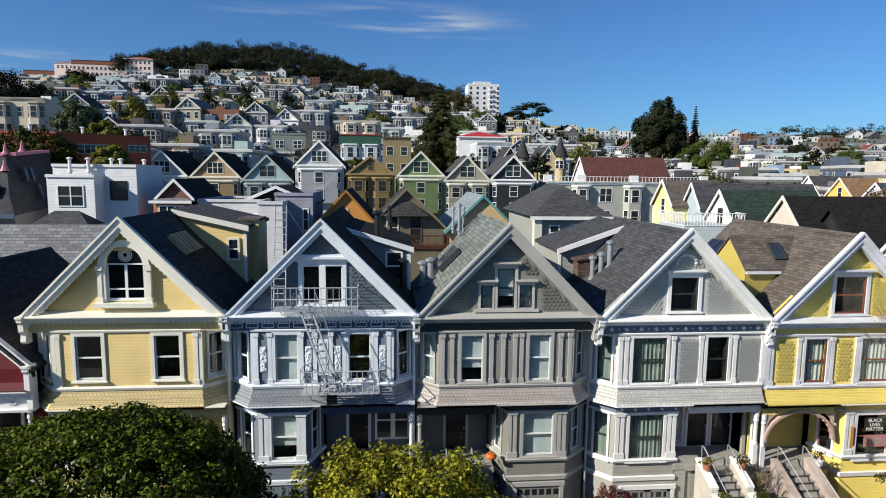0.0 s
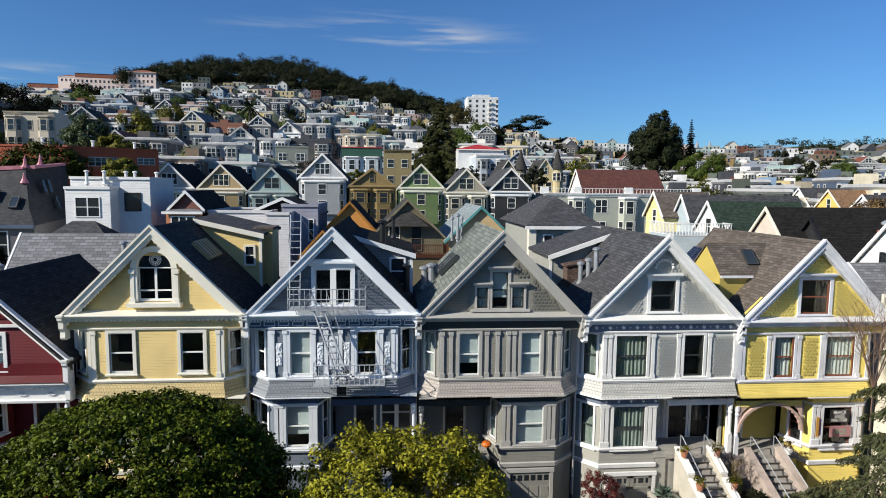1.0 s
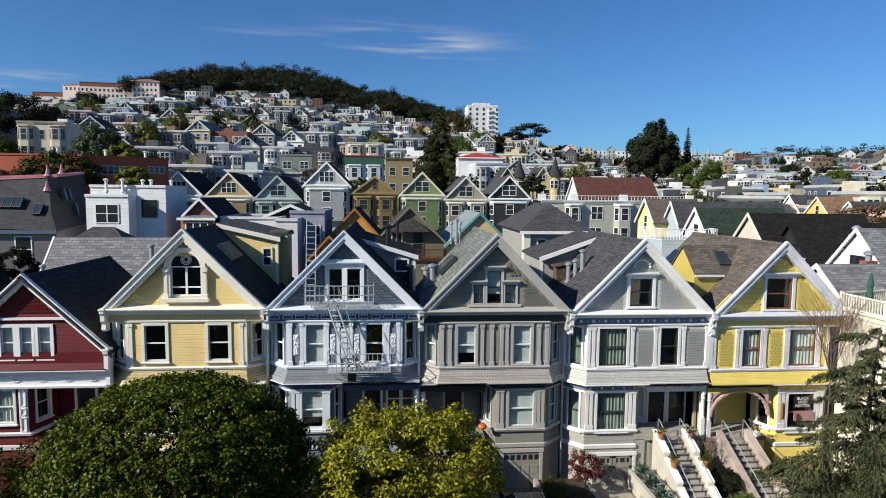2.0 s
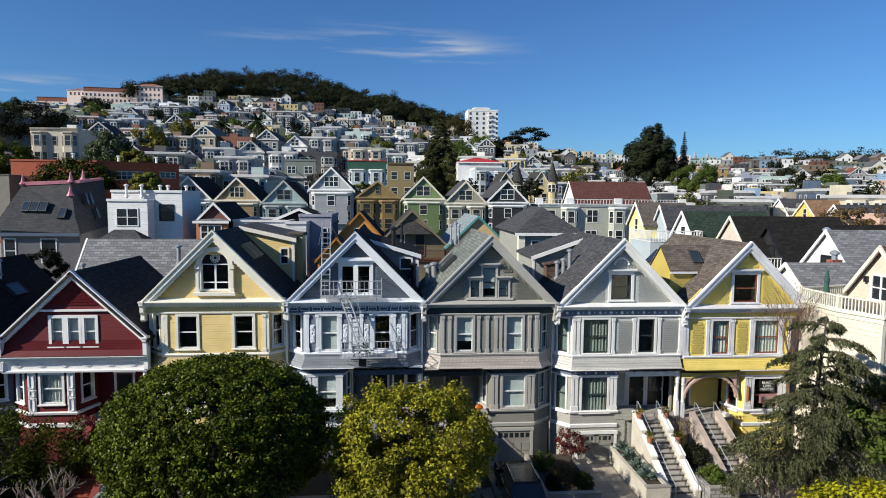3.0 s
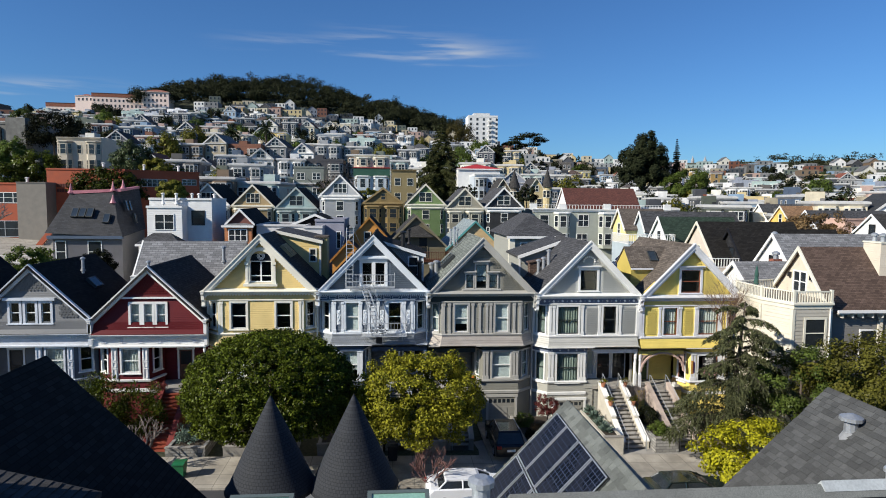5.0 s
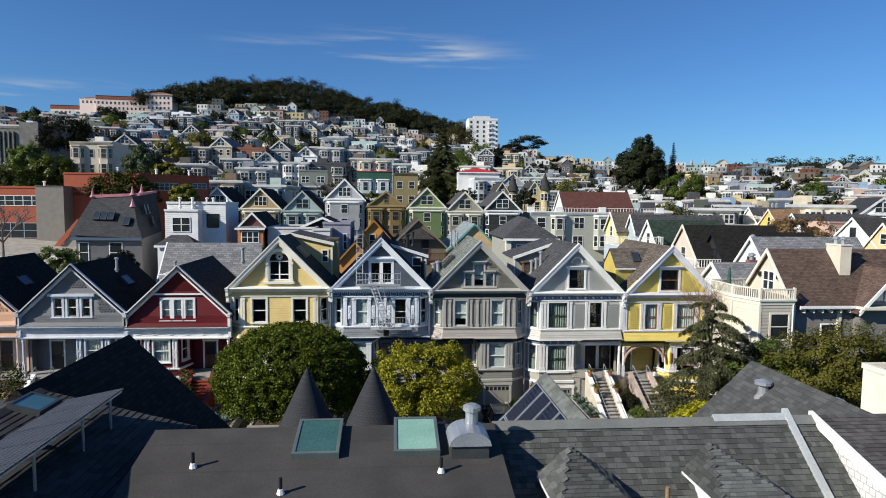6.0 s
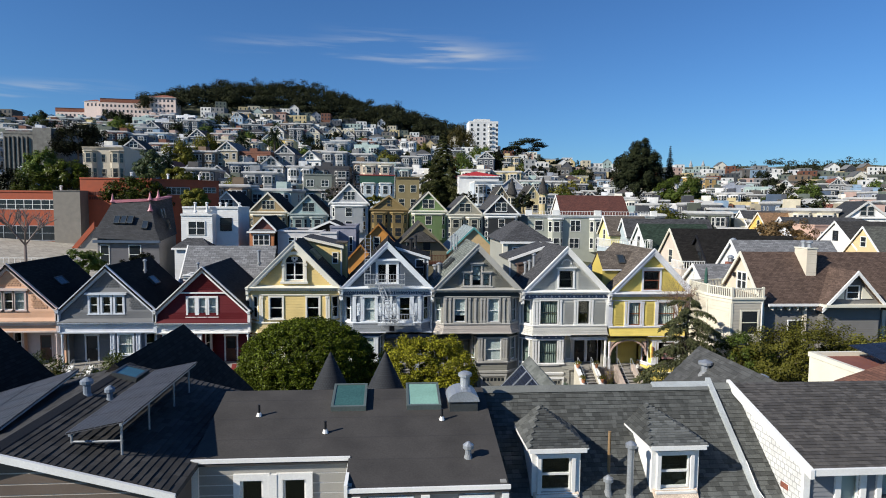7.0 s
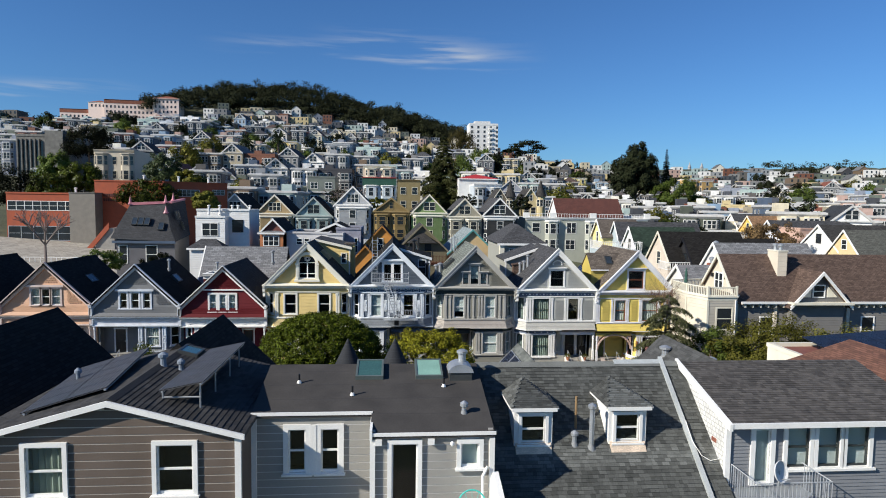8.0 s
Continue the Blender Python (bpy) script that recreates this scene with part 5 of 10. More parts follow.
# ---------------------------------------------------------------- plainer houses
def small_window(parent, x0, x1, z0, z1, y=0.0, M=None, trim=None, lights=1, t=0.1):
    trim = trim or WHITE
    zm = (z0 + z1) / 2
    xs = [x0 - t, x0]
    for i in range(1, lights):
        x = x0 + (x1 - x0) * i / lights
        xs += [x - 0.05, x + 0.05]
    xs += [x1, x1 + t]
    g = Geo(M).lattice(xs, [z0 - t, z0, zm - 0.03, zm + 0.03, z1, z1 + t], lambda i, j: i % 2 == 0 or j % 2 == 0, y - 0.07, y + 0.02)
    w = part("window", g, trim, parent)
    part("pane", Geo(M).box(x0, x1, y - 0.02, y + 0.01, z0, z1), FAR_GLASS, w)
    return w


def house(name, x, y, base, w, d, eave, apex, wall, roof, label, trim=None, rz=0.0, wins=(), over=0.3, kind="gable", group="", fascia=0.25, cat="house"):
    """Front at local y 0, facing -y; heights are absolute."""
    trim = trim or WHITE
    root = thing(name, x, y, 0, label, cat, group, rz)
    hw = w / 2
    if kind == "gable":
        part("wall", Geo().prism([(-hw, base), (hw, base), (hw, eave), (0, apex - 0.08), (-hw, eave)], 0, d), wall, root)
        s = (apex - eave) / hw
        for sg in (-1, 1):
            e = hw + over
            part("roof_slope", Geo().prism([(0, apex + 0.1), (sg * e, apex + 0.1 - s * e), (sg * e, apex - 0.06 - s * e), (0, apex - 0.06)][::sg], -over, d + over), roof, root)
            part("barge_board", Geo().prism([(0, apex + 0.14), (sg * e, apex + 0.14 - s * e), (sg * e, apex + 0.14 - fascia * 1.3 - s * e), (0, apex + 0.14 - fascia * 1.3)][::sg], -over - 0.06, -over + 0.06), trim, root)
    elif kind == "hip":
        part("wall", Geo().box(-hw, hw, 0, d, base, eave), wall, root)
        o, r = over, max(0.2, (d - w) / 2) if d > w else 0.0
        vs = [(-hw - o, -o, eave), (hw + o, -o, eave), (hw + o, d + o, eave), (-hw - o, d + o, eave)]
        if d >= w:
            vs += [(0, hw, apex), (0, d - hw, apex)]
            fs = [(0, 1, 4), (1, 2, 5, 4), (2, 3, 5), (3, 0, 4, 5), (0, 3, 2, 1)]
        else:
            vs += [(-hw + d / 2, d / 2, apex), (hw - d / 2, d / 2, apex)]
            fs = [(0, 1, 5, 4), (1, 2, 5), (2, 3, 4, 5), (3, 0, 4), (0, 3, 2, 1)]
        part("roof", Geo().add(vs, fs), roof, root)
        part("fascia", Geo().box(-hw - o, hw + o, -o - 0.03, -o + 0.05, eave - 0.25, eave), trim, root)
    else:
        part("wall", Geo().box(-hw, hw, 0, d, base, eave), wall, root)
        part("roof", Geo().box(-hw + 0.15, hw - 0.15, 0.15, d - 0.15, eave - 0.02, eave + 0.03), roof, root)
        g = Geo()
        for b in ((-hw - 0.05, hw + 0.05, -0.12, 0.2), (-hw - 0.05, hw + 0.05, d - 0.2, d + 0.05), (-hw - 0.05, -hw + 0.2, 0.2, d - 0.2), (hw - 0.2, hw + 0.05, 0.2, d - 0.2)):
            g.box(*b, eave, apex)
        part("parapet", g, trim if kind == "flat" else wall, root)
        if kind == "flat":
            cornice(root, [(-hw, 0), (hw, 0)], apex - 0.5, apex + 0.05, 0.4, trim)
    for q in wins:
        small_window(root, *q[:4], 0.0, None, q[5] if len(q) > 5 else trim, q[4] if len(q) > 4 else 1)
    return root


def bay(root, x0, x1, z0, z1, wall, trim, y=0.0, out=0.8, roof=None, rows=1):
    """A slanted bay with three windows a storey."""
    line = [(x0, y), (x0 + out * 0.8, y - out), (x1 - out * 0.8, y - out), (x1, y)]
    part("bay_wall", Geo().prism(line, z0, z1, "z"), wall, root)
    part("bay_cornice", Geo().band(line, [(0, z1 - 0.3), (0.12, z1 - 0.3), (0.25, z1 - 0.1), (0.25, z1 + 0.05), (0, z1 + 0.15)]), trim, root)
    h = (z1 - z0) / rows
    for k in range(rows):
        for a, b in zip(line, line[1:]):
            M, L = face(a, b)
            m = min(0.6, L * 0.33)
            small_window(root, L / 2 - m, L / 2 + m, z0 + h * k + h * 0.22, z0 + h * k + h * 0.82, 0, M, trim, 1, 0.09)


def vent_pipe(x, y, z, h, r, label="galvanised metal roof vent pipe with a rain cap", cap=True, material=None, name="roof_vent"):
    g = Geo().tube((0, 0, -0.3), (0, 0, h), r, 10)
    root = thing(name, x, y, z, label, "vent")
    part("pipe", g, material or METAL, root)
    part("flashing", Geo().lathe(0, 0, [(r * 1.8, -0.12), (r * 1.05, 0.08)], 12), material or mat("dull lead flashing", (0.22, 0.225, 0.23), 0.7), root)
    if cap:
        part("cap", Geo().lathe(0, 0, [(r * 1.1, h), (r * 1.7, h + 0.03), (r * 1.7, h + 0.12), (r * 0.4, h + 0.2)], 10), material or METAL, root)
    return root


def skylight(x, y, z, w, d, tilt, label, roll=0.0, material=None, pane=None):
    """A roof window in a dark frame; tilt raises its far edge."""
    root = thing("skylight", x, y, z, label, "skylight")
    root.matrix_basis = pose(x, y, z, tilt, roll, 0)
    g = Geo()
    for b in ((-w / 2, w / 2, -d / 2, -d / 2 + 0.07), (-w / 2, w / 2, d / 2 - 0.07, d / 2), (-w / 2, -w / 2 + 0.07, -d / 2 + 0.07, d / 2 - 0.07), (w / 2 - 0.07, w / 2, -d / 2 + 0.07, d / 2 - 0.07)):
        g.box(*b, -0.12, 0.13)
    part("frame", g, material or mat("bronze skylight frame", (0.06, 0.065, 0.065), 0.4, 0.3), root)
    part("pane", Geo().box(-w / 2 + 0.07, w / 2 - 0.07, -d / 2 + 0.07, d / 2 - 0.07, 0.08, 0.11), pane or mat("dark skylight glass", (0.03, 0.04, 0.05), 0.1, bump=0, var=0.1, spec=0.8), root)
    return root


def fence_rail(root, line, z0, z1, material, step=0.16, post=0.05, cap=0.12, name="baluster"):
    """Balusters between rails along a line of (x, y); one part each."""
    me = Geo().box(-0.03, 0.03, -0.03, 0.03, 0, z1 - z0 - 0.1).mesh(name, material)
    for a, b in zip(line, line[1:]):
        M, L = face(a, b)
        part("top_rail", Geo(M).box(-0.05, L + 0.05, -cap / 2, cap / 2, z1 - 0.08, z1), material, root)
        part("bottom_rail", Geo(M).box(0, L, -0.04, 0.04, z0, z0 + 0.06), material, root)
        n = int(L / step)
        for i in range(n + 1):
            ob = part(name, me, None, root)
            ob.matrix_basis = M @ Matrix.Translation((L * i / n, 0, z0 + 0.05))


for a, b in ((2.15, 2.75), (2.95, 3.5)):
    small_window(blue, a, b, 3.15, 4.75, 1.88, None, BLU_TR)


# ---- behind the row: dormers and rear wings
def shed_dormer(root, x0, x1, y0, y1, zl, zh, zb, wall, roof, trim, win):
    """A dormer on the right-hand slope, its flat roof falling to the right (local coordinates)."""
    part("dormer_wall", Geo().slices(x0, x1, zb, [(x0, zh), (x1, zl)], [], y1 - y0, y0), wall, root)
    part("dormer_roof", Geo().prism([(x0, zh), (x1 + 0.15, zl - 0.03), (x1 + 0.15, zl + 0.12), (x0, zh + 0.15)], y0 - 0.2, y1), roof, root)
    part("dormer_fascia", Geo().prism([(x0, zh - 0.12), (x1 + 0.18, zl - 0.17), (x1 + 0.18, zl + 0.09), (x0, zh + 0.12)], y0 - 0.26, y0 - 0.2), trim, root)
    part("dormer_corner_board", Geo().box(x1 - 0.12, x1 + 0.03, y0 - 0.04, y0 + 0.02, zb, zl - 0.1), trim, root)
    small_window(root, *win, y0, None, trim)


shed_dormer(yellow, 0.05, 3.42, 5.55, 10.6, 12.22, 12.98, 8.5, YEL, ROOF_GRY, YEL_TR, (2.62, 3.02, 10.72, 11.62))
shed_dormer(blue, 0.6, 3.7, 5.0, 11.0, 11.3, 12.25, 8.5, BLU_SK, ROOF_BLK, BLU_TR, (2.6, 3.25, 9.8, 11.1))
part("dormer_chimney", Geo().box(2.85, 3.8, 6.6, 8.2, 9.0, 12.45), YEL, yellow)
part("dormer_chimney_cap", Geo().box(2.78, 3.87, 6.5, 8.3, 12.45, 12.58), ROOF_BRN, yellow)
# gabled dormer on the left slope of the bright yellow house
y2i = yellow2.matrix_basis.inverted()
part("side_dormer_wall", Geo(y2i).prism([(27.15, 8.6), (29.95, 8.6), (29.95, 10.72), (28.55, 12.02), (27.15, 10.72)], 15.45, 18.6, "x"), YE2, yellow2)
for q in ((27.0, 10.62, 28.55, 12.06), (30.1, 10.62, 28.55, 12.06)):
    a, za, b, zb = q
    pts = [(a, za), (b, zb), (b, zb + 0.1), (a, za + 0.1)]
    part("side_dormer_roof", Geo(y2i).prism(pts if a < b else pts[::-1], 15.38, 19.0, "x"), ROOF_BRN, yellow2)
part("side_dormer_gutter", Geo(y2i).box(15.4, 17.1, 26.92, 27.02, 10.52, 10.64), LAV, yellow2)
skylight(17.35, 27.8, 11.44, 0.62, 1.0, 43, "small roof window with a dark metal frame on brown shingles")
panel = thing("solar_panel_array", 0, 0, 0, "dark blue solar panels on a brown shingle roof", "solar panel")
SOLAR_Y2 = mat("dark solar cells", (0.012, 0.014, 0.022), 0.2, pattern="panel", pitch=0.16, bump=0.1, spec=0.6)
for i in range(4):
    for j in range(2):
        m_ = Matrix.Translation((16.35 + j * 1.0, 30.6 + i * 1.08, 12.55 - (19.12 - 16.35 - j * 1.0) * 0.974 + 0.16)) @ Matrix.Rotation(radians(-44.2), 4, "Y")
        part("panel", Geo(m_).box(-0.6, 0.6, -0.5, 0.5, -0.03, 0.03), SOLAR_Y2, panel)
# shed dormer and rear wing on the left slope of the light grey house
WING = paint("pale grey-green wing siding", (0.30, 0.30, 0.265), pitch=0.3)
pai = pale.matrix_basis.inverted()
part("shed_dormer_wall", Geo(pai).prism([(7.9, 0.0), (11.52, 0.0), (11.52, 12.32), (7.9, 11.05)], 31.7, 36.2), WING, pale)
part("shed_dormer_roof", Geo(pai).prism([(7.7, 11.0), (11.6, 12.38), (11.6, 12.54), (7.7, 11.16)], 31.4, 36.4), ROOF_GRY, pale)
part("shed_dormer_fascia", Geo(pai).prism([(7.7, 10.9), (11.4, 12.2), (11.4, 12.46), (7.7, 11.16)], 31.3, 31.4), WHITE, pale)
part("shed_dormer_corner_board", Geo(pai).box(7.86, 8.0, 31.66, 31.72, 8.8, 10.95), WHITE, pale)
ht = thing("roof_hatch", 8.9, 30.4, 0, "small shingled roof hatch on a grey roof", "hatch")
part("box", Geo().box(-0.5, 0.1, -0.4, 0.4, 9.6, 10.75), ROOF_DBR, ht)
part("lid", Geo().prism([(-0.62, 10.7), (0.6, 10.95), (0.6, 11.02), (-0.62, 10.78)], -0.5, 0.5), ROOF_DBR, ht)
rr = house("hip_roofed_house", 12.2, 44, 2, 5.2, 10, 12.05, 14.3, WING, ROOF_GRY, "grey-green clapboard rear house with a hipped grey roof", kind="hip", over=0.5, wins=[(-1.5, -0.9, 10.4, 11.3), (0.1, 1.1, 10.5, 11.4)])
part("corner_pier", Geo().box(-2.75, -2.2, -0.3, 0.4, 2, 12.0), CREAM, rr)
# rear wing of the red house: pale slate roof with its ridge along the street
house("rear_wing", -23.6, 37.6, 0, 7.0, 8.2, 7.6, 11.75, RED, ROOF_LGT, "red rear wing under a pale grey slate roof", rz=-90.0)
house("roof_hatch", -21.4, 31.0, 6, 1.6, 2.6, 9.4, 9.6, RED, ROOF_LGT, "small red roof hatch house with pale trim", kind="flat")

# ---- right-hand neighbour: cream corner house with a roof deck, brown roof and chimney
BEI = paint("cream siding", (0.60, 0.53, 0.42), pitch=0.15)
BEI_D = paint("beige-grey siding", (0.17, 0.162, 0.15), pitch=0.15)
root = house("corner_house", 26.4, 23.46, 0, 6.2, 26, 8.87, 12.45, BEI, ROOF_DBR, "cream house with a long brown shingle roof and chimney", trim=CREAM, rz=-90.0, over=0.35)
# french doors and lamps in the gable
wd = small_window(root, -0.72, 0.55, 9.4, 10.75, 0.0, None, WHITE, 2)
for sx in (-1.15, 1.15):
    lamp_ = part("wall_lamp", Geo().box(sx - 0.1, sx + 0.1, -0.2, 0, 10.3, 10.65), BLACK, root)
# front dormer with decorated gable
dorm = house("gable_dormer", 33.3, 19.6, 5, 4.7, 4.0, 8.75, 11.25, BEI_D, ROOF_DBR, "grey dormer gable with white trim on a brown roof", over=0.5, wins=[(-0.5, 0.45, 9.15, 10.1, 1)], fascia=0.24)
part("gable_shelf", Geo().box(-2.75, 2.75, -0.8, 0.0, 8.52, 8.7), CREAM, dorm)
for sx in (-1, 1):
    part("gable_ornament", Geo().prism([(sx * 0.75, 9.1), (sx * 1.7, 9.1), (sx * 0.75, 10.1)][::sx], -0.06, 0.0), CREAM, dorm)
eaves = house("front_wing", 37.0, 20.3, 0, 21.0, 3.0, 8.45, 8.6, BEI_D, ROOF_DBR, "grey clapboard front with bracketed eaves and sash windows", kind="plain", wins=[(x, x + 1.1, 4.8, 7.2, 1) for x in (-8.5, -5.6, -2.2, 1.0, 4.2, 7.4)])
part("gutter", Geo().box(-10.6, 10.5, -0.62, -0.5, 8.5, 8.68), WHITE, eaves)
part("soffit", Geo().box(-10.5, 10.5, -0.5, -0.13, 8.4, 8.45), CREAM, eaves)
for i in range(30):
    part("bracket", Geo().box(-10.2 + i * 0.7, -10.1 + i * 0.7, -0.45, 0, 8.15, 8.4), CREAM, eaves)
for xx in (-7.2, -3.8, -0.4):
    part("pilaster", Geo().box(xx - 0.15, xx + 0.15, -0.12, 0, 0, 8.15), BEI, eaves)
ch = thing("chimney", 31.3, 22.6, 0, "cream clapboard chimney box with metal flue caps", "chimney")
part("shaft", Geo().box(-0.42, 0.45, -0.76, 0.8, 9.5, 12.9), BEI, ch)
part("coping", Geo().box(-0.47, 0.5, -0.81, 0.85, 12.9, 13.0), CREAM, ch)
for sy in (-0.4, 0.35):
    part("flue", Geo().lathe(0.0, sy, [(0.14, 13.0), (0.14, 13.35), (0.24, 13.38), (0.24, 13.5), (0.05, 13.6)], 10), METAL, ch)
tower = thing("deck_tower", 0, 0, 0, "cream clapboard bay tower carrying a railed roof deck", "house")
BEI_L = paint("cream wide siding", (0.62, 0.56, 0.45), pitch=0.3)
BEI_M = paint("beige wide siding", (0.40, 0.37, 0.31), pitch=0.3)
tl = [(22.6, 25.0), (22.6, 22.0), (23.35, 19.75), (25.9, 19.75), (26.45, 20.5)]
for a, b, m_ in zip(tl, tl[1:], (BEI_L, BEI_L, BEI_M, BEI_L)):
    part("wall", Geo(face(a, b)[0]).box(0, face(a, b)[1], 0, 0.2, -0.5, 9.1), m_, tower)
part("cornice", Geo().band(tl, [(0, 8.75), (0.06, 8.78), (0.08, 9.0), (0.18, 9.06), (0.18, 9.18), (0, 9.2)]), CREAM, tower)
for p_ in tl[1:4]:
    part("corner_board", Geo().box(p_[0] - 0.09, p_[0] + 0.09, p_[1] - 0.06, p_[1] + 0.12, -0.5, 8.75), CREAM, tower)
part("deck_floor", Geo().prism(tl + [(26.45, 26.1)], 9.1, 9.18, "z"), mat("weathered deck boards", (0.2, 0.16, 0.12), 0.8, pattern="board", pitch=0.14), tower)
fence_rail(tower, tl[:4] + [(26.3, 20.4)], 9.18, 9.95, CREAM, 0.17)
fence_rail(tower, [(26.4, 26.1), (22.6, 25.0)], 9.18, 9.95, CREAM, 0.17)
for p_ in (tl[0], tl[1], tl[2], tl[3]):
    part("post", Geo().box(p_[0] - 0.08, p_[0] + 0.08, p_[1] - 0.08, p_[1] + 0.08, 9.18, 10.02), CREAM, tower)
M, L = face(tl[2], tl[3])
small_window(tower, 0.85, 2.15, 6.3, 8.1, 0, M, CREAM, 1, 0.14)
part("downpipe", Geo().tube((25.8, 19.65, 8.8), (25.8, 19.65, 0), 0.05, 8), WHITE, tower)
um = thing("patio_umbrella", 23.6, 24.3, 9.18, "closed dark green patio umbrella on a deck", "umbrella")
part("pole", Geo().tube((0, 0, 0), (0, 0, 1.9), 0.025, 8), METAL, um)
part("canopy", Geo().lathe(0, 0, [(0.06, 0.5), (0.18, 0.6), (0.12, 1.1), (0.15, 1.25), (0.07, 1.8), (0.02, 1.92)], 8), mat("green canvas", (0.03, 0.09, 0.07), 0.8), um)
for bx, by, bz in ((30.9, 33.2, 10.75), (34.2, 38.5, 12.2)):
    c = thing("chimney", bx, by, 0, "red brick chimney with a metal cowl", "chimney")
    part("shaft", Geo().box(-0.38, 0.38, -0.35, 0.35, 7, bz), BRICK, c)
    part("cowl", Geo().lathe(0, 0, [(0.2, bz), (0.2, bz + 0.35), (0.32, bz + 0.4), (0.32, bz + 0.55), (0.1, bz + 0.7)], 10), METAL, c)

# ---- the backs of the next block
WHT_S = paint("white siding", (0.68, 0.675, 0.655), pitch=0.25)
box = house("flat_roofed_house", -29.1, 57.3, 4, 4.0, 6, 14.4, 14.65, WHT_S, CONCRETE, "white clapboard box house with roof vents", kind="plain", wins=[(-1.05, 1.0, 11.9, 13.6, 2)])
house("flat_roofed_house", -27.85, 59.2, 4, 7.3, 6.5, 15.35, 15.6, WHT_S, CONCRETE, "white clapboard rear block with a dark window", kind="plain", wins=[(1.35, 2.7, 12.4, 14.0, 1, BLACK)])
house("lean_to", -29.1, 55.2, 4, 4.4, 2.4, 10.3, 11.5, WHT_S, ROOF_GRY, "white lean-to with a grey shingle roof", kind="hip")
for q in ((-29.6, 58.4), (-28.2, 58.8), (-26.9, 60.5), (-26.1, 60.6), (-25.0, 63.2)):
    vent_pipe(q[0], q[1], 15.0, 1.0, 0.14, "white painted roof vent pipe", material=WHITE)
# dark slate house with pink ridges
PINK = mat("pink painted ridge metal", (0.45, 0.17, 0.2), 0.45)
SLT = mat("charcoal slate", (0.035, 0.036, 0.04), 0.8, pattern="shingle", pitch=0.2, bump=0.4)
man = thing("slate_roofed_house", -36.8, 57.0, 0, "grey house with steep charcoal slate roofs and pink ridges", "house")
part("wall", Geo().prism([(-5.0, 0.4), (2.8, 0.4), (2.0, 9.0), (-5.0, 9.0)], 4, 11.4, "z"), paint("mauve grey siding", (0.20, 0.19, 0.20)), man)
for q in ((-4.6, -3.6), (-1.0, 0.4)):
    small_window(man, q[0], q[1], 8.0, 10.4, 0.4)
part("fascia", Geo().box(-5.4, 3.0, -0.1, 0.35, 10.75, 11.1), BLU_FR, man)
part("roof", Geo().add([(-5.6, -0.1, 11.4), (3.1, -0.1, 11.0), (0.6, 3.5, 16.4), (-4.3, 3.5, 16.1), (2.1, 9.2, 11.5), (1.4, 9.2, 16.9), (-5.6, 9.2, 11.4), (-4.3, 9.2, 16.1), (2.0, 1.2, 12.7)],
     [(0, 1, 8, 2, 3), (1, 4, 5, 2, 8), (6, 0, 3, 7), (3, 2, 5, 7), (4, 6, 7, 5)]), SLT, man)
part("ridge_cap", Geo().prism([(-4.5, 15.95), (0.6, 16.25), (0.6, 16.6), (-4.5, 16.35)], 3.3, 3.7), PINK, man)
part("ridge_cap", Geo().prism([(3.5, 16.3), (9.2, 16.8), (9.2, 17.05), (3.5, 16.6)], 0.9, 1.5, "x"), PINK, man)
for px_, py_, pz_ in ((0.6, 3.5, 16.4), (1.0, 5.4, 16.7), (-4.3, 3.5, 16.1)):
    part("finial", Geo().lathe(px_, py_, [(0.4, pz_), (0.2, pz_ + 0.3), (0.08, pz_ + 0.9), (0.0, pz_ + 1.2)], 8), PINK, man)
part("finial", Geo().lathe(0.9, 2.7, [(0.4, 14.9), (0.2, 15.3), (0.05, 15.9)], 8), PINK, man)
for xx, yy, zz in ((-2.95, 1.55, 13.75), (-2.1, 1.55, 13.75), (-1.25, 1.55, 13.75), (0.75, 1.2, 13.1)):
    skylight(-36.8 + xx, 57.0 + yy, zz, 0.75, 1.25, 54, "roof window in a steep charcoal slate roof")
for yy, zz in ((4.4, 14.6), (5.4, 14.6), (6.0, 13.0)):
    skylight(-36.8 + 1.72 + (14.6 - zz) * 0.22, 57.0 + yy, zz, 1.3, 0.5, 0, "roof window in a steep charcoal slate roof", 76)
broad_tree(-40.5, 50, 1.5, 8.6, (2.3, 2.0, 1.7), 6000, 0.22, LEAF_GRN, 171, "bright green leafy tree beside slate roofs", clumps=60, trunk_r=0.12)
broad_tree(-32.6, 48, 1.5, 8.4, (1.9, 1.7, 1.6), 5000, 0.2, LEAF_DRK, 172, "dark evergreen bush behind black roofs", clumps=50, trunk_r=0.12)
# small brick-red timber house
BRK = paint("red-brown timber cladding", (0.40, 0.15, 0.055), pitch=0.18)
house("timber_house", -21.0, 58.6, 4, 3.2, 5, 12.35, 12.75, BRK, ROOF_LGT, "red-brown timber house with a pale skirt roof", kind="hip", wins=[(-1.05, 1.0, 10.5, 11.8, 3, WHITE)])
house("timber_house", -20.9, 59.4, 4, 3.0, 9, 12.7, 14.25, paint("dark maroon siding", (0.15, 0.05, 0.035)), ROOF_BLK, "dark maroon gable house with white barge boards")
LVN = paint("pale mauve siding", (0.55, 0.535, 0.53), pitch=0.16)
house("flat_roofed_house", -16.0, 60.0, 4, 6.2, 9, 12.2, 12.45, LVN, ASPHALT, "pale mauve clapboard rear block with white windows", kind="plain", wins=[(-1.6, -0.9, 10.6, 11.4), (-0.5, 0.1, 10.6, 11.4), (2.0, 2.9, 10.2, 11.0)])
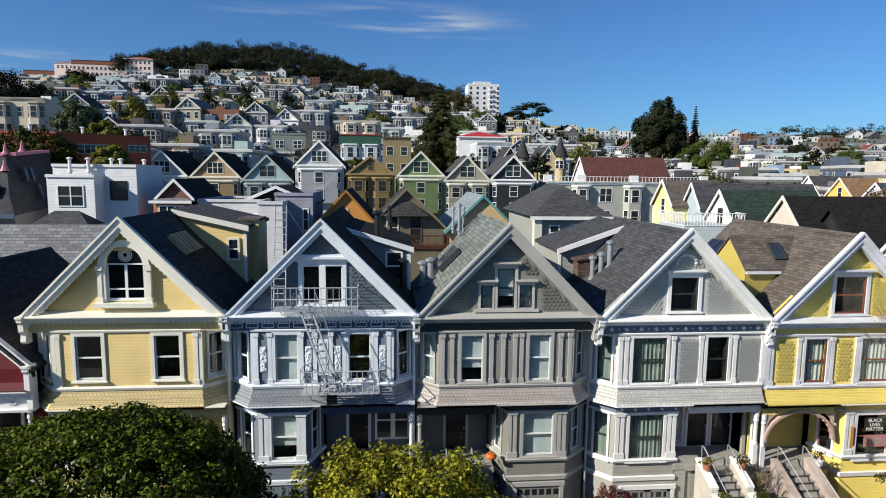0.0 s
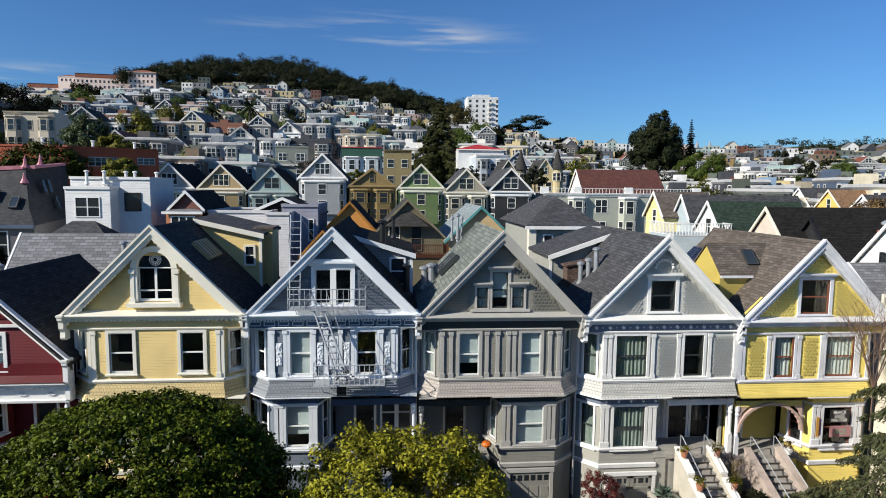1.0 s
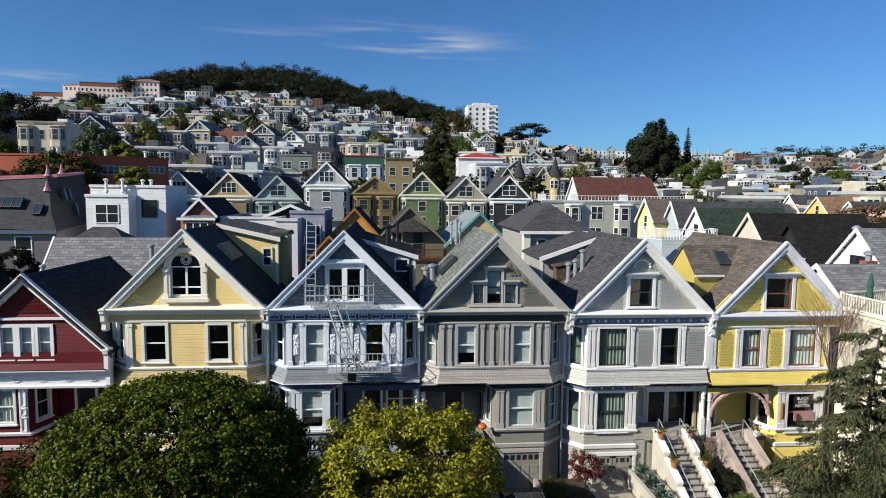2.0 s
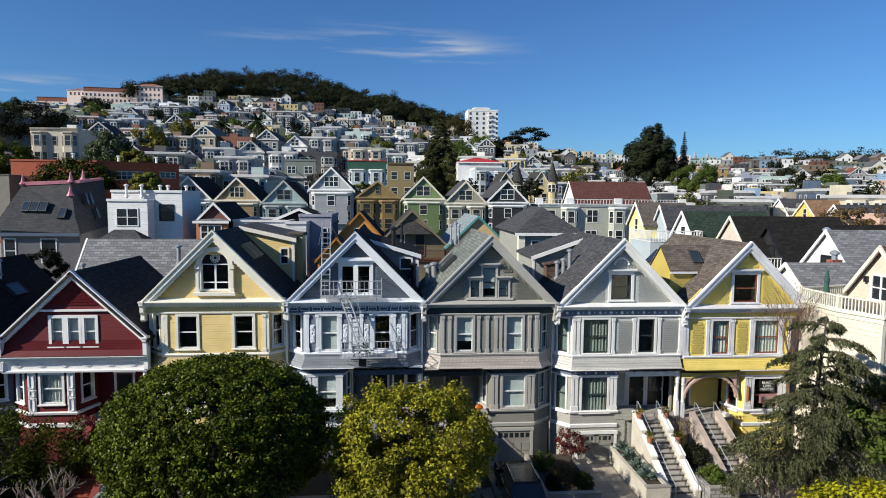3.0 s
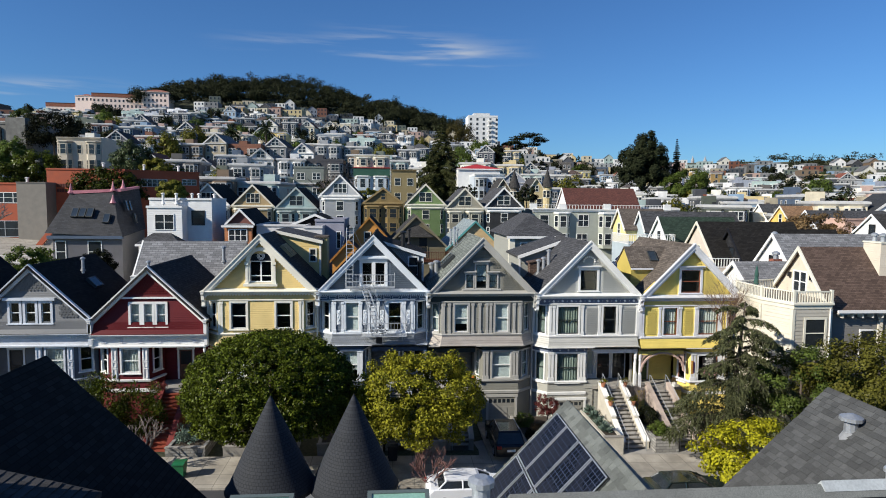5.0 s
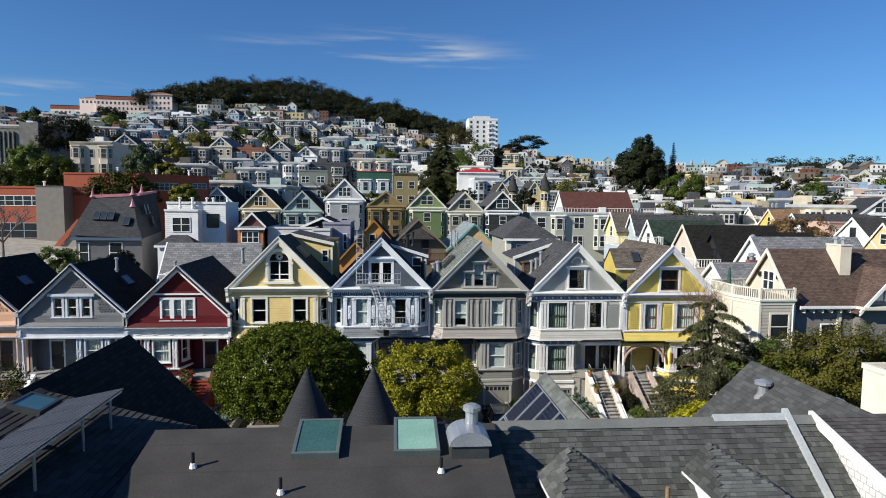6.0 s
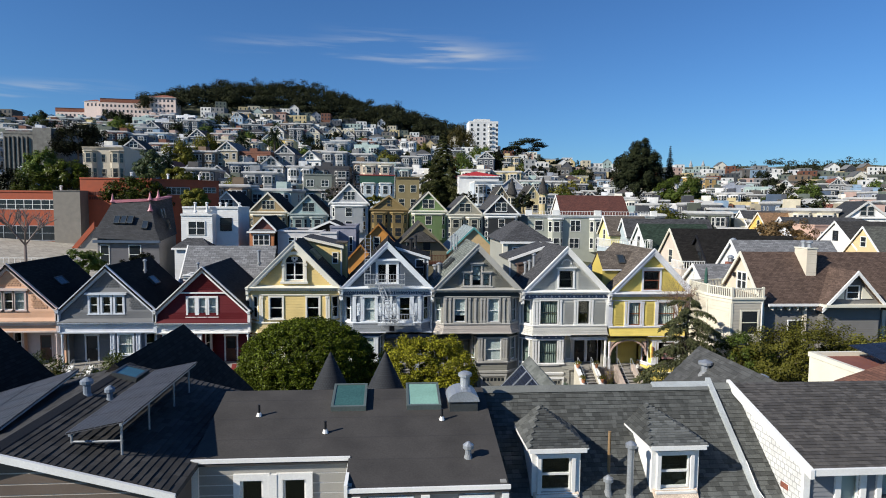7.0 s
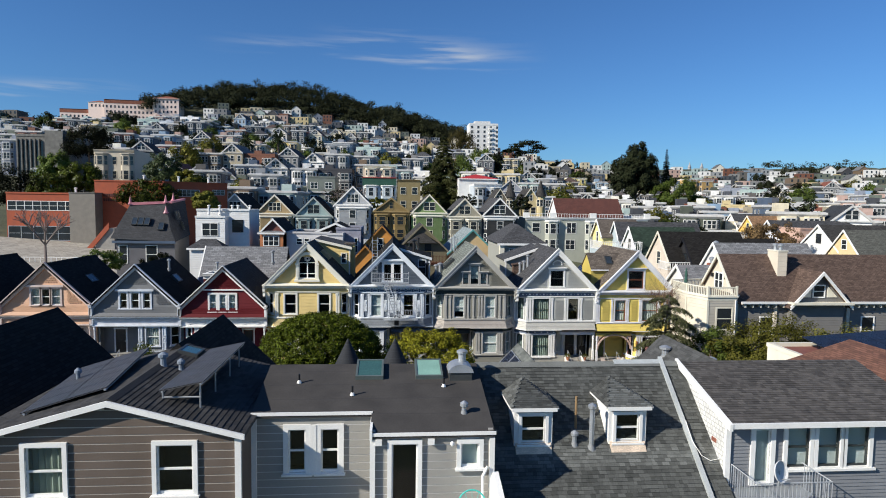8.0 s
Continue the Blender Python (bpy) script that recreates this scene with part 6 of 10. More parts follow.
house("flat_roofed_house", -11.9, 57.5, 4, 2.2, 9, 12.1, 12.4, LVN, ASPHALT, "pale mauve clapboard stair tower", kind="plain")
house("flat_roofed_house", -10.2, 60.5, 4, 3.6, 9, 12.8, 13.1, paint("slate mauve siding", (0.24, 0.24, 0.29)), ASPHALT, "slate mauve rear block with a narrow window", kind="plain", wins=[(0.9, 1.3, 9.5, 11.5)])
house("gabled_rear_house", -12.3, 63, 4, 7.2, 8, 12.0, 13.6, ROOF_BLK, ROOF_BLK, "low black gabled roof behind a parapet")
ORA = paint("orange clapboard", (0.50, 0.22, 0.045), pitch=0.16)
house("gabled_rear_house", -5.3, 62, 4, 5.6, 10, 10.2, 13.3, ORA, ROOF_BLK, "orange clapboard gable house with a small window", trim=ORA, wins=[(-0.6, 0.1, 9.7, 11.4, 1, CREAM)])
house("gabled_rear_house", -7.6, 57.5, 4, 4.0, 5, 8.4, 10.6, ORA, ROOF_GRY, "orange clapboard lean-to wing", trim=ORA)
OLV = paint("olive brown clapboard", (0.13, 0.11, 0.065), pitch=0.16)
r = house("gabled_rear_house", 0.7, 61.0, 4, 7.4, 10, 9.9, 13.6, OLV, ROOF_DK, "olive brown gable house with cream-framed doors and a deck", trim=paint("olive trim", (0.2, 0.17, 0.11), ""), wins=[(-1.9, -0.9, 8.6, 10.8, 1, CREAM), (0.4, 1.4, 8.4, 10.8, 1, OLV)])
part("hip_bay", Geo().add([(-2.2, -0.9, 10.9), (2.2, -0.9, 10.9), (2.5, 0.1, 10.9), (-2.5, 0.1, 10.9), (0, 0.1, 12.6)], [(0, 1, 4), (1, 2, 4), (3, 0, 4), (0, 3, 2, 1)]), ROOF_DK, r)
part("deck", Geo().box(-0.4, 4.0, -2.6, 0, 7.9, 8.1), DOOR_BRN, r)
fence_rail(r, [(-0.4, -0.1), (-0.4, -2.6), (4.0, -2.6), (4.0, -0.1)], 8.1, 9.2, DOOR_BRN, 0.22)
part("lower_wall", Geo().box(-3.2, 3.4, -2.4, 0, 4, 7.85), OLV, r)
TEAL = mat("teal trim paint", (0.10, 0.30, 0.29), 0.5)
house("gabled_rear_house", 8.2, 60, 4, 7.0, 12, 9.6, 12.95, paint("tan clapboard", (0.50, 0.36, 0.19), pitch=0.16), mat("pale blue-grey slates", (0.26, 0.30, 0.30), 0.6, pattern="shingle", pitch=0.2), "tan clapboard gable house with teal barge boards", trim=TEAL)
# right: houses that front the cross street, ridges along the view's breadth
PBL = paint("pale blue clapboard", (0.40, 0.46, 0.48), pitch=0.16)
PYE = paint("pale primrose clapboard", (0.72, 0.62, 0.28), pitch=0.16)
CRM = paint("cream clapboard", (0.58, 0.50, 0.41), pitch=0.16)


def cross_house(x, y, w, L, eave, apex, wall, roof, label, wins=(), trim=None, base=3):
    return house("gabled_house", x, y, base, w, L, eave, apex, wall, roof, label, trim=trim, rz=-90.0, wins=wins, group="houses of the cross street")


cross_house(29.4, 66, 4.8, 6, 12.1, 14.6, PYE, ROOF_BRN, "primrose clapboard gable house with brown roof", [(-0.4, 0.4, 11.0, 12.6)])
cross_house(31.0, 62.5, 3.6, 13, 12.0, 14.3, PBL, ROOF_GRY, "pale blue clapboard gable house with grey roof")
cross_house(31.6, 58, 6.5, 9.5, 10.2, 13.7, WHT_S, ROOF_OLV, "white gable house with a dark green roof", [(-0.5, 0.5, 10.4, 12.0)])
dk = thing("roof_deck", 0, 0, 0, "white railed roof deck on pale blue walls", "deck")
part("deck_block", Geo().box(26.2, 32.0, 54.5, 60, 3, 10.5), PBL, dk)
fence_rail(dk, [(26.2, 60), (26.2, 54.5), (32.0, 54.5), (32.0, 60)], 10.5, 11.7, WHITE, 0.3)
cross_house(32.0, 48.8, 8.6, 10.9, 8.9, 13.4, CRM, ROOF_BLK, "cream gable house with a long black roof", [(-0.5, 0.5, 9.2, 10.8)], CREAM)
cross_house(34.1, 46.0, 7.2, 11.8, 8.6, 12.7, mat("black cedar shingles", (0.02, 0.02, 0.022), 0.8, pattern="shingle", pitch=0.14), ROOF_BLK, "black shingled gable house with paired windows", [(-0.9, 0.9, 8.8, 10.8, 2)], BLACK)
part("deck_rail_block", Geo().box(30.6, 33.4, 43.0, 45.6, 3, 8.9), CRM, dk)
fence_rail(dk, [(30.6, 45.6), (30.6, 43.0), (33.4, 43.0)], 8.9, 9.9, WHITE, 0.3)
cross_house(33.4, 37.2, 7.0, 10.9, 9.0, 12.65, WHT_S, ROOF_LGT, "white gable house with a pale grey roof", [(-0.6, 0.6, 9.0, 10.6, 2, BLACK)])
cross_house(26.7, 32.2, 4.6, 8, 8.7, 10.55, WHT_S, ROOF_LGT, "small white gable house with a pale grey roof")
cross_house(67.1, 65.7, 9.6, 20, 10.2, 14.1, WHT_S, ROOF_DK, "white gable house with a dark roof", [(-0.5, 0.5, 11.2, 12.6, 1, BLACK)])
cross_house(66.8, 59.5, 7.0, 16, 9.8, 13.5, paint("apricot clapboard", (0.66, 0.49, 0.27)), mat("mottled olive-grey shingles", (0.10, 0.10, 0.085), 0.85, pattern="shingle", pitch=0.2), "apricot gable house with a mottled roof", [(-0.5, 0.5, 10.6, 12.0)])
cross_house(70.9, 92.4, 9, 17, 10.8, 15.1, paint("amber clapboard", (0.72, 0.46, 0.12)), mat("tan shingles", (0.26, 0.15, 0.08), 0.8, pattern="shingle", pitch=0.16), "amber gable house with a tan roof", [(-0.4, 0.4, 12.0, 13.6)], CREAM)
cross_house(73.9, 104, 9, 9, 11.0, 15.4, WHT_S, ROOF_GRY, "white gable house with a grey roof", [(-0.4, 0.4, 12.0, 13.6)])
cross_house(70.0, 84, 8, 18, 10.8, 14.4, LAV, ROOF_GRY, "lilac-white gable house with a grey roof")
house("flat_roofed_house", 75.5, 76, 3, 9.0, 9, 13.0, 13.3, paint("salmon stucco", (0.55, 0.36, 0.28), ""), CONCRETE, "salmon stucco flat-roofed house with a chimney", kind="plain", wins=[(-3.2, -2.0, 10.2, 12.0), (-0.6, 0.6, 10.2, 12.0), (2.0, 3.2, 10.2, 12.0)])
house("flat_roofed_house", 46.0, 78, 4, 16, 10, 11.0, 11.4, WHT_S, CONCRETE, "low white flat-roofed block with vents", kind="plain")
house("flat_roofed_house", 70.0, 90, 4, 22, 10, 11.5, 11.9, paint("pale stucco", (0.55, 0.53, 0.48), ""), CONCRETE, "pale stucco flat-roofed block", kind="plain", wins=[(-8 + i * 3, -7 + i * 3, 8.5, 10.2) for i in range(6)])

# ---- across the second street: gabled fronts that face us
front_paints = [
    (-36.4, 18.3, "pale grey", (0.38, 0.38, 0.36), ROOF_BLK, WHITE), (-28.3, 18.2, "tan shingle", (0.36, 0.26, 0.13), ROOF_BLK, CREAM),
    (-20.3, 17.8, "pale aqua", (0.30, 0.40, 0.39), ROOF_BLK, mat("grey-green trim", (0.36, 0.40, 0.38), 0.5)), (-12.1, 20.2, "pale silver", (0.42, 0.43, 0.44), ROOF_DK, WHITE),
    (-4.0, 17.9, "ochre brown", (0.22, 0.155, 0.06), ROOF_DK, mat("ochre trim", (0.28, 0.2, 0.09), 0.5)), (4.1, 18.7, "apple green", (0.16, 0.235, 0.09), ROOF_DK, CREAM),
    (11.7, 18.0, "taupe", (0.30, 0.28, 0.22), ROOF_GRY, CREAM), (19.3, 18.2, "black", (0.03, 0.032, 0.036), ROOF_GRY, WHITE)]
for i, (fx, ap, nm, c, rf, tr) in enumerate(front_paints):
    wl_ = paint(nm + " front paint", c, pitch=0.16)
    ev = ap - (3.9 if nm != "ochre brown" else 2.9)
    r = house("gabled_house", fx, 100, 5, 7.7, 13, ev, ap, wl_, rf, f"{nm} gabled wooden house with pale trim", trim=tr, group="gabled fronts across the second street", fascia=0.32,
              wins=[(-1.15, 1.15, ev + 0.6, ev + 2.25, 3 if i in (0, 1, 3) else 2)] if nm != "ochre brown" else [(-0.35, 0.35, ev + 0.7, ev + 1.8)])
    part("entablature", Geo().band([(-3.85, 0), (3.85, 0)], [(0, ev - 0.5), (0.15, ev - 0.45), (0.4, ev - 0.15), (0.4, ev + 0.05), (0, ev + 0.12)]), tr, r)
    if i % 2:
        bay(r, -3.4, 3.4, ev - 6.0, ev - 0.6, wl_, tr, 0, 0.8, rows=2)
    else:
        bay(r, -3.5, -0.3, ev - 6.0, ev - 0.6, wl_, tr, 0, 0.7, rows=2)
        bay(r, 0.3, 3.5, ev - 6.0, ev - 0.6, wl_, tr, 0, 0.7, rows=2)
# pale green flat-roofed building with a balustrade
PGR = paint("pale sage stucco", (0.40, 0.41, 0.34), "", bump=0.1)
r = house("apartment_building", 39.0, 101, 4, 27.6, 14, 14.0, 14.1, PGR, CONCRETE, "pale sage apartment building with a roof balustrade", kind="flat", wins=[(-12.2, -10.6, 11.0, 12.9), (-4.5, -2.5, 10.8, 13.0, 2), (-4.7, -2.7, 7.2, 9.2, 2), (-12.2, -10.6, 7.2, 9.0)], cat="building")
bay(r, -9.4, -6.2, 6.4, 13.4, PGR, WHITE, 0, 0.9, rows=2)
bay(r, -0.4, 3.0, 6.4, 13.4, PGR, WHITE, 0, 0.9, rows=2)
fence_rail(r, [(-13.7, 0), (13.7, 0)], 14.1, 15.0, WHITE, 0.6)
for px_ in (-13.6, -7.8, 1.3, 13.6):
    part("pier", Geo().box(px_ - 0.7, px_ + 0.7, -0.2, 0.3, 14.0, 15.2), WHITE, r)
house("attic_house", 33.5, 109, 12, 8, 15, 14.5, 18.4, WHT_S, mat("oxblood shingles", (0.11, 0.04, 0.03), 0.85, pattern="shingle", pitch=0.16), "white gable attic with an oxblood shingle roof", rz=-90.0)
# school with terracotta walls
TER = mat("terracotta render", (0.36, 0.085, 0.04), 0.8, bump=0.1, dirt=0.12)
sc = house("school_building", -54.2, 92, 5, 12.8, 16, 20.2, 20.45, TER, CONCRETE, "terracotta rendered school building with a plain blank wall", kind="plain", cat="building")
house("school_building", -42.8, 95.75, 5, 12.5, 10, 20.15, 20.4, TER, CONCRETE, "dark red school wing with a high strip window", kind="plain", cat="building", rz=36.9, wins=[(-3.6, 0.5, 17.6, 18.8, 5, METAL), (3.2, 5.6, 18.0, 18.9, 3, METAL)])
for xx, yy in ((-52.0, 93.5), (-47.0, 98.0), (-42.0, 101.0), (-66.0, 96.0)):
    vent_pipe(xx, yy, 20.3 if xx > -60 else 17.7, 1.1, 0.2, "white painted roof vent pipe", material=WHITE)
house("school_building", -68.0, 90, 5, 15.0, 14, 17.6, 17.9, TER, CONCRETE, "low terracotta school wing with a strip window", kind="plain", cat="building", wins=[(-7.2, 6.0, 14.6, 16.2, 9, WHITE), (-7.2, 6.0, 9.0, 11.5, 6, METAL)])
house("school_building", -61.5, 89, 5, 4.6, 6, 17.9, 18.0, mat("grey-brown concrete", (0.22, 0.20, 0.17), 0.85, bump=0.2), CONCRETE, "grey-brown concrete stair tower of a school", kind="plain", cat="building")
sign = Geo()
for k, (wd, zz) in enumerate(((4.3, 17.3), (2.6, 16.4))):
    for i in range(int(wd / 0.42)):
        sign.box(-59.0 + i * 0.42, -59.0 + i * 0.42 + 0.3, 91.9, 92.0, zz, zz + 0.55)
solid("wall_lettering", sign, mat("dark bronze letters", (0.10, 0.03, 0.02), 0.5), "raised dark lettering on a terracotta wall", "sign", kind="stuff")
g = Geo()
for i in range(6):
    for j in range(6):
        q = [(-80 + (i + a) * 6, 62 + (j + b) * 4.6) for a, b in ((0, 0), (1, 0), (1, 1), (0, 1))]
        g.add([(x, y, land(x, y) + 0.12) for x, y in q], [(0, 1, 2, 3)])
solid("forecourt", g, PAVE, "pale paved school forecourt", "paving", kind="structure")
st_ = thing("school_steps", -56.5, 86.5, 0, "terracotta school steps with a sloping wall", "stairs")
for i in range(12):
    part("step", Geo().box(-2.2 + i * 0.32, 2.4, -1.5, 5, 6.5 + i * 0.42, 6.92 + i * 0.42), CONCRETE, st_)
part("stair_wall", Geo().prism([(-2.6, 6.4), (1.6, 11.4), (1.6, 12.6), (-2.6, 7.6)], -1.8, -1.55), TER, st_)
bl = thing("balustrade", 0, 0, 0, "white stone balustrade round a forecourt", "balustrade")
fence_rail(bl, [(-66, 70), (-50, 70)], 6.6, 7.6, WHITE, 0.8)

# ---------------------------------------------------------------- the hillside town
PAL = [(0.78, 0.77, 0.74), (0.22, 0.22, 0.22), (0.62, 0.55, 0.40), (0.08, 0.085, 0.10), (0.20, 0.14, 0.09), (0.82, 0.81, 0.78), (0.05, 0.053, 0.06), (0.24, 0.34, 0.45), (0.36, 0.31, 0.22), (0.12, 0.11, 0.10),
       (0.72, 0.69, 0.60), (0.08, 0.11, 0.16), (0.56, 0.45, 0.24), (0.46, 0.32, 0.27), (0.06, 0.06, 0.065), (0.38, 0.47, 0.44), (0.80, 0.79, 0.77), (0.18, 0.07, 0.04), (0.30, 0.31, 0.32), (0.07, 0.08, 0.06), (0.70, 0.70, 0.71), (0.13, 0.15, 0.12), (0.26, 0.28, 0.33), (0.76, 0.74, 0.70)]
HILL_WALL = mat("hillside house paint", (1, 1, 1), 0.65, pattern="lap", pitch=0.2, palette=PAL, bump=0.3, var=0.06)
HILL_ROOF = mat("hillside roofing", (1, 1, 1), 0.85, palette=[(0.05, 0.05, 0.055), (0.08, 0.08, 0.08), (0.13, 0.12, 0.11), (0.09, 0.06, 0.05), (0.19, 0.18, 0.17), (0.10, 0.085, 0.08), (0.035, 0.037, 0.04), (0.07, 0.072, 0.075), (0.30, 0.30, 0.29), (0.02, 0.022, 0.025), (0.22, 0.07, 0.04)], pattern="shingle", pitch=0.25)
HILL_TRIM = mat("hillside trim paint", (0.52, 0.51, 0.485), 0.6)


def proto(kind, w, d, h, seed, split=True):
    """A prototype hillside house, base at 0, front towards -y."""
    rng = random.Random(seed)
    root = thing("hill_house", 0, -500, -200, {"flat": "flat-roofed wooden townhouse with bay windows and cornice", "gable": "gabled wooden townhouse with sash windows", "block": "plain stucco apartment block with a parapet", "hip": "hip-roofed wooden house with sash windows"}[kind], "house", "hillside houses")
    hw = w / 2
    wall, roof, trim, panes = Geo(), Geo(), Geo(), Geo()
    win = Geo().box(-0.5, 0.5, -0.03, 0.02, 0, 1.7).mesh("window", FAR_GLASS)
    left = [9]

    def put(x, z, M=Matrix(), k=1.0):
        """A sash window with a pale casing and meeting rail in the wall that M names."""
        trim.M = panes.M = M
        a, b, t = x - 0.5 * k, x + 0.5 * k, z + 1.7
        for q in ((a - 0.14, a, z - 0.1, t + 0.15), (b, b + 0.14, z - 0.1, t + 0.15), (a, b, t, t + 0.18), (a - 0.2, b + 0.2, z - 0.16, z), (a, b, z + 0.82, z + 0.9)):
            trim.box(q[0], q[1], -0.08, 0, q[2], q[3])
        if split and left[0] > 0 and k == 1.0:
            left[0] -= 1
            part("window", win, None, root).matrix_basis = M @ Matrix.Translation((x, 0, z))
        else:
            panes.box(a, b, -0.03, 0.02, z, t)

    ap = h + w * 0.42
    if kind == "gable":
        wall.prism([(-hw, -8), (hw, -8), (hw, h), (0, ap), (-hw, h)], 0, d)
        for sg in (-1, 1):
            e, s = hw + 0.3, w * 0.42 / hw
            roof.prism([(0, ap + 0.2), (sg * e, ap + 0.2 - s * e), (sg * e, ap + 0.05 - s * e), (0, ap + 0.05)][::sg], -0.3, d)
            trim.prism([(0, ap + 0.25), (sg * e, ap + 0.25 - s * e), (sg * e, ap - 0.22 - s * e), (0, ap - 0.22)][::sg], -0.42, -0.25)
        trim.box(-hw - 0.15, hw + 0.15, -0.3, 0, h - 0.25, h)
        put(-0.62, h + 0.35)
        put(0.62, h + 0.35)
    elif kind == "hip":
        wall.box(-hw, hw, 0, d, -8, h)
        roof.add([(-hw - 0.3, -0.3, h), (hw + 0.3, -0.3, h), (hw + 0.3, d, h), (-hw - 0.3, d, h), (-0.5, d * 0.4, h + 2.6), (0.5, d * 0.6, h + 2.6)], [(0, 1, 4), (1, 2, 5, 4), (2, 3, 5), (3, 0, 4, 5)])
        trim.box(-hw - 0.3, hw + 0.3, -0.34, -0.24, h - 0.3, h)
    else:
        wall.box(-hw, hw, 0, d, -8, h)
        roof.box(-hw + 0.2, hw - 0.2, 0.2, d, h, h + 0.06)
        line = [(-hw, d), (-hw, 0), (hw, 0), (hw, d)]
        if kind == "flat":
            trim.band(line, [(-0.15, h - 0.1), (0.05, h - 0.6), (0.45, h - 0.15), (0.45, h + 0.25), (-0.15, h + 0.4)])
        else:
            wall.band(line, [(-0.2, h), (0.05, h), (0.05, h + 0.7), (-0.2, h + 0.7)])
        for k in range(3):
            x, y = rng.uniform(-hw + 1, hw - 1), rng.uniform(1.5, d - 1.5)
            roof.box(x - 0.4, x + 0.4, y - 0.3, y + 0.3, h, h + rng.uniform(0.5, 1.4))
        x = rng.uniform(-hw + 1.6, hw - 1.6)
        wall.box(x - 1.3, x + 1.3, d * 0.5, d * 0.8, h, h + 2.2)
    bays = {"flat": (-0.25, 0.25), "gable": (-0.24,) if seed % 2 else (), "hip": (0.22,)}.get(kind, ())
    if seed == 4:
        bays = (-0.3, 0.3)
    for f in bays:
        bx, e = f * w, w * 0.2
        ln = [(bx - e, 0), (bx - e * 0.6, -0.9), (bx + e * 0.6, -0.9), (bx + e, 0)]
        wall.prism(ln, h - 9.4, h - 0.55, "z")
        trim.M = Matrix()
        for zz in (h - 3.35, h - 6.45):
            trim.band(ln, [(0, zz), (0.1, zz), (0.1, zz + 0.22), (0, zz + 0.25)])
        for rw in range(3):
            z = h - 2.75 - 3.1 * rw
            for a, b in zip(ln, ln[1:]):
                M, L = face(a, b)
                if L > 1.6:
                    put(L * 0.28, z, M, min(1.0, L * 0.4))
                    put(L * 0.72, z, M, min(1.0, L * 0.4))
                else:
                    put(L / 2, z, M, min(1.0, L * 0.62))
    n = max(2, int(w / 2.3))
    for rw in range(3):
        z = h - 2.75 - 3.1 * rw
        for i in range(n):
            x = -hw + w * (i + 0.5) / n
            if not any(abs(x - f * w) < w * 0.2 + 0.55 for f in bays):
                put(x, z)
        for a, b in (((hw, 0), (hw, d)), ((-hw, d), (-hw, 0))):
            M, L = face(a, b)
            for x in (L * 0.25, L * 0.55, L * 0.8):
                if rng.random() < 0.7:
                    put(x, z, M, 0.9)
    part("wall", wall, HILL_WALL, root)
    part("roof", roof, HILL_ROOF, root)
    part("window_trim", trim, HILL_TRIM, root)["kind"] = "stuff"
    if panes.f:
        part("glazing", panes, FAR_GLASS, root)["kind"] = "stuff"
    return root


KINDS = [("flat", 7.6, 12, 9.5), ("flat", 8.4, 12, 11), ("gable", 7.6, 13, 8.0), ("gable", 8.6, 12, 7.0), ("block", 11, 12, 10), ("flat", 10, 13, 8.5), ("hip", 9, 10, 8.0), ("block", 8, 11, 8), ("gable", 7.0, 12, 9.5), ("block", 15, 13, 11.5)]
PROTOS = [proto(*k, i, True) for i, k in enumerate(KINDS)]
PROTOS_FAR = [proto(*k, i, False) for i, k in enumerate(KINDS)]
WIDTHS = [7.6, 8.4, 7.6, 8.6, 11, 10, 9, 8, 7.0, 15]
TREE_PROTOS = []
for k, (lm, sz) in enumerate(((LEAF_GRN, 0.55), (LEAF_DRK, 0.6), (LEAF_OLV, 0.55), (LEAF_DRK, 0.6))):
    tr = broad_tree(0, -520, -200, -200 + 5.5, (3.6, 3.4, 3.4), 2600, sz, lm, 70 + k, "bushy green garden tree among hillside houses", "garden_tree", "hillside trees", 26, 0.34, 0.16)
    TREE_PROTOS.append(tr)


def at(u, d):
    """Place at bearing u (tangent, to the right of the line of view) and distance d."""
    y = d / math.sqrt(1 + (u + 0.089) ** 2)
    return (u + 0.089) * y, y


rng = random.Random(11)
spots, far_spots, trees = [], [], []
KEEP = [(-0.82, -0.60, 120, 152), (-0.70, -0.30, 80, 112), (-0.47, 0.42, 80, 118), (-0.055, 0.03, 115, 172), (-0.36, 0.22, 115, 157), (0.075, 0.115, 350, 440), (-0.72, -0.42, 385, 545)]
d = 122.0
row = 0
while d < 540:
    u = -0.82 + rng.uniform(0, 0.03)
    tilt = rng.uniform(-4, 4)
    while u < 0.95:
        k = rng.choices(range(10), (9, 8, 1.6, 1.2, 2.5, 7, 1.6, 3, 1.8, 0 if d < 230 else 1.0))[0]
        w = WIDTHS[k]
        du = (w + rng.choice((0.2, 0.3, 0.5, 2.5))) / d
        if not any(a < u < b and p < d < q for a, b, p, q in KEEP):
            x, y = at(u + du / 2, d + rng.uniform(-3.5, 3.5))
            if rng.random() < 0.24:
                trees.append((x, y))
            else:
                (spots if len(spots) < 290 else far_spots).append((x, y, k, math.degrees(-math.atan(u)) * 0.35 - 9 + tilt + rng.uniform(-5, 5)))
        u += du
    for _ in range(int(13 + d / 20)):
        if rng.random() < 0.8:
            x, y = at(rng.uniform(-0.8, 0.8), d + rng.uniform(9, 13))
            if not any(a < x / y - 0.089 < b and p < math.hypot(x, y) < q for a, b, p, q in KEEP):
                trees.append((x, y))
    d += 15 + d * 0.055
    row += 1
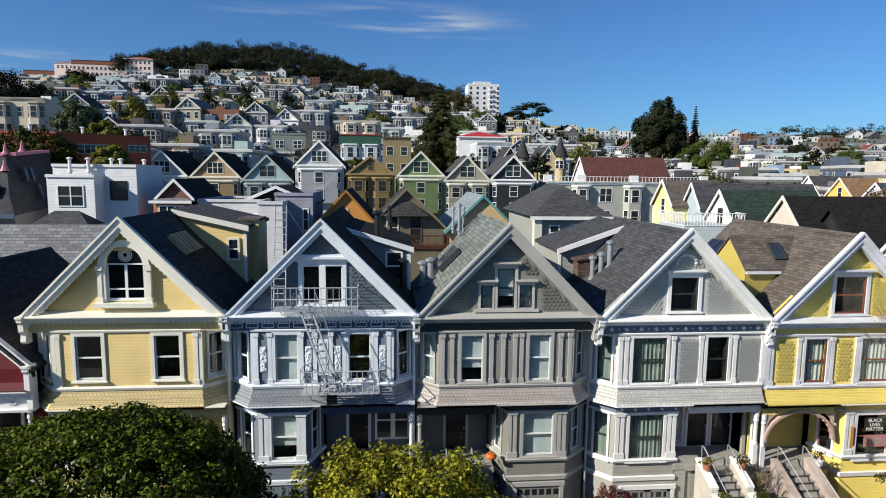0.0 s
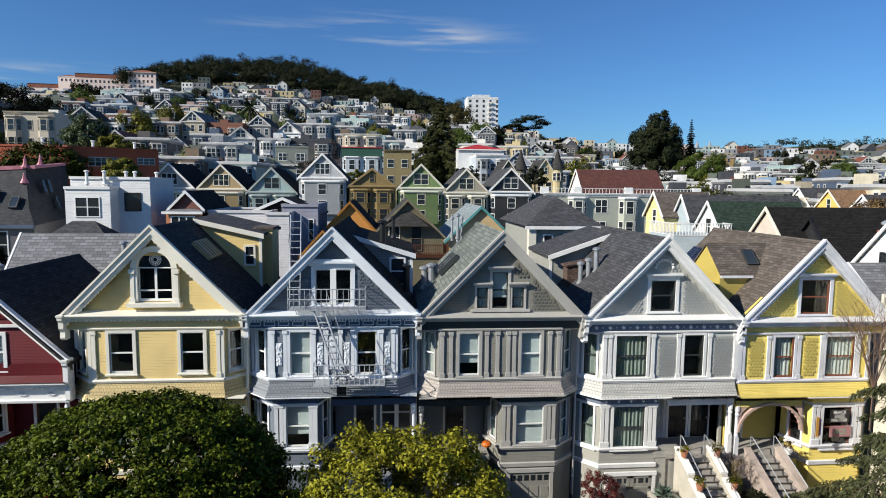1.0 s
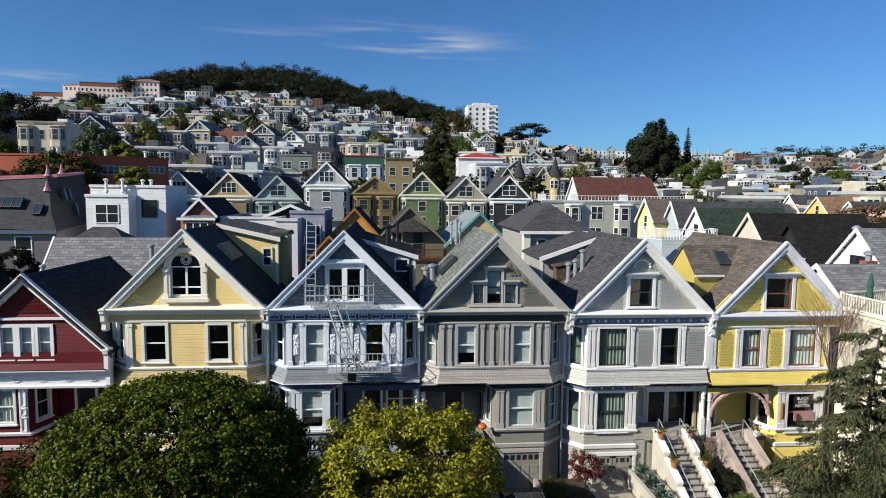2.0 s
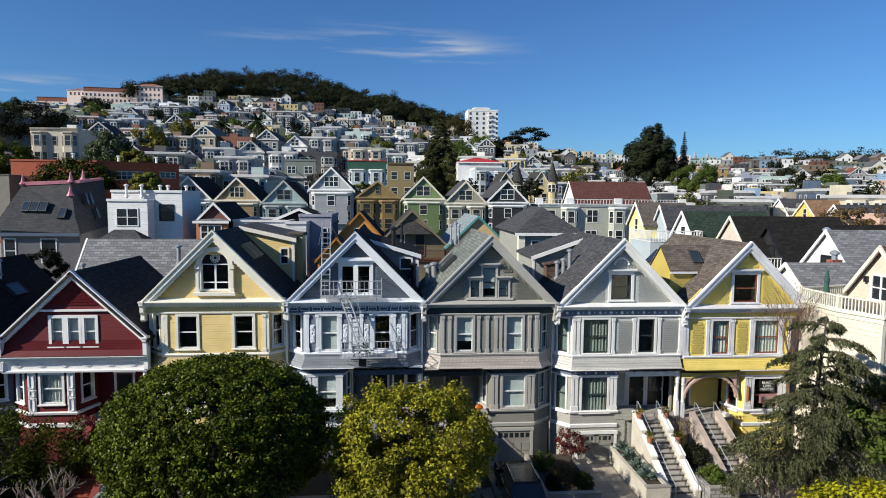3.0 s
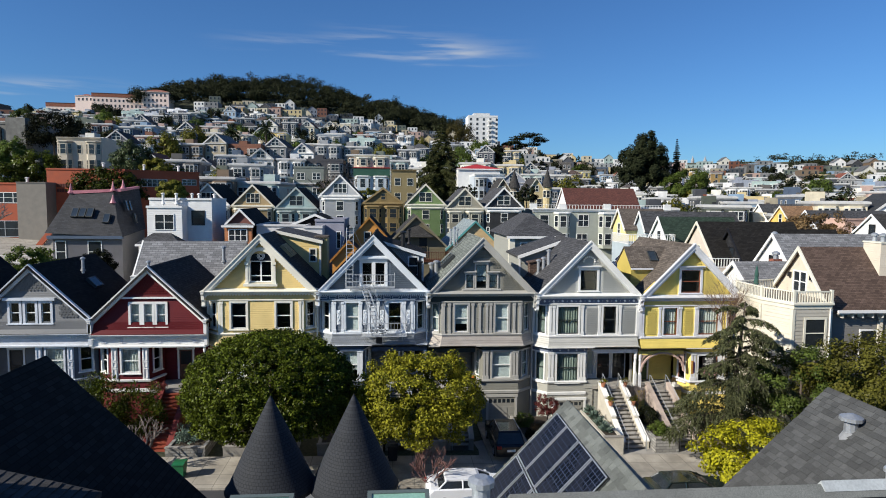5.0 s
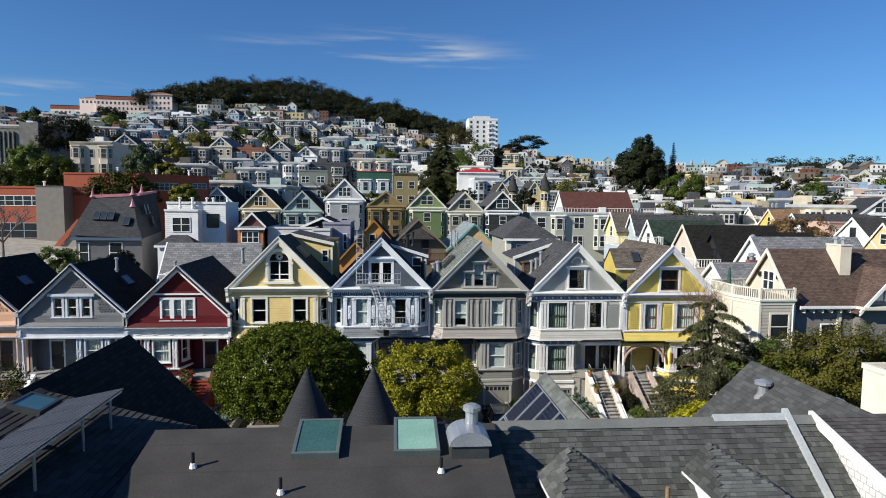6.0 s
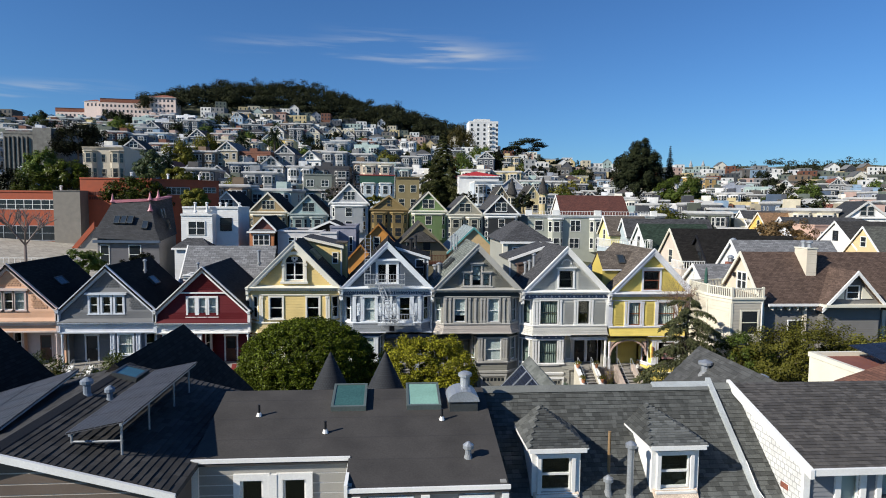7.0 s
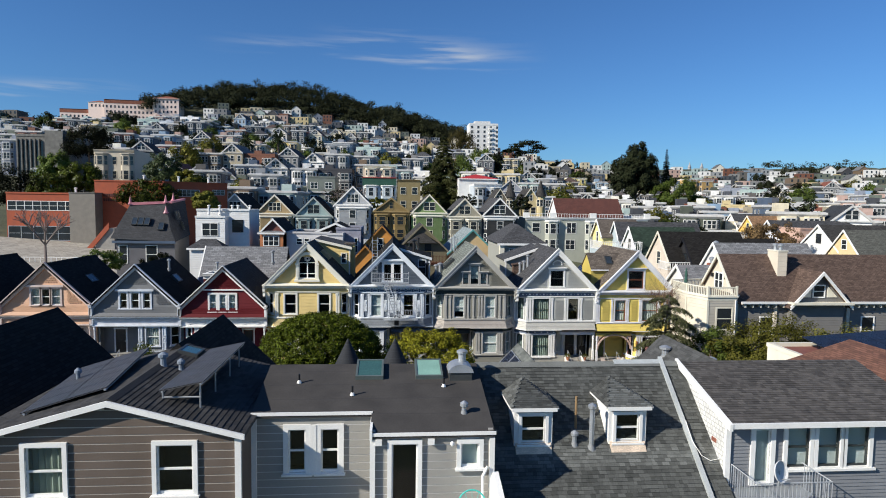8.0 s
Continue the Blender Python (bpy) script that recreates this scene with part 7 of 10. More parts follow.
for x, y, k, rz in spots:
    copy_thing((PROTOS if y < 165 else PROTOS_FAR)[k], pose(x, y, land(x, y) + rng.uniform(-1.6, 1.4), 0, 0, rz))
trees.sort(key=lambda p: p[1])
for x, y in trees[:280]:
    s = rng.uniform(0.6, 1.35)
    t = copy_thing(TREE_PROTOS[rng.randrange(4)], pose(x, y, land(x, y) - 0.5, 0, 0, rng.uniform(0, 360)) @ Matrix.Scale(1, 4))
    t.scale = (s, s, s * rng.uniform(0.8, 1.2))
for p in PROTOS + PROTOS_FAR + TREE_PROTOS:
    for o in list(p.children_recursive) + [p]:
        bpy.data.objects.remove(o)
# the farthest houses, joined
PAL_FAR = mat("far house paint", (1, 1, 1), 0.65, palette=[tuple(v * 0.75 for v in c) for c in PAL], palette2=True, bump=0.0)
fw, fr, fg = Geo(), Geo(), Geo()
for x, y, k, rz in far_spots:
    z, w = land(x, y), WIDTHS[k]
    h = rng.uniform(7.5, 11.5)
    M = pose(x, y, z, 0, 0, rz)
    for q in (fw, fr, fg):
        q.M = M
    if k in (2, 3, 8):
        fw.prism([(-w / 2, -8), (w / 2, -8), (w / 2, h), (0, h + 3), (-w / 2, h)], 0, 11)
        for sg in (-1, 1):
            fr.prism([(0, h + 3.2), (sg * (w / 2 + 0.3), h), (sg * (w / 2 + 0.3), h - 0.15), (0, h + 3.05)][::sg], -0.3, 11)
    else:
        fw.box(-w / 2, w / 2, 0, 11, -8, h)
        fr.box(-w / 2 + 0.2, w / 2 - 0.2, 0.2, 10.8, h, h + 0.1)
    for zz in (h - 2.4, h - 5.4):
        n = max(2, int(w / 2.6))
        for i in range(n):
            xx = -w / 2 + w * (i + 0.5) / n
            fg.box(xx - 0.5, xx + 0.5, -0.05, 0.05, zz, zz + 1.6)
far = thing("far_house_mass", 0, 0, 0, "tightly packed pale houses on the far slope", "houses", kind="stuff")
part("wall_mass", fw, PAL_FAR, far)
part("roof_mass", fr, mat("far roofing", (0.12, 0.12, 0.12), 0.85, island=0.5), far)
part("glazing_mass", fg, FAR_GLASS, far)

# ---- landmarks
x, y = 59.3, 395
z = 45.0
r = house("apartment_tower", x, y, z - 6, 20, 16, z + 27.0, z + 28.2, paint("white stucco", (0.76, 0.75, 0.72), "", bump=0.1), CONCRETE, "tall white stucco apartment tower with balconies", kind="plain", cat="building",
          wins=[(-9 + 4.4 * i, -7.6 + 4.4 * i, z + 3.0 + 3.1 * j, z + 4.6 + 3.1 * j, 1, HILL_TRIM) for i in range(5) for j in range(8)])
part("penthouse", Geo().box(-6, 5, 3, 12, z + 27, z + 30), WHT_S, r)
for j in range(7):
    part("balcony", Geo().box(3.4, 6.0, -1.2, 0, z + 5.4 + 3.1 * j, z + 6.4 + 3.1 * j), WHITE, r)
PNK = paint("pale pink stucco", (0.80, 0.63, 0.55), "", bump=0.1)
TILE = mat("clay roof tiles", (0.28, 0.10, 0.06), 0.8, pattern="shingle", pitch=0.3)
for x, w, top, kd, rz in ((-256.5, 23, 88.5, "flat", 4), (-214.5, 38, 96.5, "flat", 6), (-186.4, 19.6, 101.5, "hip", 4)):
    y, h = 485, 17
    z = top - h
    r = house("hospital_building", x, y, z - 14, w, 16, z + h - 3, z + h, PNK, TILE, "long pale pink hospital building with clay tile roof", kind=kd, trim=TILE if kd == "flat" else PNK, cat="building", over=0.8, rz=rz,
              wins=[(-w / 2 + 1.2 + 3.0 * q, -w / 2 + 2.6 + 3.0 * q, z + h - 6.5 - 4 * j, z + h - 4.6 - 4 * j, 1, PNK) for q in range(int(w / 3.0)) for j in range(3)])
house("hospital_building", -239.5, 484, 70, 13, 12, 94.0, 96.3, PNK, TILE, "pale pink hospital tower with clay tile roof", kind="hip", cat="building", wins=[(-4.5 + 3 * i, -3.1 + 3 * i, 90.5, 92.4, 1, PNK) for i in range(4)])
# a few coloured buildings that stand out
for uu, dd, w, h, c, nm in ((-0.297, 232, 8.5, 11, (0.68, 0.52, 0.2), "butter yellow"), (-0.205, 220, 9, 13, (0.40, 0.40, 0.40), "mid grey"), (-0.352, 395, 12, 12, (0.55, 0.33, 0.1), "orange tan"),
                            (-0.325, 140, 8, 9, (0.24, 0.31, 0.33), "dusty blue"), (-0.41, 140, 7.5, 9, (0.33, 0.30, 0.22), "olive grey"), (0.075, 142, 8, 10, (0.48, 0.53, 0.57), "ice blue"), 
                            (0.235, 330, 12, 9, (0.66, 0.55, 0.2), "straw yellow"), (0.47, 330, 17, 13, (0.50, 0.32, 0.12), "sandy orange")):
    x, y = at(uu, dd)
    z = land(x, y)
    wl_ = paint(nm + " town paint", c, pitch=0.2)
    r = house("townhouse", x, y, z - 5, w, 11, z + h, z + h + 0.4, wl_, CONCRETE, f"{nm} flat-roofed townhouse with bay windows", kind="flat", cat="house", wins=[(-0.5, 0.5, z + h - 3.2, z + h - 1.6)])
    bay(r, -w / 2 + 0.3, -0.8, z + h - 6.3, z + h - 0.6, wl_, HILL_TRIM, 0, 0.9, rows=2)
    bay(r, 0.8, w / 2 - 0.3, z + h - 6.3, z + h - 0.6, wl_, HILL_TRIM, 0, 0.9, rows=2)
def banded_house():
    """Cream attic storey, a dark green frieze and ice-white bays below."""
    CRE, GRN = paint("warm cream town paint", (0.66, 0.55, 0.42), pitch=0.2), paint("bottle green frieze paint", (0.03, 0.09, 0.06), "")
    ICE = paint("ice white town paint", (0.62, 0.68, 0.70), pitch=0.2)
    x0, x1, y, zt = -12.0, -2.9, 142, 27.0
    w = x1 - x0
    r = house("townhouse", (x0 + x1) / 2, y, zt - 16, w, 11, zt - 0.4, zt, CRE, CONCRETE, "cream townhouse with a green frieze and white bays", kind="flat", trim=CREAM)
    bay(r, -w * 0.42, -w * 0.05, zt - 3.1, zt - 0.6, CRE, CREAM, 0, 0.8)
    bay(r, w * 0.05, w * 0.42, zt - 3.1, zt - 0.6, CRE, CREAM, 0, 0.8)
    part("frieze", Geo().box(-w / 2 - 0.1, w / 2 + 0.1, -1.1, 0, zt - 5.3, zt - 3.3), GRN, r)
    part("frieze_cap", Geo().box(-w / 2 - 0.2, w / 2 + 0.2, -1.25, 0, zt - 3.3, zt - 3.05), mat("dull red coping", (0.3, 0.05, 0.04), 0.6), r)
    part("lower_wall", Geo().box(-w / 2, w / 2, -0.6, -0.01, zt - 16, zt - 5.3), ICE, r)
    bay(r, -w * 0.46, -w * 0.04, zt - 9.0, zt - 5.35, ICE, WHITE, -0.6, 0.7)
    bay(r, w * 0.04, w * 0.46, zt - 9.0, zt - 5.35, ICE, WHITE, -0.6, 0.7)


banded_house()


def turret_house(x, y, w, zt, wall, roof, label):
    """A gabled Victorian with a round corner turret under a witch's-hat roof; zt is the turret's tip."""
    r = house("turreted_house", x, y, zt - 16, w, 10, zt - 6.5, zt - 2.4, wall, roof, label, trim=CREAM, wins=[(-0.9, 0.5, zt - 5.6, zt - 4.2, 2), (-1.6, -0.4, zt - 9.2, zt - 7.4), (0.2, 1.4, zt - 9.2, zt - 7.4)])
    part("turret", Geo().lathe(w / 2, 0.6, [(1.25, zt - 16), (1.25, zt - 4.6), (1.5, zt - 4.5)], 14), wall, r)
    part("turret_roof", Geo().lathe(w / 2, 0.6, [(1.6, zt - 4.5), (0.7, zt - 2.2), (0.05, zt)], 14), roof, r)
    for a in (-50, -90, -130):
        M = pose(w / 2, 0.6, 0, 0, 0, a + 90)
        small_window(r, -0.35, 0.35, zt - 7.0, zt - 5.4, -1.24, M, CREAM)


turret_house(24.3, 128, 5.6, 23.3, paint("brown shingle paint", (0.13, 0.11, 0.08)), ROOF_DK, "brown shingled gable house with a conical turret")
turret_house(32.4, 128, 5.6, 23.6, paint("straw clapboard", (0.55, 0.45, 0.24)), ROOF_DK, "straw-coloured gable house with a conical turret")
house("flat_roofed_house", 21.6, 150, 6, 11.7, 12, 24.4, 26.0, WHT_S, mat("bright red roofing", (0.42, 0.03, 0.03), 0.7, bump=0.1), "white flat-roofed house with a bright red sloping roof", kind="hip", over=0.4)
r = house("townhouse", -23.2, 140, 6, 7.4, 11, 23.5, 23.9, paint("grey-green town paint", (0.17, 0.19, 0.165), pitch=0.2), CONCRETE, "grey-green flat-roofed townhouse with wide windows", kind="plain", wins=[(-2.9, -1.1, 20.6, 22.2, 2), (1.0, 2.8, 20.6, 22.2, 2), (-2.9, -1.1, 16.8, 18.6, 2), (1.0, 2.8, 16.8, 18.6, 2)])
part("upper_band", Geo().box(-3.75, 3.75, -0.5, -0.01, 19.4, 19.8), HILL_TRIM, r)
r = house("townhouse", 0.8, 141, 6, 6.4, 11, 23.0, 23.4, paint("bronze ochre town paint", (0.24, 0.19, 0.09), pitch=0.2), CONCRETE, "bronze ochre townhouse with a heavy cornice", kind="flat", trim=mat("ochre trim", (0.28, 0.2, 0.09), 0.5), wins=[(-2.3, -0.9, 19.4, 21.2, 1, CREAM), (0.9, 2.3, 19.4, 21.2, 1, CREAM), (-2.3, -0.9, 15.6, 17.4, 1, CREAM), (0.9, 2.3, 15.6, 17.4, 1, CREAM)])
for k, (x, y, cz, q, lm) in enumerate(((-40.5, 124, 17.6, 2.8, LEAF_GRN), (-33.0, 122, 17.2, 2.4, LEAF_DRK), (-17.0, 124, 18.2, 2.7, LEAF_DRK), (5.6, 126, 17.2, 2.4, LEAF_OLV), (-7.5, 122, 16.2, 2.2, LEAF_OLV), (14.5, 124, 17.0, 2.6, LEAF_DRK), (28.5, 121, 16.8, 2.4, LEAF_DRK), (39.5, 124, 17.2, 2.6, LEAF_GRN))):
    broad_tree(x, y, land(x, y), cz, (q, q * 0.9, q * 0.85), 3600, 0.34, lm, 500 + k, "bushy garden tree behind gabled houses", clumps=46, lump=0.14, trunk_r=0.2)
bare_tree(-15.0, 121, land(-15, 121), 13.5, 0.6, 81, "bare brown garden tree with fine twigs", MATS["reddish twigs"] if "reddish twigs" in MATS else TWIG, 7, 0.12)
# pale apartment block with round bays and a raw concrete block beside it
SAND = paint("sand stucco", (0.52, 0.46, 0.36), "", bump=0.1)
r = house("apartment_building", -72.0, 127, 8, 9.5, 14, 28.4, 28.9, SAND, CONCRETE, "sand-coloured stucco apartment block with bay windows", kind="flat", trim=SAND, cat="building", wins=[(-0.4, 0.4, 25.4, 27.2), (-0.4, 0.4, 21.9, 23.7)])
bay(r, -4.6, -1.5, 14.0, 28.0, SAND, SAND, 0, 0.9, rows=4)
bay(r, 1.5, 4.6, 14.0, 28.0, SAND, SAND, 0, 0.9, rows=4)
RAW = mat("raw grey concrete", (0.17, 0.165, 0.15), 0.9, bump=0.3, dirt=0.3)
r = house("concrete_building", -97.0, 142, 8, 13, 14, 33.2, 33.8, RAW, RAW, "raw concrete institutional block with tall window slots", kind="plain", cat="building")
for i in range(6):
    part("fin", Geo().box(-6.2 + i * 1.1, -5.9 + i * 1.1, -0.5, 0, 18, 32.5), RAW, r)
    part("window_slot", Geo().box(-5.85 + i * 1.1, -5.2 + i * 1.1, -0.05, 0.02, 18, 32), FAR_GLASS, r)
part("stair_block", Geo().box(2.0, 6.5, -2.2, -0.02, 8, 34.6), RAW, r)
x, y = at(0.43, 700)
for dx in (0, 14):
    z = land(x, y)
    r = thing("church_tower", x + dx, y, z, "slender pale church tower with a domed top", "tower")
    part("shaft", Geo().box(-2, 2, -2, 2, -10, 9), paint("pale church stone", (0.6, 0.55, 0.46), ""), r)
    part("spire", Geo().lathe(0, 0, [(2.2, 9), (1.8, 12), (2.0, 12.6), (1.0, 15), (0.1, 18)], 8), mat("grey lead", (0.3, 0.3, 0.3), 0.6), r)

# ---- big trees of the middle distance
x, y = at(-0.005, 160)
cedar(11.9, 160, land(11.9, 160) - 1, 39.6 - land(11.9, 160), 10.0, 5, "tall araucaria with level tiers of olive branches", 120000, LEAF_ARAU, "araucaria_tree", 0.45, 26, low=0.1, wide=0.7)
for uu, dd, h in ((-0.315, 215, 14), (-0.375, 212, 12.5), (-0.31, 420, 8), (-0.30, 330, 9), (-0.47, 300, 9)):
    x, y = at(uu, dd)
    palm(x, y, land(x, y), h, int(dd), "tall date palm with a dense feathery crown")
def lobed_tree(x, y, z, lobes, leaves, size, material, seed, label, name, trunk_r=0.6, flat=False):
    """One tree whose crown is made of several uneven lobes (dx, dy, z, rx, ry, rz) on spreading limbs."""
    root = thing(name, x, y, z, label, "tree")
    g = Geo()
    g.tube((0, 0, -1), (0, 0, (min(q[2] for q in lobes) - z) * 0.7), trunk_r, 9, trunk_r * 0.8)
    P, O = [], []
    vol = sum(q[3] * q[5] for q in lobes)
    for k, q in enumerate(lobes):
        g.tube((0, 0, (min(p_[2] for p_ in lobes) - z) * 0.65), (q[0], q[1], q[2] - z), trunk_r * 0.55, 6, trunk_r * 0.15)
        p, o = crown_points(int(leaves * q[3] * q[5] / vol), q[3:6], seed + k, 46, 0.3, 0.62, lump=0.12)
        P.append(p + (q[0], q[1], q[2] - z))
        O.append(o)
    part("trunk", g, BARK, root)
    part("crown", leaf_mesh("crown", np.concatenate(P), np.concatenate(O), size, material, seed, skin=True), None, root)
    return root


lobed_tree(95.0, 213, land(95, 213), [(-4.0, 0, 32.5, 4.6, 4.5, 5.0), (0.0, 0, 36.8, 4.6, 4.5, 5.4), (4.0, 0, 33.0, 4.6, 4.5, 5.0), (-5.6, 0, 26.5, 4.8, 4.6, 5.0), (0.5, -1, 28.0, 6.8, 5.5, 7.5), (6.0, 0, 26.0, 5.0, 4.5, 6.5)], 44000, 0.7, LEAF_DRK, 31, "huge dark cypress with a lobed dense crown", "cypress_tree", 0.9)
broad_tree(109.0, 205, land(109, 205), 21.8, (8.6, 6, 6.0), 20000, 0.5, LEAF_GRN, 33, "round bright green tree beside a cypress", clumps=110, lump=0.1, trunk_r=0.4)
x, y = 109.5, 216
cedar(x, y, land(x, y), 41.0 - land(x, y), 3.4, 8, "tall thin ragged conifer on the slope", 12000, LEAF_DRK, "conifer_tree", 0.55, 30, low=0.25, wide=1.0)
lobed_tree(42.5, 380, land(42.5, 380), [(-4.5, 0, 58.0, 6.0, 6, 7.0), (2.0, 0, 62.0, 6.5, 6, 7.2), (6.0, 0, 55.0, 5.0, 5, 7.0), (0, 0, 52.0, 8.5, 6, 6.0)], 12000, 0.6, leaf_mat("olive-brown leaves", (0.10, 0.085, 0.025), 0.45, 0.15), 35, "tall olive-brown tree beside a tower", "tree", 0.5)
broad_tree(59.0, 66, land(59, 66), 11.6, (4.6, 3.4, 2.7), 9000, 0.3, LEAF_BRN, 36, "rounded russet tree between roofs", clumps=70, lump=0.12, trunk_r=0.2)
for k, (x, y, cz, r_, lm) in enumerate(((-49.4, 88.8, 17.4, (5.5, 2.8, 2.9), LEAF_FICUS), (-39.0, 89, 16.5, (2.3, 2.0, 1.9), LEAF_OLV), (-84.0, 106, 18.0, (6.0, 4.5, 5.0), LEAF_DRK), (-76.5, 107, 17.5, (4.6, 4, 4.6), LEAF_FICUS),
                                     (-73.0, 112, 21.0, (4.5, 4, 4.0), LEAF_FICUS), (-78.5, 114, 23.0, (3.5, 3.4, 3.6), LEAF_GRN), (-84.0, 140, 31.0, (6.0, 5, 5.5), LEAF_DRK), (-57.0, 118, 23.5, (4.2, 4, 3.6), LEAF_PINE), (-50.0, 112, 21.0, (3.0, 3, 2.4), LEAF_OLV))):
    broad_tree(x, y, land(x, y), cz, r_, 9000, 0.4, lm, 300 + k, "dense evergreen tree near a terracotta building" if k < 2 else "dense dark oak on the slope", clumps=110, lump=0.1, shell=0.7, trunk_r=0.25)
bare_tree(-69.5, 116, land(-69.5, 116), 13, 0.7, 79, "bare grey street tree with fine twigs", TWIG, 6, 0.16)
x, y = -58.0, 70.0
bare_tree(x, y, land(x, y), 11, 0.8, 77, "bare grey street tree with fine twigs", TWIG, 6, 0.16)
for uu, dd in ((0.545, 120), (0.63, 130), (0.46, 100)):
    x, y = at(uu, dd)
    z = land(x, y)
    broad_tree(x, y, z, z + 5.0, (4.5, 4, 3.2), 5000, 0.4, LEAF_BRN if uu == 0.46 else LEAF_DRK, int(dd + uu * 100), "low dark garden tree between roofs", clumps=60)
for uu, dd, zt, sc in ((0.117, 410, 56.0, 0.85), (0.142, 400, 59.5, 1.2), (0.20, 420, 47.0, 0.7)):
    x, y = at(uu, dd)
    z = land(x, y)
    lobed_tree(x, y, z, [(-6.5 * sc, 0, zt - 1.5 * sc, 4.4 * sc, 4 * sc, 1.6 * sc), (0, 0, zt, 6.0 * sc, 5 * sc, 2.0 * sc), (6.0 * sc, 0, zt - 2.2 * sc, 5.0 * sc, 4 * sc, 1.6 * sc), (2.5 * sc, 0, zt - 4.6 * sc, 4.0 * sc, 3 * sc, 1.4 * sc)], 4200, 0.75, LEAF_DRK, int(dd), "flat-topped dark cypress with bare limbs", "cypress_tree", 0.5)
# wooded hilltop, joined
rg = np.random.default_rng(5)
P, O = [], []
for i in range(330):
    u = rg.uniform(-0.50, 0.06)
    dd = rg.uniform(525, 640)
    x, y = at(u, dd)
    z = land(x, y)
    h = rg.uniform(12, 19)
    R = rg.uniform(6.5, 11.5)
    p, o = crown_points(620, (R, R, h * 0.36), 1000 + i, 11, 0.44, 0.62, lump=0.1)
    p += (x, y, z + h * 0.68)
    P.append(p)
    O.append(o)
for i, (x, y) in enumerate(trees[280:]):
    p, o = crown_points(300, (3.6, 3.4, 3.4), 3000 + i, 14, 0.36, 0.6, lump=0.2)
    p += (x, y, land(x, y) + 5.0)
    P.append(p)
    O.append(o)
for u0, u1, dd, n, h in ((0.52, 0.8, 560, 26, 20), (-0.8, -0.66, 470, 10, 9), (0.43, 0.6, 690, 10, 10)):
    for i in range(n):
        x, y = at(rg.uniform(u0, u1), dd + rg.uniform(-25, 25))
        z = land(x, y)
        p, o = crown_points(130, (7, 6, 3.4), 2000 + i + n, 9, 0.42, 0.5, lump=0.25)
        p += (x, y, z + h * rg.uniform(0.25, 0.4))
        P.append(p)
        O.append(o)
wood = thing("hilltop_wood", 0, 0, 0, "dense dark pine and cypress wood on the hilltop", "trees", kind="stuff")
part("foliage", leaf_mesh("foliage", np.concatenate(P), np.concatenate(O), 1.25, LEAF_WOOD, 9, skin=True), None, wood)

# ---------------------------------------------------------------- front gardens and street
def tread_stairs():
    a = stairs("front_steps", 12.65, 13.95, 24.85, 2.3, 15, "pale concrete front steps with cream cheek walls and pipe handrails", mat("cream stucco wall", (0.50, 0.46, 0.38), 0.85, bump=0.2), 0.31, 0.17, cap=WHITE)
    b = stairs("front_steps", 16.2, 17.5, 24.85, 2.15, 14, "grey concrete front steps with stuccoed stone cheek walls", STONE, 0.32, 0.172, bend=False)
    c = stairs("front_steps", -17.5, -16.2, 24.1, 2.8, 15, "red painted front steps with red stair walls", mat("red stair paint", (0.16, 0.02, 0.014), 0.6), 0.24, 0.18, False, mat("brick red step paint", (0.24, 0.05, 0.025), 0.7), bend=False)
    d = stairs("front_steps", 1.3, 2.5, 24.85, 2.5, 14, "grey concrete front steps with dark rails", CONCRETE, 0.3, 0.18, bend=False)
    e = stairs("front_steps", -2.6, -1.4, 24.85, 2.6, 14, "pale grey wooden front steps", BLU_SK, 0.3, 0.18, bend=False)
    f = stairs("front_steps", -28.6, -27.3, 24.1, 2.8, 15, "white wooden front steps with dark rails", WHITE, 0.26, 0.18, bend=False)
    return a


tread_stairs()


def flower_pot(x, y, z, r, material, label, seed=0, leaf=None):
    root = thing("flower_pot", x, y, z, label, "plant pot", "pots on the steps")
    part("pot", Geo().lathe(0, 0, [(r * 0.7, 0), (r, r * 1.5), (r * 1.08, r * 1.5), (r * 1.08, r * 1.7), (r * 0.9, r * 1.7)], 10), material, root)
    p, o = crown_points(160, (r * 1.6, r * 1.6, r * 1.2), seed, 14, 0.4, 0.4)
    p[:, 2] += r * 2.4
    part("plant", leaf_mesh("plant", p, o, 0.09, leaf or LEAF_YEL, seed), None, root)


TERRA = mat("terracotta pot", (0.40, 0.17, 0.09), 0.8)
for i, (px_, f) in enumerate(((12.5, 0.12), (14.1, 0.12), (12.5, 0.45), (14.1, 0.45))):
    flower_pot(px_, 24.85 - 4.65 * f - 0.1, 2.3 - 2.55 * f + 0.5, 0.17, TERRA, "small terracotta pot with a leafy plant", i)
flower_pot(17.95, 24.6, 2.3, 0.18, WHITE, "white pot with a russet plant on the steps", 9, LEAF_BRN)
pk = thing("pumpkin", 1.95 + 1.3, 24.75, 3.0, "orange pumpkin on the porch rail", "pumpkin")
part("body", Geo().lathe(0, 0, [(0.08, 0), (0.2, 0.05), (0.24, 0.14), (0.18, 0.25), (0.04, 0.27)], 12), mat("orange pumpkin skin", (0.60, 0.13, 0.01), 0.5), pk)
part("stalk", Geo().tube((0, 0, 0.25), (0.03, 0, 0.34), 0.025, 6), BARK, pk)

# retaining walls, drives and planting
g = Geo()
PLANTER = mat("grey block wall", (0.27, 0.26, 0.24), 0.9, pattern="shingle", pitch=0.19, bump=0.5)


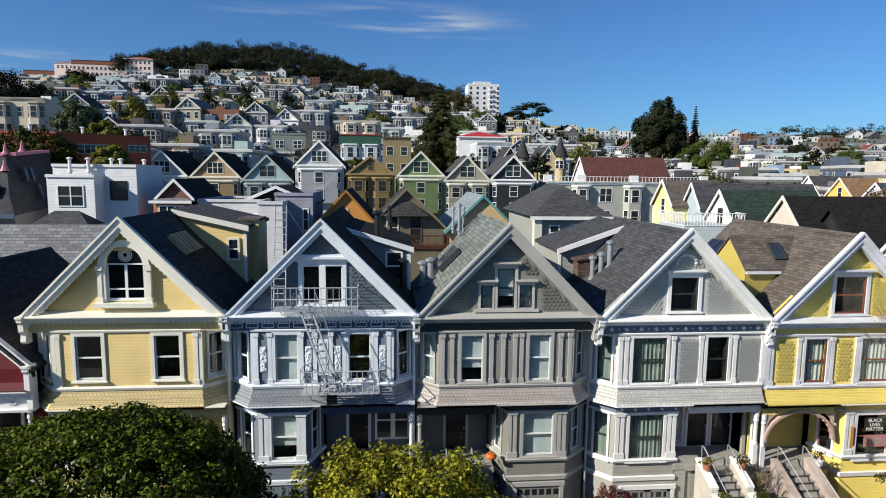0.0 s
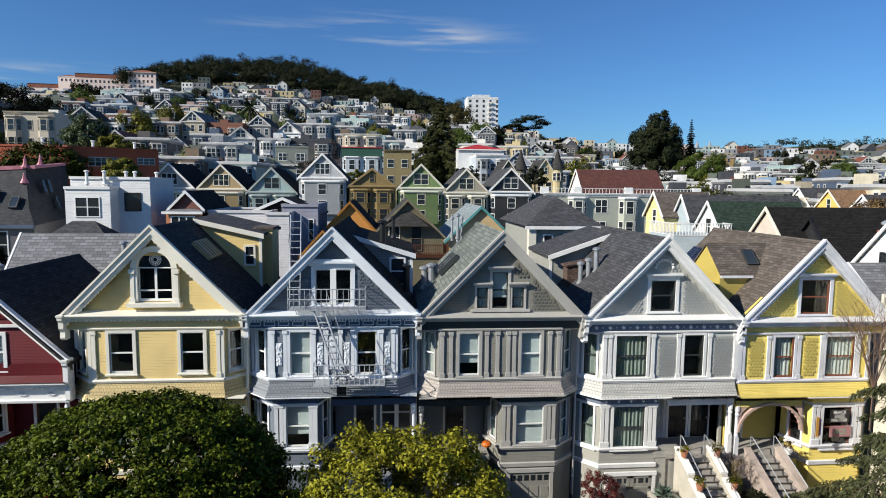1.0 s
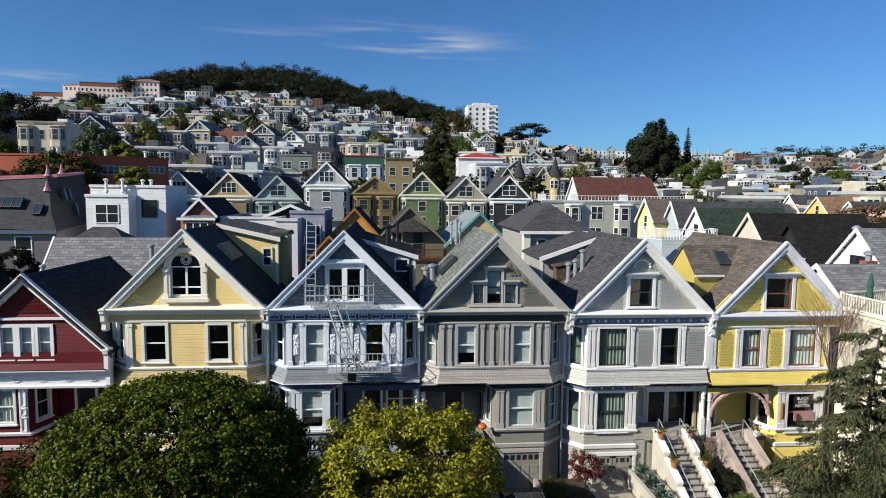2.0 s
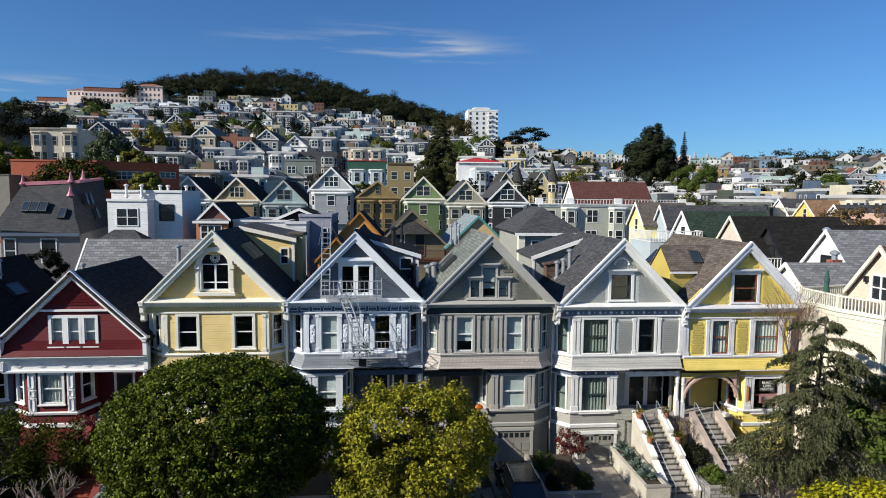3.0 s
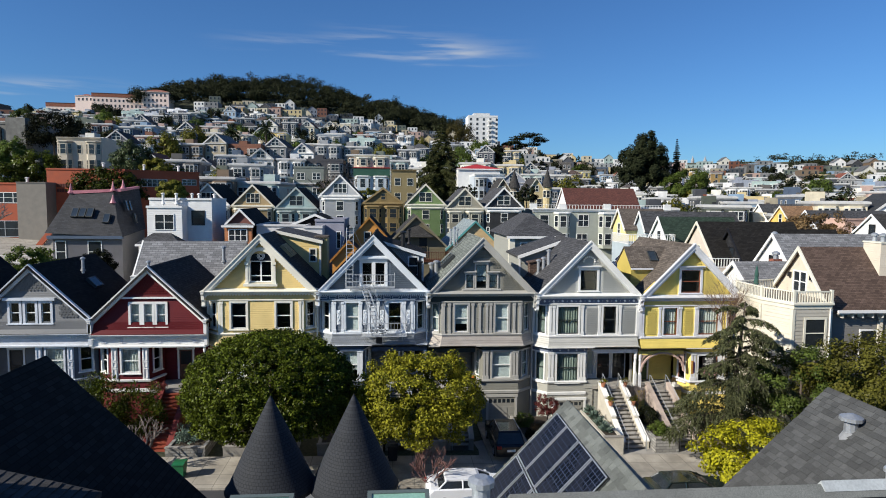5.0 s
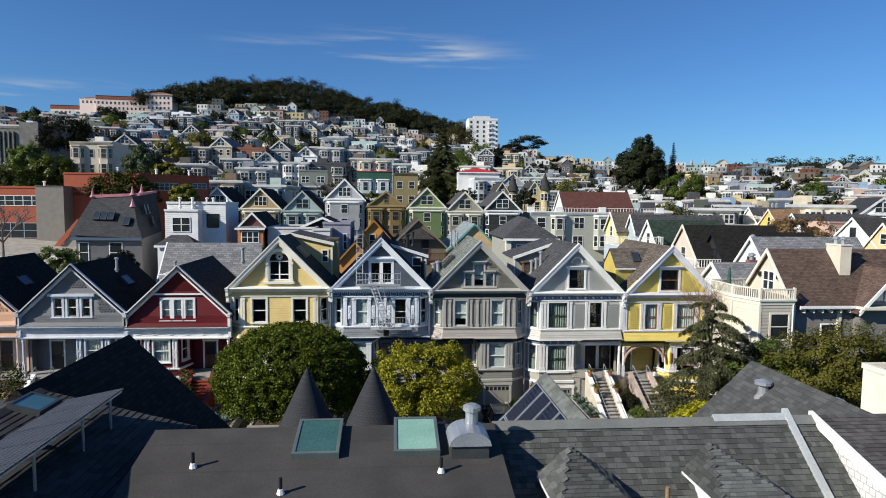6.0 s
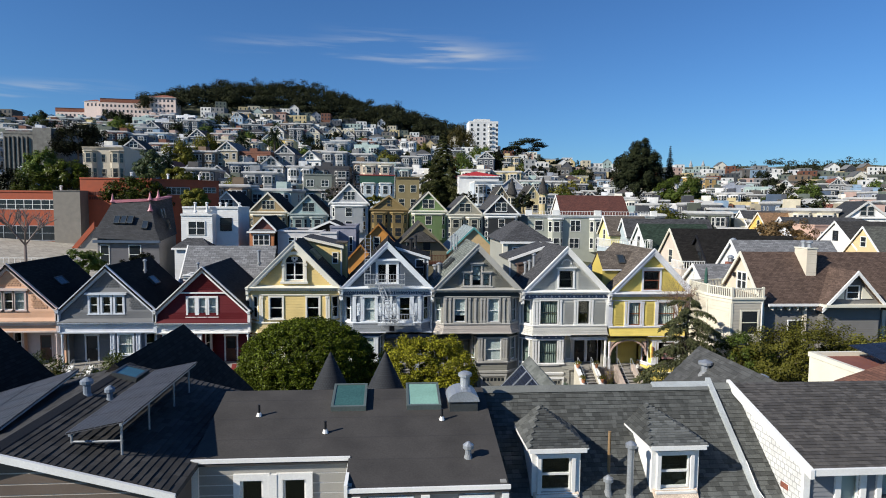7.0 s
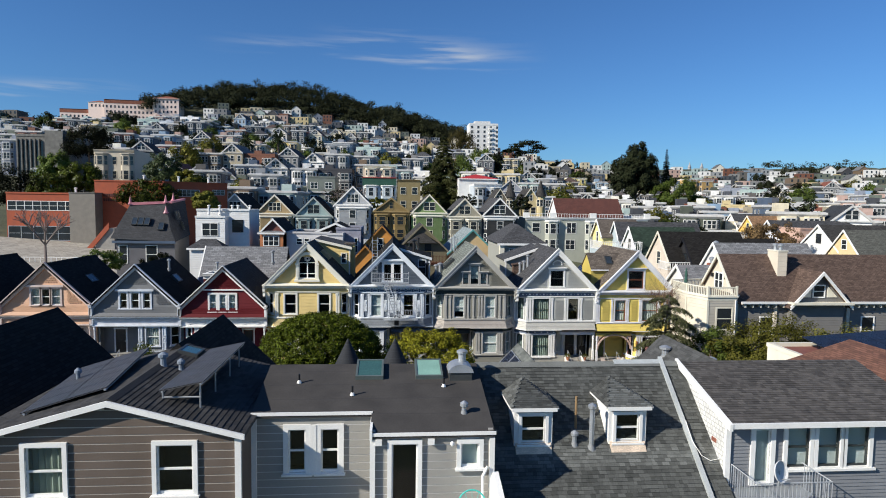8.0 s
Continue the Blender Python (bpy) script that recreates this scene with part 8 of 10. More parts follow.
def planter(x0, x1, y0, y1, z1, material, label, soil=True):
    root = thing("planter_wall", 0, 0, 0, label, "planter")
    part("wall", Geo().slices(x0, x1, -1, z1, [], 0.2, y0), material, root)
    part("wall", Geo().box(x0, x0 + 0.2, y0 + 0.2, y1, -1, z1), material, root)
    part("wall", Geo().box(x1 - 0.2, x1, y0 + 0.2, y1, -1, z1), material, root)
    part("soil", Geo().box(x0 + 0.2, x1 - 0.2, y0 + 0.2, y1, -1, z1 - 0.08), mat("dark soil", (0.05, 0.038, 0.028), 0.95, bump=0.5), root)
    part("coping", Geo().box(x0 - 0.03, x1 + 0.03, y0 - 0.03, y0 + 0.25, z1, z1 + 0.06), CONCRETE, root)


planter(5.9, 8.7, 19.6, 24.5, 0.4, CONCRETE, "grey concrete planter wall beside a drive")
planter(10.95, 12.2, 19.4, 24.5, 0.7, mat("cream stucco wall", (0.45, 0.41, 0.34), 0.85, bump=0.2), "cream stucco planter wall with succulents")
planter(14.35, 15.9, 19.5, 24.5, 0.5, PLANTER, "rough block planter wall between the steps")
planter(-15.9, -13.6, 19.4, 24.0, 0.7, PLANTER, "grey split-block planter wall with grasses")
planter(-12.6, -8.3, 19.6, 24.4, 0.6, CONCRETE, "grey concrete planter wall")
planter(-7.0, -3.0, 19.6, 24.4, 0.6, CONCRETE, "grey concrete planter wall")
planter(-1.0, 0.9, 19.6, 24.4, 0.6, CONCRETE, "grey concrete planter wall")
planter(18.2, 22.6, 19.6, 24.4, 0.3, STONE, "low rough stone garden wall")
planter(-26.5, -22.5, 19.6, 23.6, 0.5, CONCRETE, "grey concrete planter wall")
DRIVE = mat("stained concrete drive", (0.32, 0.28, 0.22), 0.85, pattern="panel", pitch=1.1, bump=0.2, dirt=0.25)
for x0, x1 in ((8.75, 10.85), (3.6, 5.85), (18.0, 18.3), (-22.3, -18.2)):
    solid("driveway", Geo().prism([(19.1, -0.42), (24.95, -0.3), (24.95, -0.18), (19.1, -0.2)], x0, x1, "x"), DRIVE, "stained pale concrete drive up to a garage", "driveway", kind="structure")
solid("forecourt", Geo().box(-40, 24, 19.1, 25.4, -1.2, -0.42), CONCRETE, "grey concrete strip before the houses", "paving", kind="structure")
for q in ((11.45, 24.0), (11.45, 22.8), (11.45, 21.7), (11.45, 20.6)):
    r = thing("agave", q[0], q[1], 0.62, "grey-green agave rosette in a planter", "plant", "agaves in the planter")
    rg = np.random.default_rng(int(q[1] * 10))
    a, e = rg.uniform(0, 6.28, 70), rg.uniform(0.1, 1.4, 70)
    d_ = np.stack([np.cos(a) * np.cos(e), np.sin(a) * np.cos(e), np.sin(e)], 1)
    part("rosette", leaf_mesh("rosette", d_ * 0.28 + (0, 0, 0.1), d_, 0.55, LEAF_AGAVE, 3, 5, 0, 0.05), None, r)["kind"] = "stuff"
shrub(6.6, 22.9, 0.3, (0.65, 0.9, 0.5), 3200, 0.07, LEAF_GRN, 41, "clipped green hedge in a planter", "hedge")
shrub(7.4, 21.3, 0.3, (0.9, 0.8, 0.35), 2600, 0.08, LEAF_BRN, 61, "low russet ground cover in a planter")
shrub(8.1, 20.6, 0.3, (0.45, 0.6, 0.4), 1800, 0.08, LEAF_GRN, 62, "leafy green shrub in a planter")
shrub(6.5, 20.5, 0.3, (0.5, 0.6, 0.3), 1600, 0.08, LEAF_DRK, 63, "dark low shrub in a planter")
broad_tree(8.35, 23.6, 0.3, 1.35, (0.8, 0.75, 0.85), 4200, 0.085, LEAF_RED, 42, "small dark red maple by the garage", "maple_tree", clumps=60, trunk_r=0.05)
shrub(15.1, 20.7, 0.4, (0.65, 0.8, 0.42), 2400, 0.1, LEAF_GRN, 43, "bright green garden shrub between the steps")
shrub(15.0, 22.4, 0.4, (0.7, 0.9, 0.7), 2600, 0.09, LEAF_DRK, 64, "dark leafy bush between the steps")
bare_tree(15.0, 24.0, 0.5, 2.6, 0.5, 44, "leafless mauve shrub by the steps", None, 6, 0.03, "bare_shrub")
shrub(-14.8, 21.5, 0.6, (1.1, 1.6, 0.6), 2400, 0.12, LEAF_AGAVE, 45, "grey-green lavender bush in a planter")
shrub(-16.2, 17.4, -0.1, (1.3, 0.7, 0.45), 2200, 0.1, LEAF_GRN, 46, "clipped low green hedge on the pavement", "hedge")
bare_tree(-16.6, 17.6, 0.1, 3.4, 0.9, 47, "small pollarded bare street tree", None, 5, 0.09)
bare_tree(-19.8, 17.9, 0.0, 2.8, 1.1, 48, "small twisted bare street tree", None, 5, 0.08)
bare_tree(-4.5, 13.8, -0.2, 3.6, 0.8, 49, "bare reddish street shrub", mat("reddish twigs", (0.16, 0.08, 0.07), 0.85), 6, 0.05)
bare_tree(-0.5, 13.6, -0.2, 3.4, 0.8, 50, "bare reddish street shrub", MATS["reddish twigs"], 6, 0.05)
shrub(-20.9, 21.4, 0.2, (2.5, 1.8, 2.7), 11000, 0.13, LEAF_FICUS, 51, "large leafy green bush before a red house")
shrub(-18.4, 21.7, 0.2, (1.7, 1.1, 2.1), 7000, 0.13, LEAF_FICUS, 55, "leafy green bush below a red house")
shrub(-24.2, 21.2, 0.2, (2.5, 1.8, 2.5), 10000, 0.13, LEAF_FICUS, 52, "large leafy green bush before a grey house")
shrub(-22.6, 19.6, -0.2, (1.2, 1.0, 1.1), 2500, 0.13, LEAF_LIME, 53, "bright lime green shrub")
shrub(-28.7, 21.0, 0.0, (1.9, 1.6, 2.9), 7000, 0.13, LEAF_FICUS, 54, "tall leafy bush beside white steps")
shrub(-18.0, 24.0, 2.9, (0.7, 0.35, 0.3), 700, 0.09, LEAF_RED, 55, "pink flowering window-box plants on the porch")

# the large street trees
broad_tree(-9.25, 17.3, -0.2, 4.75, (4.65, 4.1, 3.3), 160000, 0.13, LEAF_FICUS, 21, "large dense dome-shaped ficus with glossy dark leaves", "ficus_tree", clumps=2400, cr=0.07, lump=0.018, trunk_r=0.3, shell=0.88, loose=0.9)
broad_tree(-1.0, 17.2, -0.3, 3.95, (3.65, 3.4, 2.75), 52000, 0.14, LEAF_YEL, 22, "round yellow-green street tree in flower", "street_tree", clumps=420, cr=0.12, lump=0.06, trunk_r=0.18, shell=0.72, loose=0.75)
deodar(18.65, 18.6, -0.5, 10.0, 5.0, 29, "grey-green deodar cedar with drooping feathery boughs", 0.07)
bare_tree(21.0, 23.4, 4.0, 7.0, 0.3, 24, "bare brown creeper climbing the house side", mat("brown creeper twigs", (0.16, 0.10, 0.07), 0.9), 13, 0.026, "bare_creeper")
broad_tree(26.8, 16.6, -0.5, 4.6, (4.8, 3.4, 3.0), 26000, 0.17, LEAF_OLV, 25, "spreading yellow-green garden tree", clumps=170, cr=0.17, lump=0.16, trunk_r=0.2)
broad_tree(33.0, 15.6, -0.8, 4.2, (4.6, 3.6, 2.9), 22000, 0.17, LEAF_OLV, 26, "spreading yellow-green garden tree", clumps=150, cr=0.17, lump=0.16, trunk_r=0.2)
broad_tree(22.6, 17.6, -0.5, 4.2, (3.0, 2.6, 2.6), 14000, 0.16, LEAF_GRN, 28, "dark leafy garden tree beside a cedar", clumps=100, cr=0.17, lump=0.14, trunk_r=0.15)
broad_tree(15.6, 10.4, -0.4, 3.0, (2.9, 2.4, 1.9), 16000, 0.15, LEAF_LIME, 27, "rounded yellow-flowering street tree", clumps=110, cr=0.17, lump=0.08, trunk_r=0.14)


# parked cars and bins
def car(x, y, z, rz, paint_mat, label, suv=True, plate=False):
    root = thing("parked_car", x, y, z, label, "car")
    root.matrix_basis = pose(x, y, z, 0, 0, rz)
    L, W, h = 4.7, 1.86, 1.66 if suv else 1.42
    hw = W / 2
    prof = [(-2.3, 0.35), (-2.34, 0.75), (-2.2, 0.98), (-1.1, 1.08), (2.1, 1.08), (2.3, 0.9), (2.33, 0.4), (2.2, 0.28), (-2.2, 0.28)]
    g = Geo()
    k = len(prof)
    rings = []
    for xx, sc in ((-hw, 0.93), (-hw + 0.07, 1.0), (hw - 0.07, 1.0), (hw, 0.93)):
        rings.append([(xx, p[0] * sc, 0.62 + (p[1] - 0.62) * (0.9 if sc < 1 else 1.0)) for p in prof])
    vs = [v for r in rings for v in r]
    fs = [(j * k + i, j * k + (i + 1) % k, (j + 1) * k + (i + 1) % k, (j + 1) * k + i) for j in range(3) for i in range(k)] + [tuple(range(k))[::-1], tuple(range(3 * k, 4 * k))]
    part("body", g.add(vs, fs), paint_mat, root)
    rear = 2.15 if suv else 1.75
    c = Geo().add([(-hw + 0.08, -1.15, 1.05), (hw - 0.08, -1.15, 1.05), (hw - 0.08, rear, 1.05), (-hw + 0.08, rear, 1.05), (-hw + 0.28, -0.35, h), (hw - 0.28, -0.35, h), (hw - 0.28, rear - 0.45, h), (-hw + 0.28, rear - 0.45, h)],
                  [(4, 5, 6, 7), (0, 1, 5, 4), (1, 2, 6, 5), (2, 3, 7, 6), (3, 0, 4, 7)])
    part("glasshouse", c, FAR_GLASS, root)
    part("roof_panel", Geo().prism([(-0.45, h - 0.03), (rear - 0.35, h - 0.03), (rear - 0.42, h + 0.045), (0.3, h + 0.06), (-0.3, h + 0.03)], -hw + 0.26, hw - 0.26, "x"), paint_mat, root)
    for sx in (-1, 1):
        for a, b in (((hw - 0.08, -1.15, 1.05), (hw - 0.28, -0.35, h)), ((hw - 0.08, rear, 1.05), (hw - 0.28, rear - 0.45, h)), ((hw - 0.07, 0.5, 1.05), (hw - 0.27, 0.5, h))):
            part("pillar", Geo().tube((sx * a[0], a[1], a[2]), (sx * b[0], b[1], b[2]), 0.045, 6), paint_mat, root)
        if suv:
            part("roof_rail", Geo().tube((sx * (hw - 0.3), -0.2, h + 0.09), (sx * (hw - 0.3), rear - 0.6, h + 0.09), 0.025, 6), METAL, root)
        part("mirror", Geo().box(sx * hw - 0.1, sx * hw + 0.1, -0.95, -0.8, 1.02, 1.18), paint_mat, root)
        part("tail_light", Geo().box(sx * (hw - 0.2) - 0.14, sx * (hw - 0.2) + 0.14, 2.24, 2.33, 0.78, 0.95), mat("red lamp plastic", (0.3, 0.01, 0.01), 0.2), root)
        part("headlight", Geo().box(sx * (hw - 0.25) - 0.16, sx * (hw - 0.25) + 0.16, -2.33, -2.2, 0.72, 0.86), mat("clear lamp plastic", (0.5, 0.5, 0.5), 0.1), root)
        for yy in (-1.42, 1.42):
            t = Geo().tube((sx * (hw - 0.22), yy, 0.34), (sx * (hw + 0.01), yy, 0.34), 0.34, 18)
            w_ = part("wheel", t, mat("tyre rubber", (0.012, 0.012, 0.012), 0.8), root)
            part("rim", Geo().tube((sx * (hw - 0.05), yy, 0.34), (sx * (hw + 0.025), yy, 0.34), 0.21, 12), METAL, w_)
    if plate:
        part("number_plate", Geo().box(-0.26, 0.26, 2.33, 2.345, 0.62, 0.76), WHITE, root)
        part("number_plate", Geo().box(-0.26, 0.26, -2.36, -2.345, 0.45, 0.59), WHITE, root)
    return root


CAR_BLK = mat("black car paint", (0.008, 0.008, 0.009), 0.15, bump=0.0, var=0.02, dirt=0.05, spec=0.6)
CAR_SLV = mat("silver car paint", (0.5, 0.52, 0.54), 0.25, 0.6, bump=0.0, var=0.02, dirt=0.05)
CAR_WHT = mat("white car paint", (0.75, 0.76, 0.78), 0.2, bump=0.0, var=0.02, dirt=0.04)
car(4.75, 20.6, -0.2, 180, CAR_BLK, "black estate car parked in a drive", True, True)
car(13.2, 12.9, -0.3, 90, mat("dark green car paint", (0.012, 0.02, 0.018), 0.15, bump=0.0, spec=0.6), "dark saloon parked at the kerb", False)
car(1.6, 13.2, 0.05, 90, CAR_WHT, "white car parked at the kerb", False)
car(-4.6, 13.2, 0.15, 90, CAR_SLV, "silver car parked at the kerb", False)
car(-20.3, 20.6, 0.1, 172, CAR_BLK, "dark car parked under a leafy bush", True, True)
car(22.0, 12.9, -0.45, 90, CAR_SLV, "silver car parked at the kerb", True)


def bin_(x, y, z, material, label):
    root = thing("wheelie_bin", x, y, z, label, "bin", "bins on the pavement")
    part("body", Geo().add([(-0.24, -0.24, 0.08), (0.24, -0.24, 0.08), (0.24, 0.24, 0.08), (-0.24, 0.24, 0.08), (-0.3, -0.34, 0.95), (0.3, -0.34, 0.95), (0.3, 0.34, 0.95), (-0.3, 0.34, 0.95)], [(0, 3, 2, 1), (4, 5, 6, 7), (0, 1, 5, 4), (1, 2, 6, 5), (2, 3, 7, 6), (3, 0, 4, 7)]), material, root)
    part("lid", Geo().prism([(-0.38, 0.95), (0.36, 0.97), (0.36, 1.03), (-0.1, 1.07), (-0.38, 1.0)], -0.32, 0.32, "x"), material, root)
    for sx in (-0.26, 0.26):
        part("wheel", Geo().tube((sx - 0.03, 0.28, 0.1), (sx + 0.03, 0.28, 0.1), 0.1, 10), BLACK, root)


BIN_GRN = mat("green bin plastic", (0.015, 0.13, 0.05), 0.45)
bin_(-14.1, 16.6, 0.05, BIN_GRN, "green plastic wheelie bin on the pavement")
bin_(-16.7, 16.1, 0.1, BIN_GRN, "green plastic wheelie bin on the pavement")
bin_(-17.3, 16.4, 0.1, mat("black bin plastic", (0.02, 0.02, 0.022), 0.45), "black plastic wheelie bin on the pavement")
bin_(-2.4, 18.6, -0.05, MATS["black bin plastic"], "black plastic wheelie bin on the pavement")

# fire escape on the blue house
fe = thing("fire_escape", -3.73, 24.95, 0.05, "pale grey iron fire escape with two balconies and ladders", "fire escape")
IRON = mat("pale grey iron paint", (0.44, 0.46, 0.48), 0.5, 0.2, bump=0.05)


def iron_balcony(x0, x1, z, y0, y1):
    for i in range(11):
        yy = y0 + (y1 - y0) * i / 10
        part("slat", Geo().box(x0, x1, yy - 0.025, yy + 0.025, z - 0.03, z), IRON, fe)
    for zz in (z + 0.45, z + 0.9):
        for a, b in (((x0, y1, zz), (x0, y0, zz)), ((x0, y0, zz), (x1, y0, zz)), ((x1, y0, zz), (x1, y1, zz))):
            part("rail", Geo().tube(a, b, 0.024, 5), IRON, fe)
    n = 14
    for i in range(n + 1):
        x = x0 + (x1 - x0) * i / n
        part("bar", Geo().tube((x, y0, z), (x, y0, z + (1.05 if i in (0, n) else 0.9)), 0.015, 5), IRON, fe)
    for x in (x0 + 0.3, x1 - 0.3):
        part("brace", Geo().tube((x, y0 + 0.1, z - 0.03), (x, y1, z - 0.7), 0.02, 5), IRON, fe)


iron_balcony(-1.85, 1.45, 9.55, -0.75, 0.3)
iron_balcony(-0.75, 2.3, 6.3, -1.15, -0.05)


def ladder(a, b, w, n, name="ladder", rail=0.026, rung=0.018):
    a, b = Vector(a), Vector(b)
    g = Geo()
    side = Vector((w / 2, 0, 0))
    for s in (-1, 1):
        g.tube(a + side * s, b + side * s, rail, 5)
    for i in range(1, n):
        p = a.lerp(b, i / n)
        g.tube(p - side, p + side, rung, 5)
    part(name, g, IRON, fe)


ladder((-0.55, -0.65, 9.5), (0.55, -1.0, 6.4), 0.45, 12, rail=0.05, rung=0.045)
for s in (0.35, -0.3):
    part("handrail", Geo().tube((-0.55 + s, -0.7, 10.3), (0.5 + s, -1.05, 7.2), 0.018, 5), IRON, fe)
ladder((-1.6, -0.5, 9.6), (-1.6, 0.25, 13.6), 0.45, 14)
for s in (-0.22, 0.22):
    part("stay", Geo().tube((-1.6 + s, 0.25, 13.5), (-1.6 + s * 3, 2.2, 12.2), 0.015, 5), IRON, fe)
part("ladder_weight", Geo().box(0.2, 0.6, -0.75, -0.6, 5.72, 6.24), BLACK, fe)
random.seed(9)
for i in range(26):
    a = Vector((random.uniform(-0.1, 1.0), random.uniform(-1.1, -0.5), random.uniform(6.35, 6.9)))
    part("stored_clutter", Geo().tube(a, a + Vector((random.uniform(-0.3, 0.3), random.uniform(-0.2, 0.2), random.uniform(-0.05, 0.3))), 0.03, 5), BLACK if i % 2 else IRON, fe)

# roof furniture of the row
for q in ((2.3, 32.2, 12.2, 0.9, 0.07), (2.55, 31.6, 12.2, 1.1, 0.08), (2.9, 32.6, 12.3, 0.8, 0.06), (0.6, 29.8, 9.7, 0.9, 0.16), (0.95, 29.4, 9.9, 0.9, 0.16)):
    vent_pipe(*q[:3], q[3], q[4])
for q in ((8.9, 29.3, 10.0, 0.9, 0.12), (9.25, 29.1, 10.2, 0.9, 0.12), (9.6, 28.9, 10.6, 1.1, 0.13)):
    vent_pipe(*q[:3], q[3], q[4])
skylight(1.75, 29.2, 11.0, 1.3, 1.6, 0, "long roof window on green-grey slates", -45)
lantern = skylight(-10.02, 28.1, 11.82, 1.1, 2.0, 0, "wooden-slatted roof window on a dark roof", 45.5, mat("pale tan roof timber", (0.42, 0.31, 0.15), 0.6), mat("hazy roof glass", (0.16, 0.17, 0.17), 0.12, bump=0, var=0.3, spec=0.7))
for yy in (-0.62, -0.2, 0.22, 0.62):
    part("slat", Geo().box(-0.48, 0.48, yy - 0.1, yy + 0.1, 0.112, 0.14), MATS["pale tan roof timber"], lantern)
for q in ((-1.6, 30.2, 11.9, 1.1, 0.16), (-1.0, 34.5, 12.0, 1.0, 0.1), (-0.4, 28.2, 9.6, 1.3, 0.15)):
    vent_pipe(*q[:3], q[3], q[4], "black metal stove pipe with a cap", True, BLACK)
for q in ((-15.9, 33.0, 10.6, 1.0, 0.13), (-24.6, 28.6, 10.4, 0.7, 0.1), (-20.6, 30.0, 10.0, 0.7, 0.1)):
    vent_pipe(*q[:3], q[3], q[4])
skylight(-24.2, 29.4, 9.35, 0.9, 1.2, 0, "small roof window on a black roof", 46)
skylight(-31.8, 29.0, 9.35, 0.9, 1.3, 0, "small roof window on a black roof", 46)

# window posters and flag of the bright yellow house
r = thing("window_sign", 20.6, 24.9, 4.05, "black placard with white lettering in a window", "sign")
part("board", Geo().box(-0.5, 0.5, -0.12, -0.1, -0.32, 0.32), BLACK, r)
for i, word in enumerate(("BLACK", "LIVES", "MATTER")):
    cu = bpy.data.curves.new("letters", "FONT")
    cu.body, cu.size, cu.extrude, cu.align_x = word, 0.22, 0.004, "CENTER"
    cu.materials.append(WHITE)
    ob = new("letters", cu)
    ob.parent = r
    ob.matrix_basis = pose(0, -0.125, 0.12 - i * 0.2, 90, 0, 0)
r = thing("window_banner", 20.7, 24.9, 3.3, "coloured cloth banner with green letters in a window", "sign")
part("cloth", Geo().box(-0.55, 0.55, -0.1, -0.08, -0.3, 0.25), mat("rose banner cloth", (0.4, 0.2, 0.2), 0.8), r)
cu = bpy.data.curves.new("letters", "FONT")
cu.body, cu.size, cu.extrude, cu.align_x = "ACE", 0.34, 0.004, "CENTER"
cu.materials.append(mat("green letter paint", (0.2, 0.45, 0.3), 0.6))
ob = new("letters", cu)
ob.parent = r
ob.matrix_basis = pose(0, -0.105, -0.15, 90, 0, 0)
fl = thing("porch_flag", 19.15, 24.8, 3.9, "multicoloured cloth flag on a slanted pole", "flag")
part("pole", Geo().tube((0, 0, 0), (-0.25, -0.8, 0.55), 0.015, 6), CREAM, fl)
for i, c in enumerate(((0.5, 0.25, 0.05), (0.45, 0.12, 0.2), (0.2, 0.2, 0.4))):
    part("cloth", Geo().box(-0.28 + i * 0.13, -0.15 + i * 0.13, -0.75 + 0.1 * i, -0.72 + 0.1 * i, -0.55, 0.4 - i * 0.08), mat(f"flag cloth {i}", c, 0.8), fl)

# ---------------------------------------------------------------- the near block, seen from behind
SHN = mat("mottled grey asphalt shingle", (0.115, 0.118, 0.11), 0.9, island=0.34, spec=0.15, bump=0.3, var=0.25, grain=6)
MEMB = mat("dark grey roofing membrane", (0.058, 0.054, 0.051), 0.85, spec=0.15, pattern="seam", pitch=0.95, bump=0.5, dirt=0.18, var=0.12)
BOARDROOF = mat("black ribbed roofing", (0.05, 0.048, 0.046), 0.8, island=0.22, pattern="board", pitch=0.3, bump=0.8, dirt=0.25)
BRN_S = paint("brown-grey siding", (0.13, 0.10, 0.08), "", bump=0.05)
GRY_S = paint("pale warm grey siding", (0.32, 0.305, 0.275), "", bump=0.05)
BLG_S = paint("blue-grey siding", (0.21, 0.215, 0.225), "", bump=0.1)
PVB = mat("dark blue solar cells", (0.006, 0.007, 0.011), 0.3, pattern="panel", pitch=0.156, bump=0.05, spec=0.12)
PVG = mat("grey solar cells", (0.028, 0.028, 0.03), 0.4, pattern="panel", pitch=0.13, bump=0.05, spec=0.2)


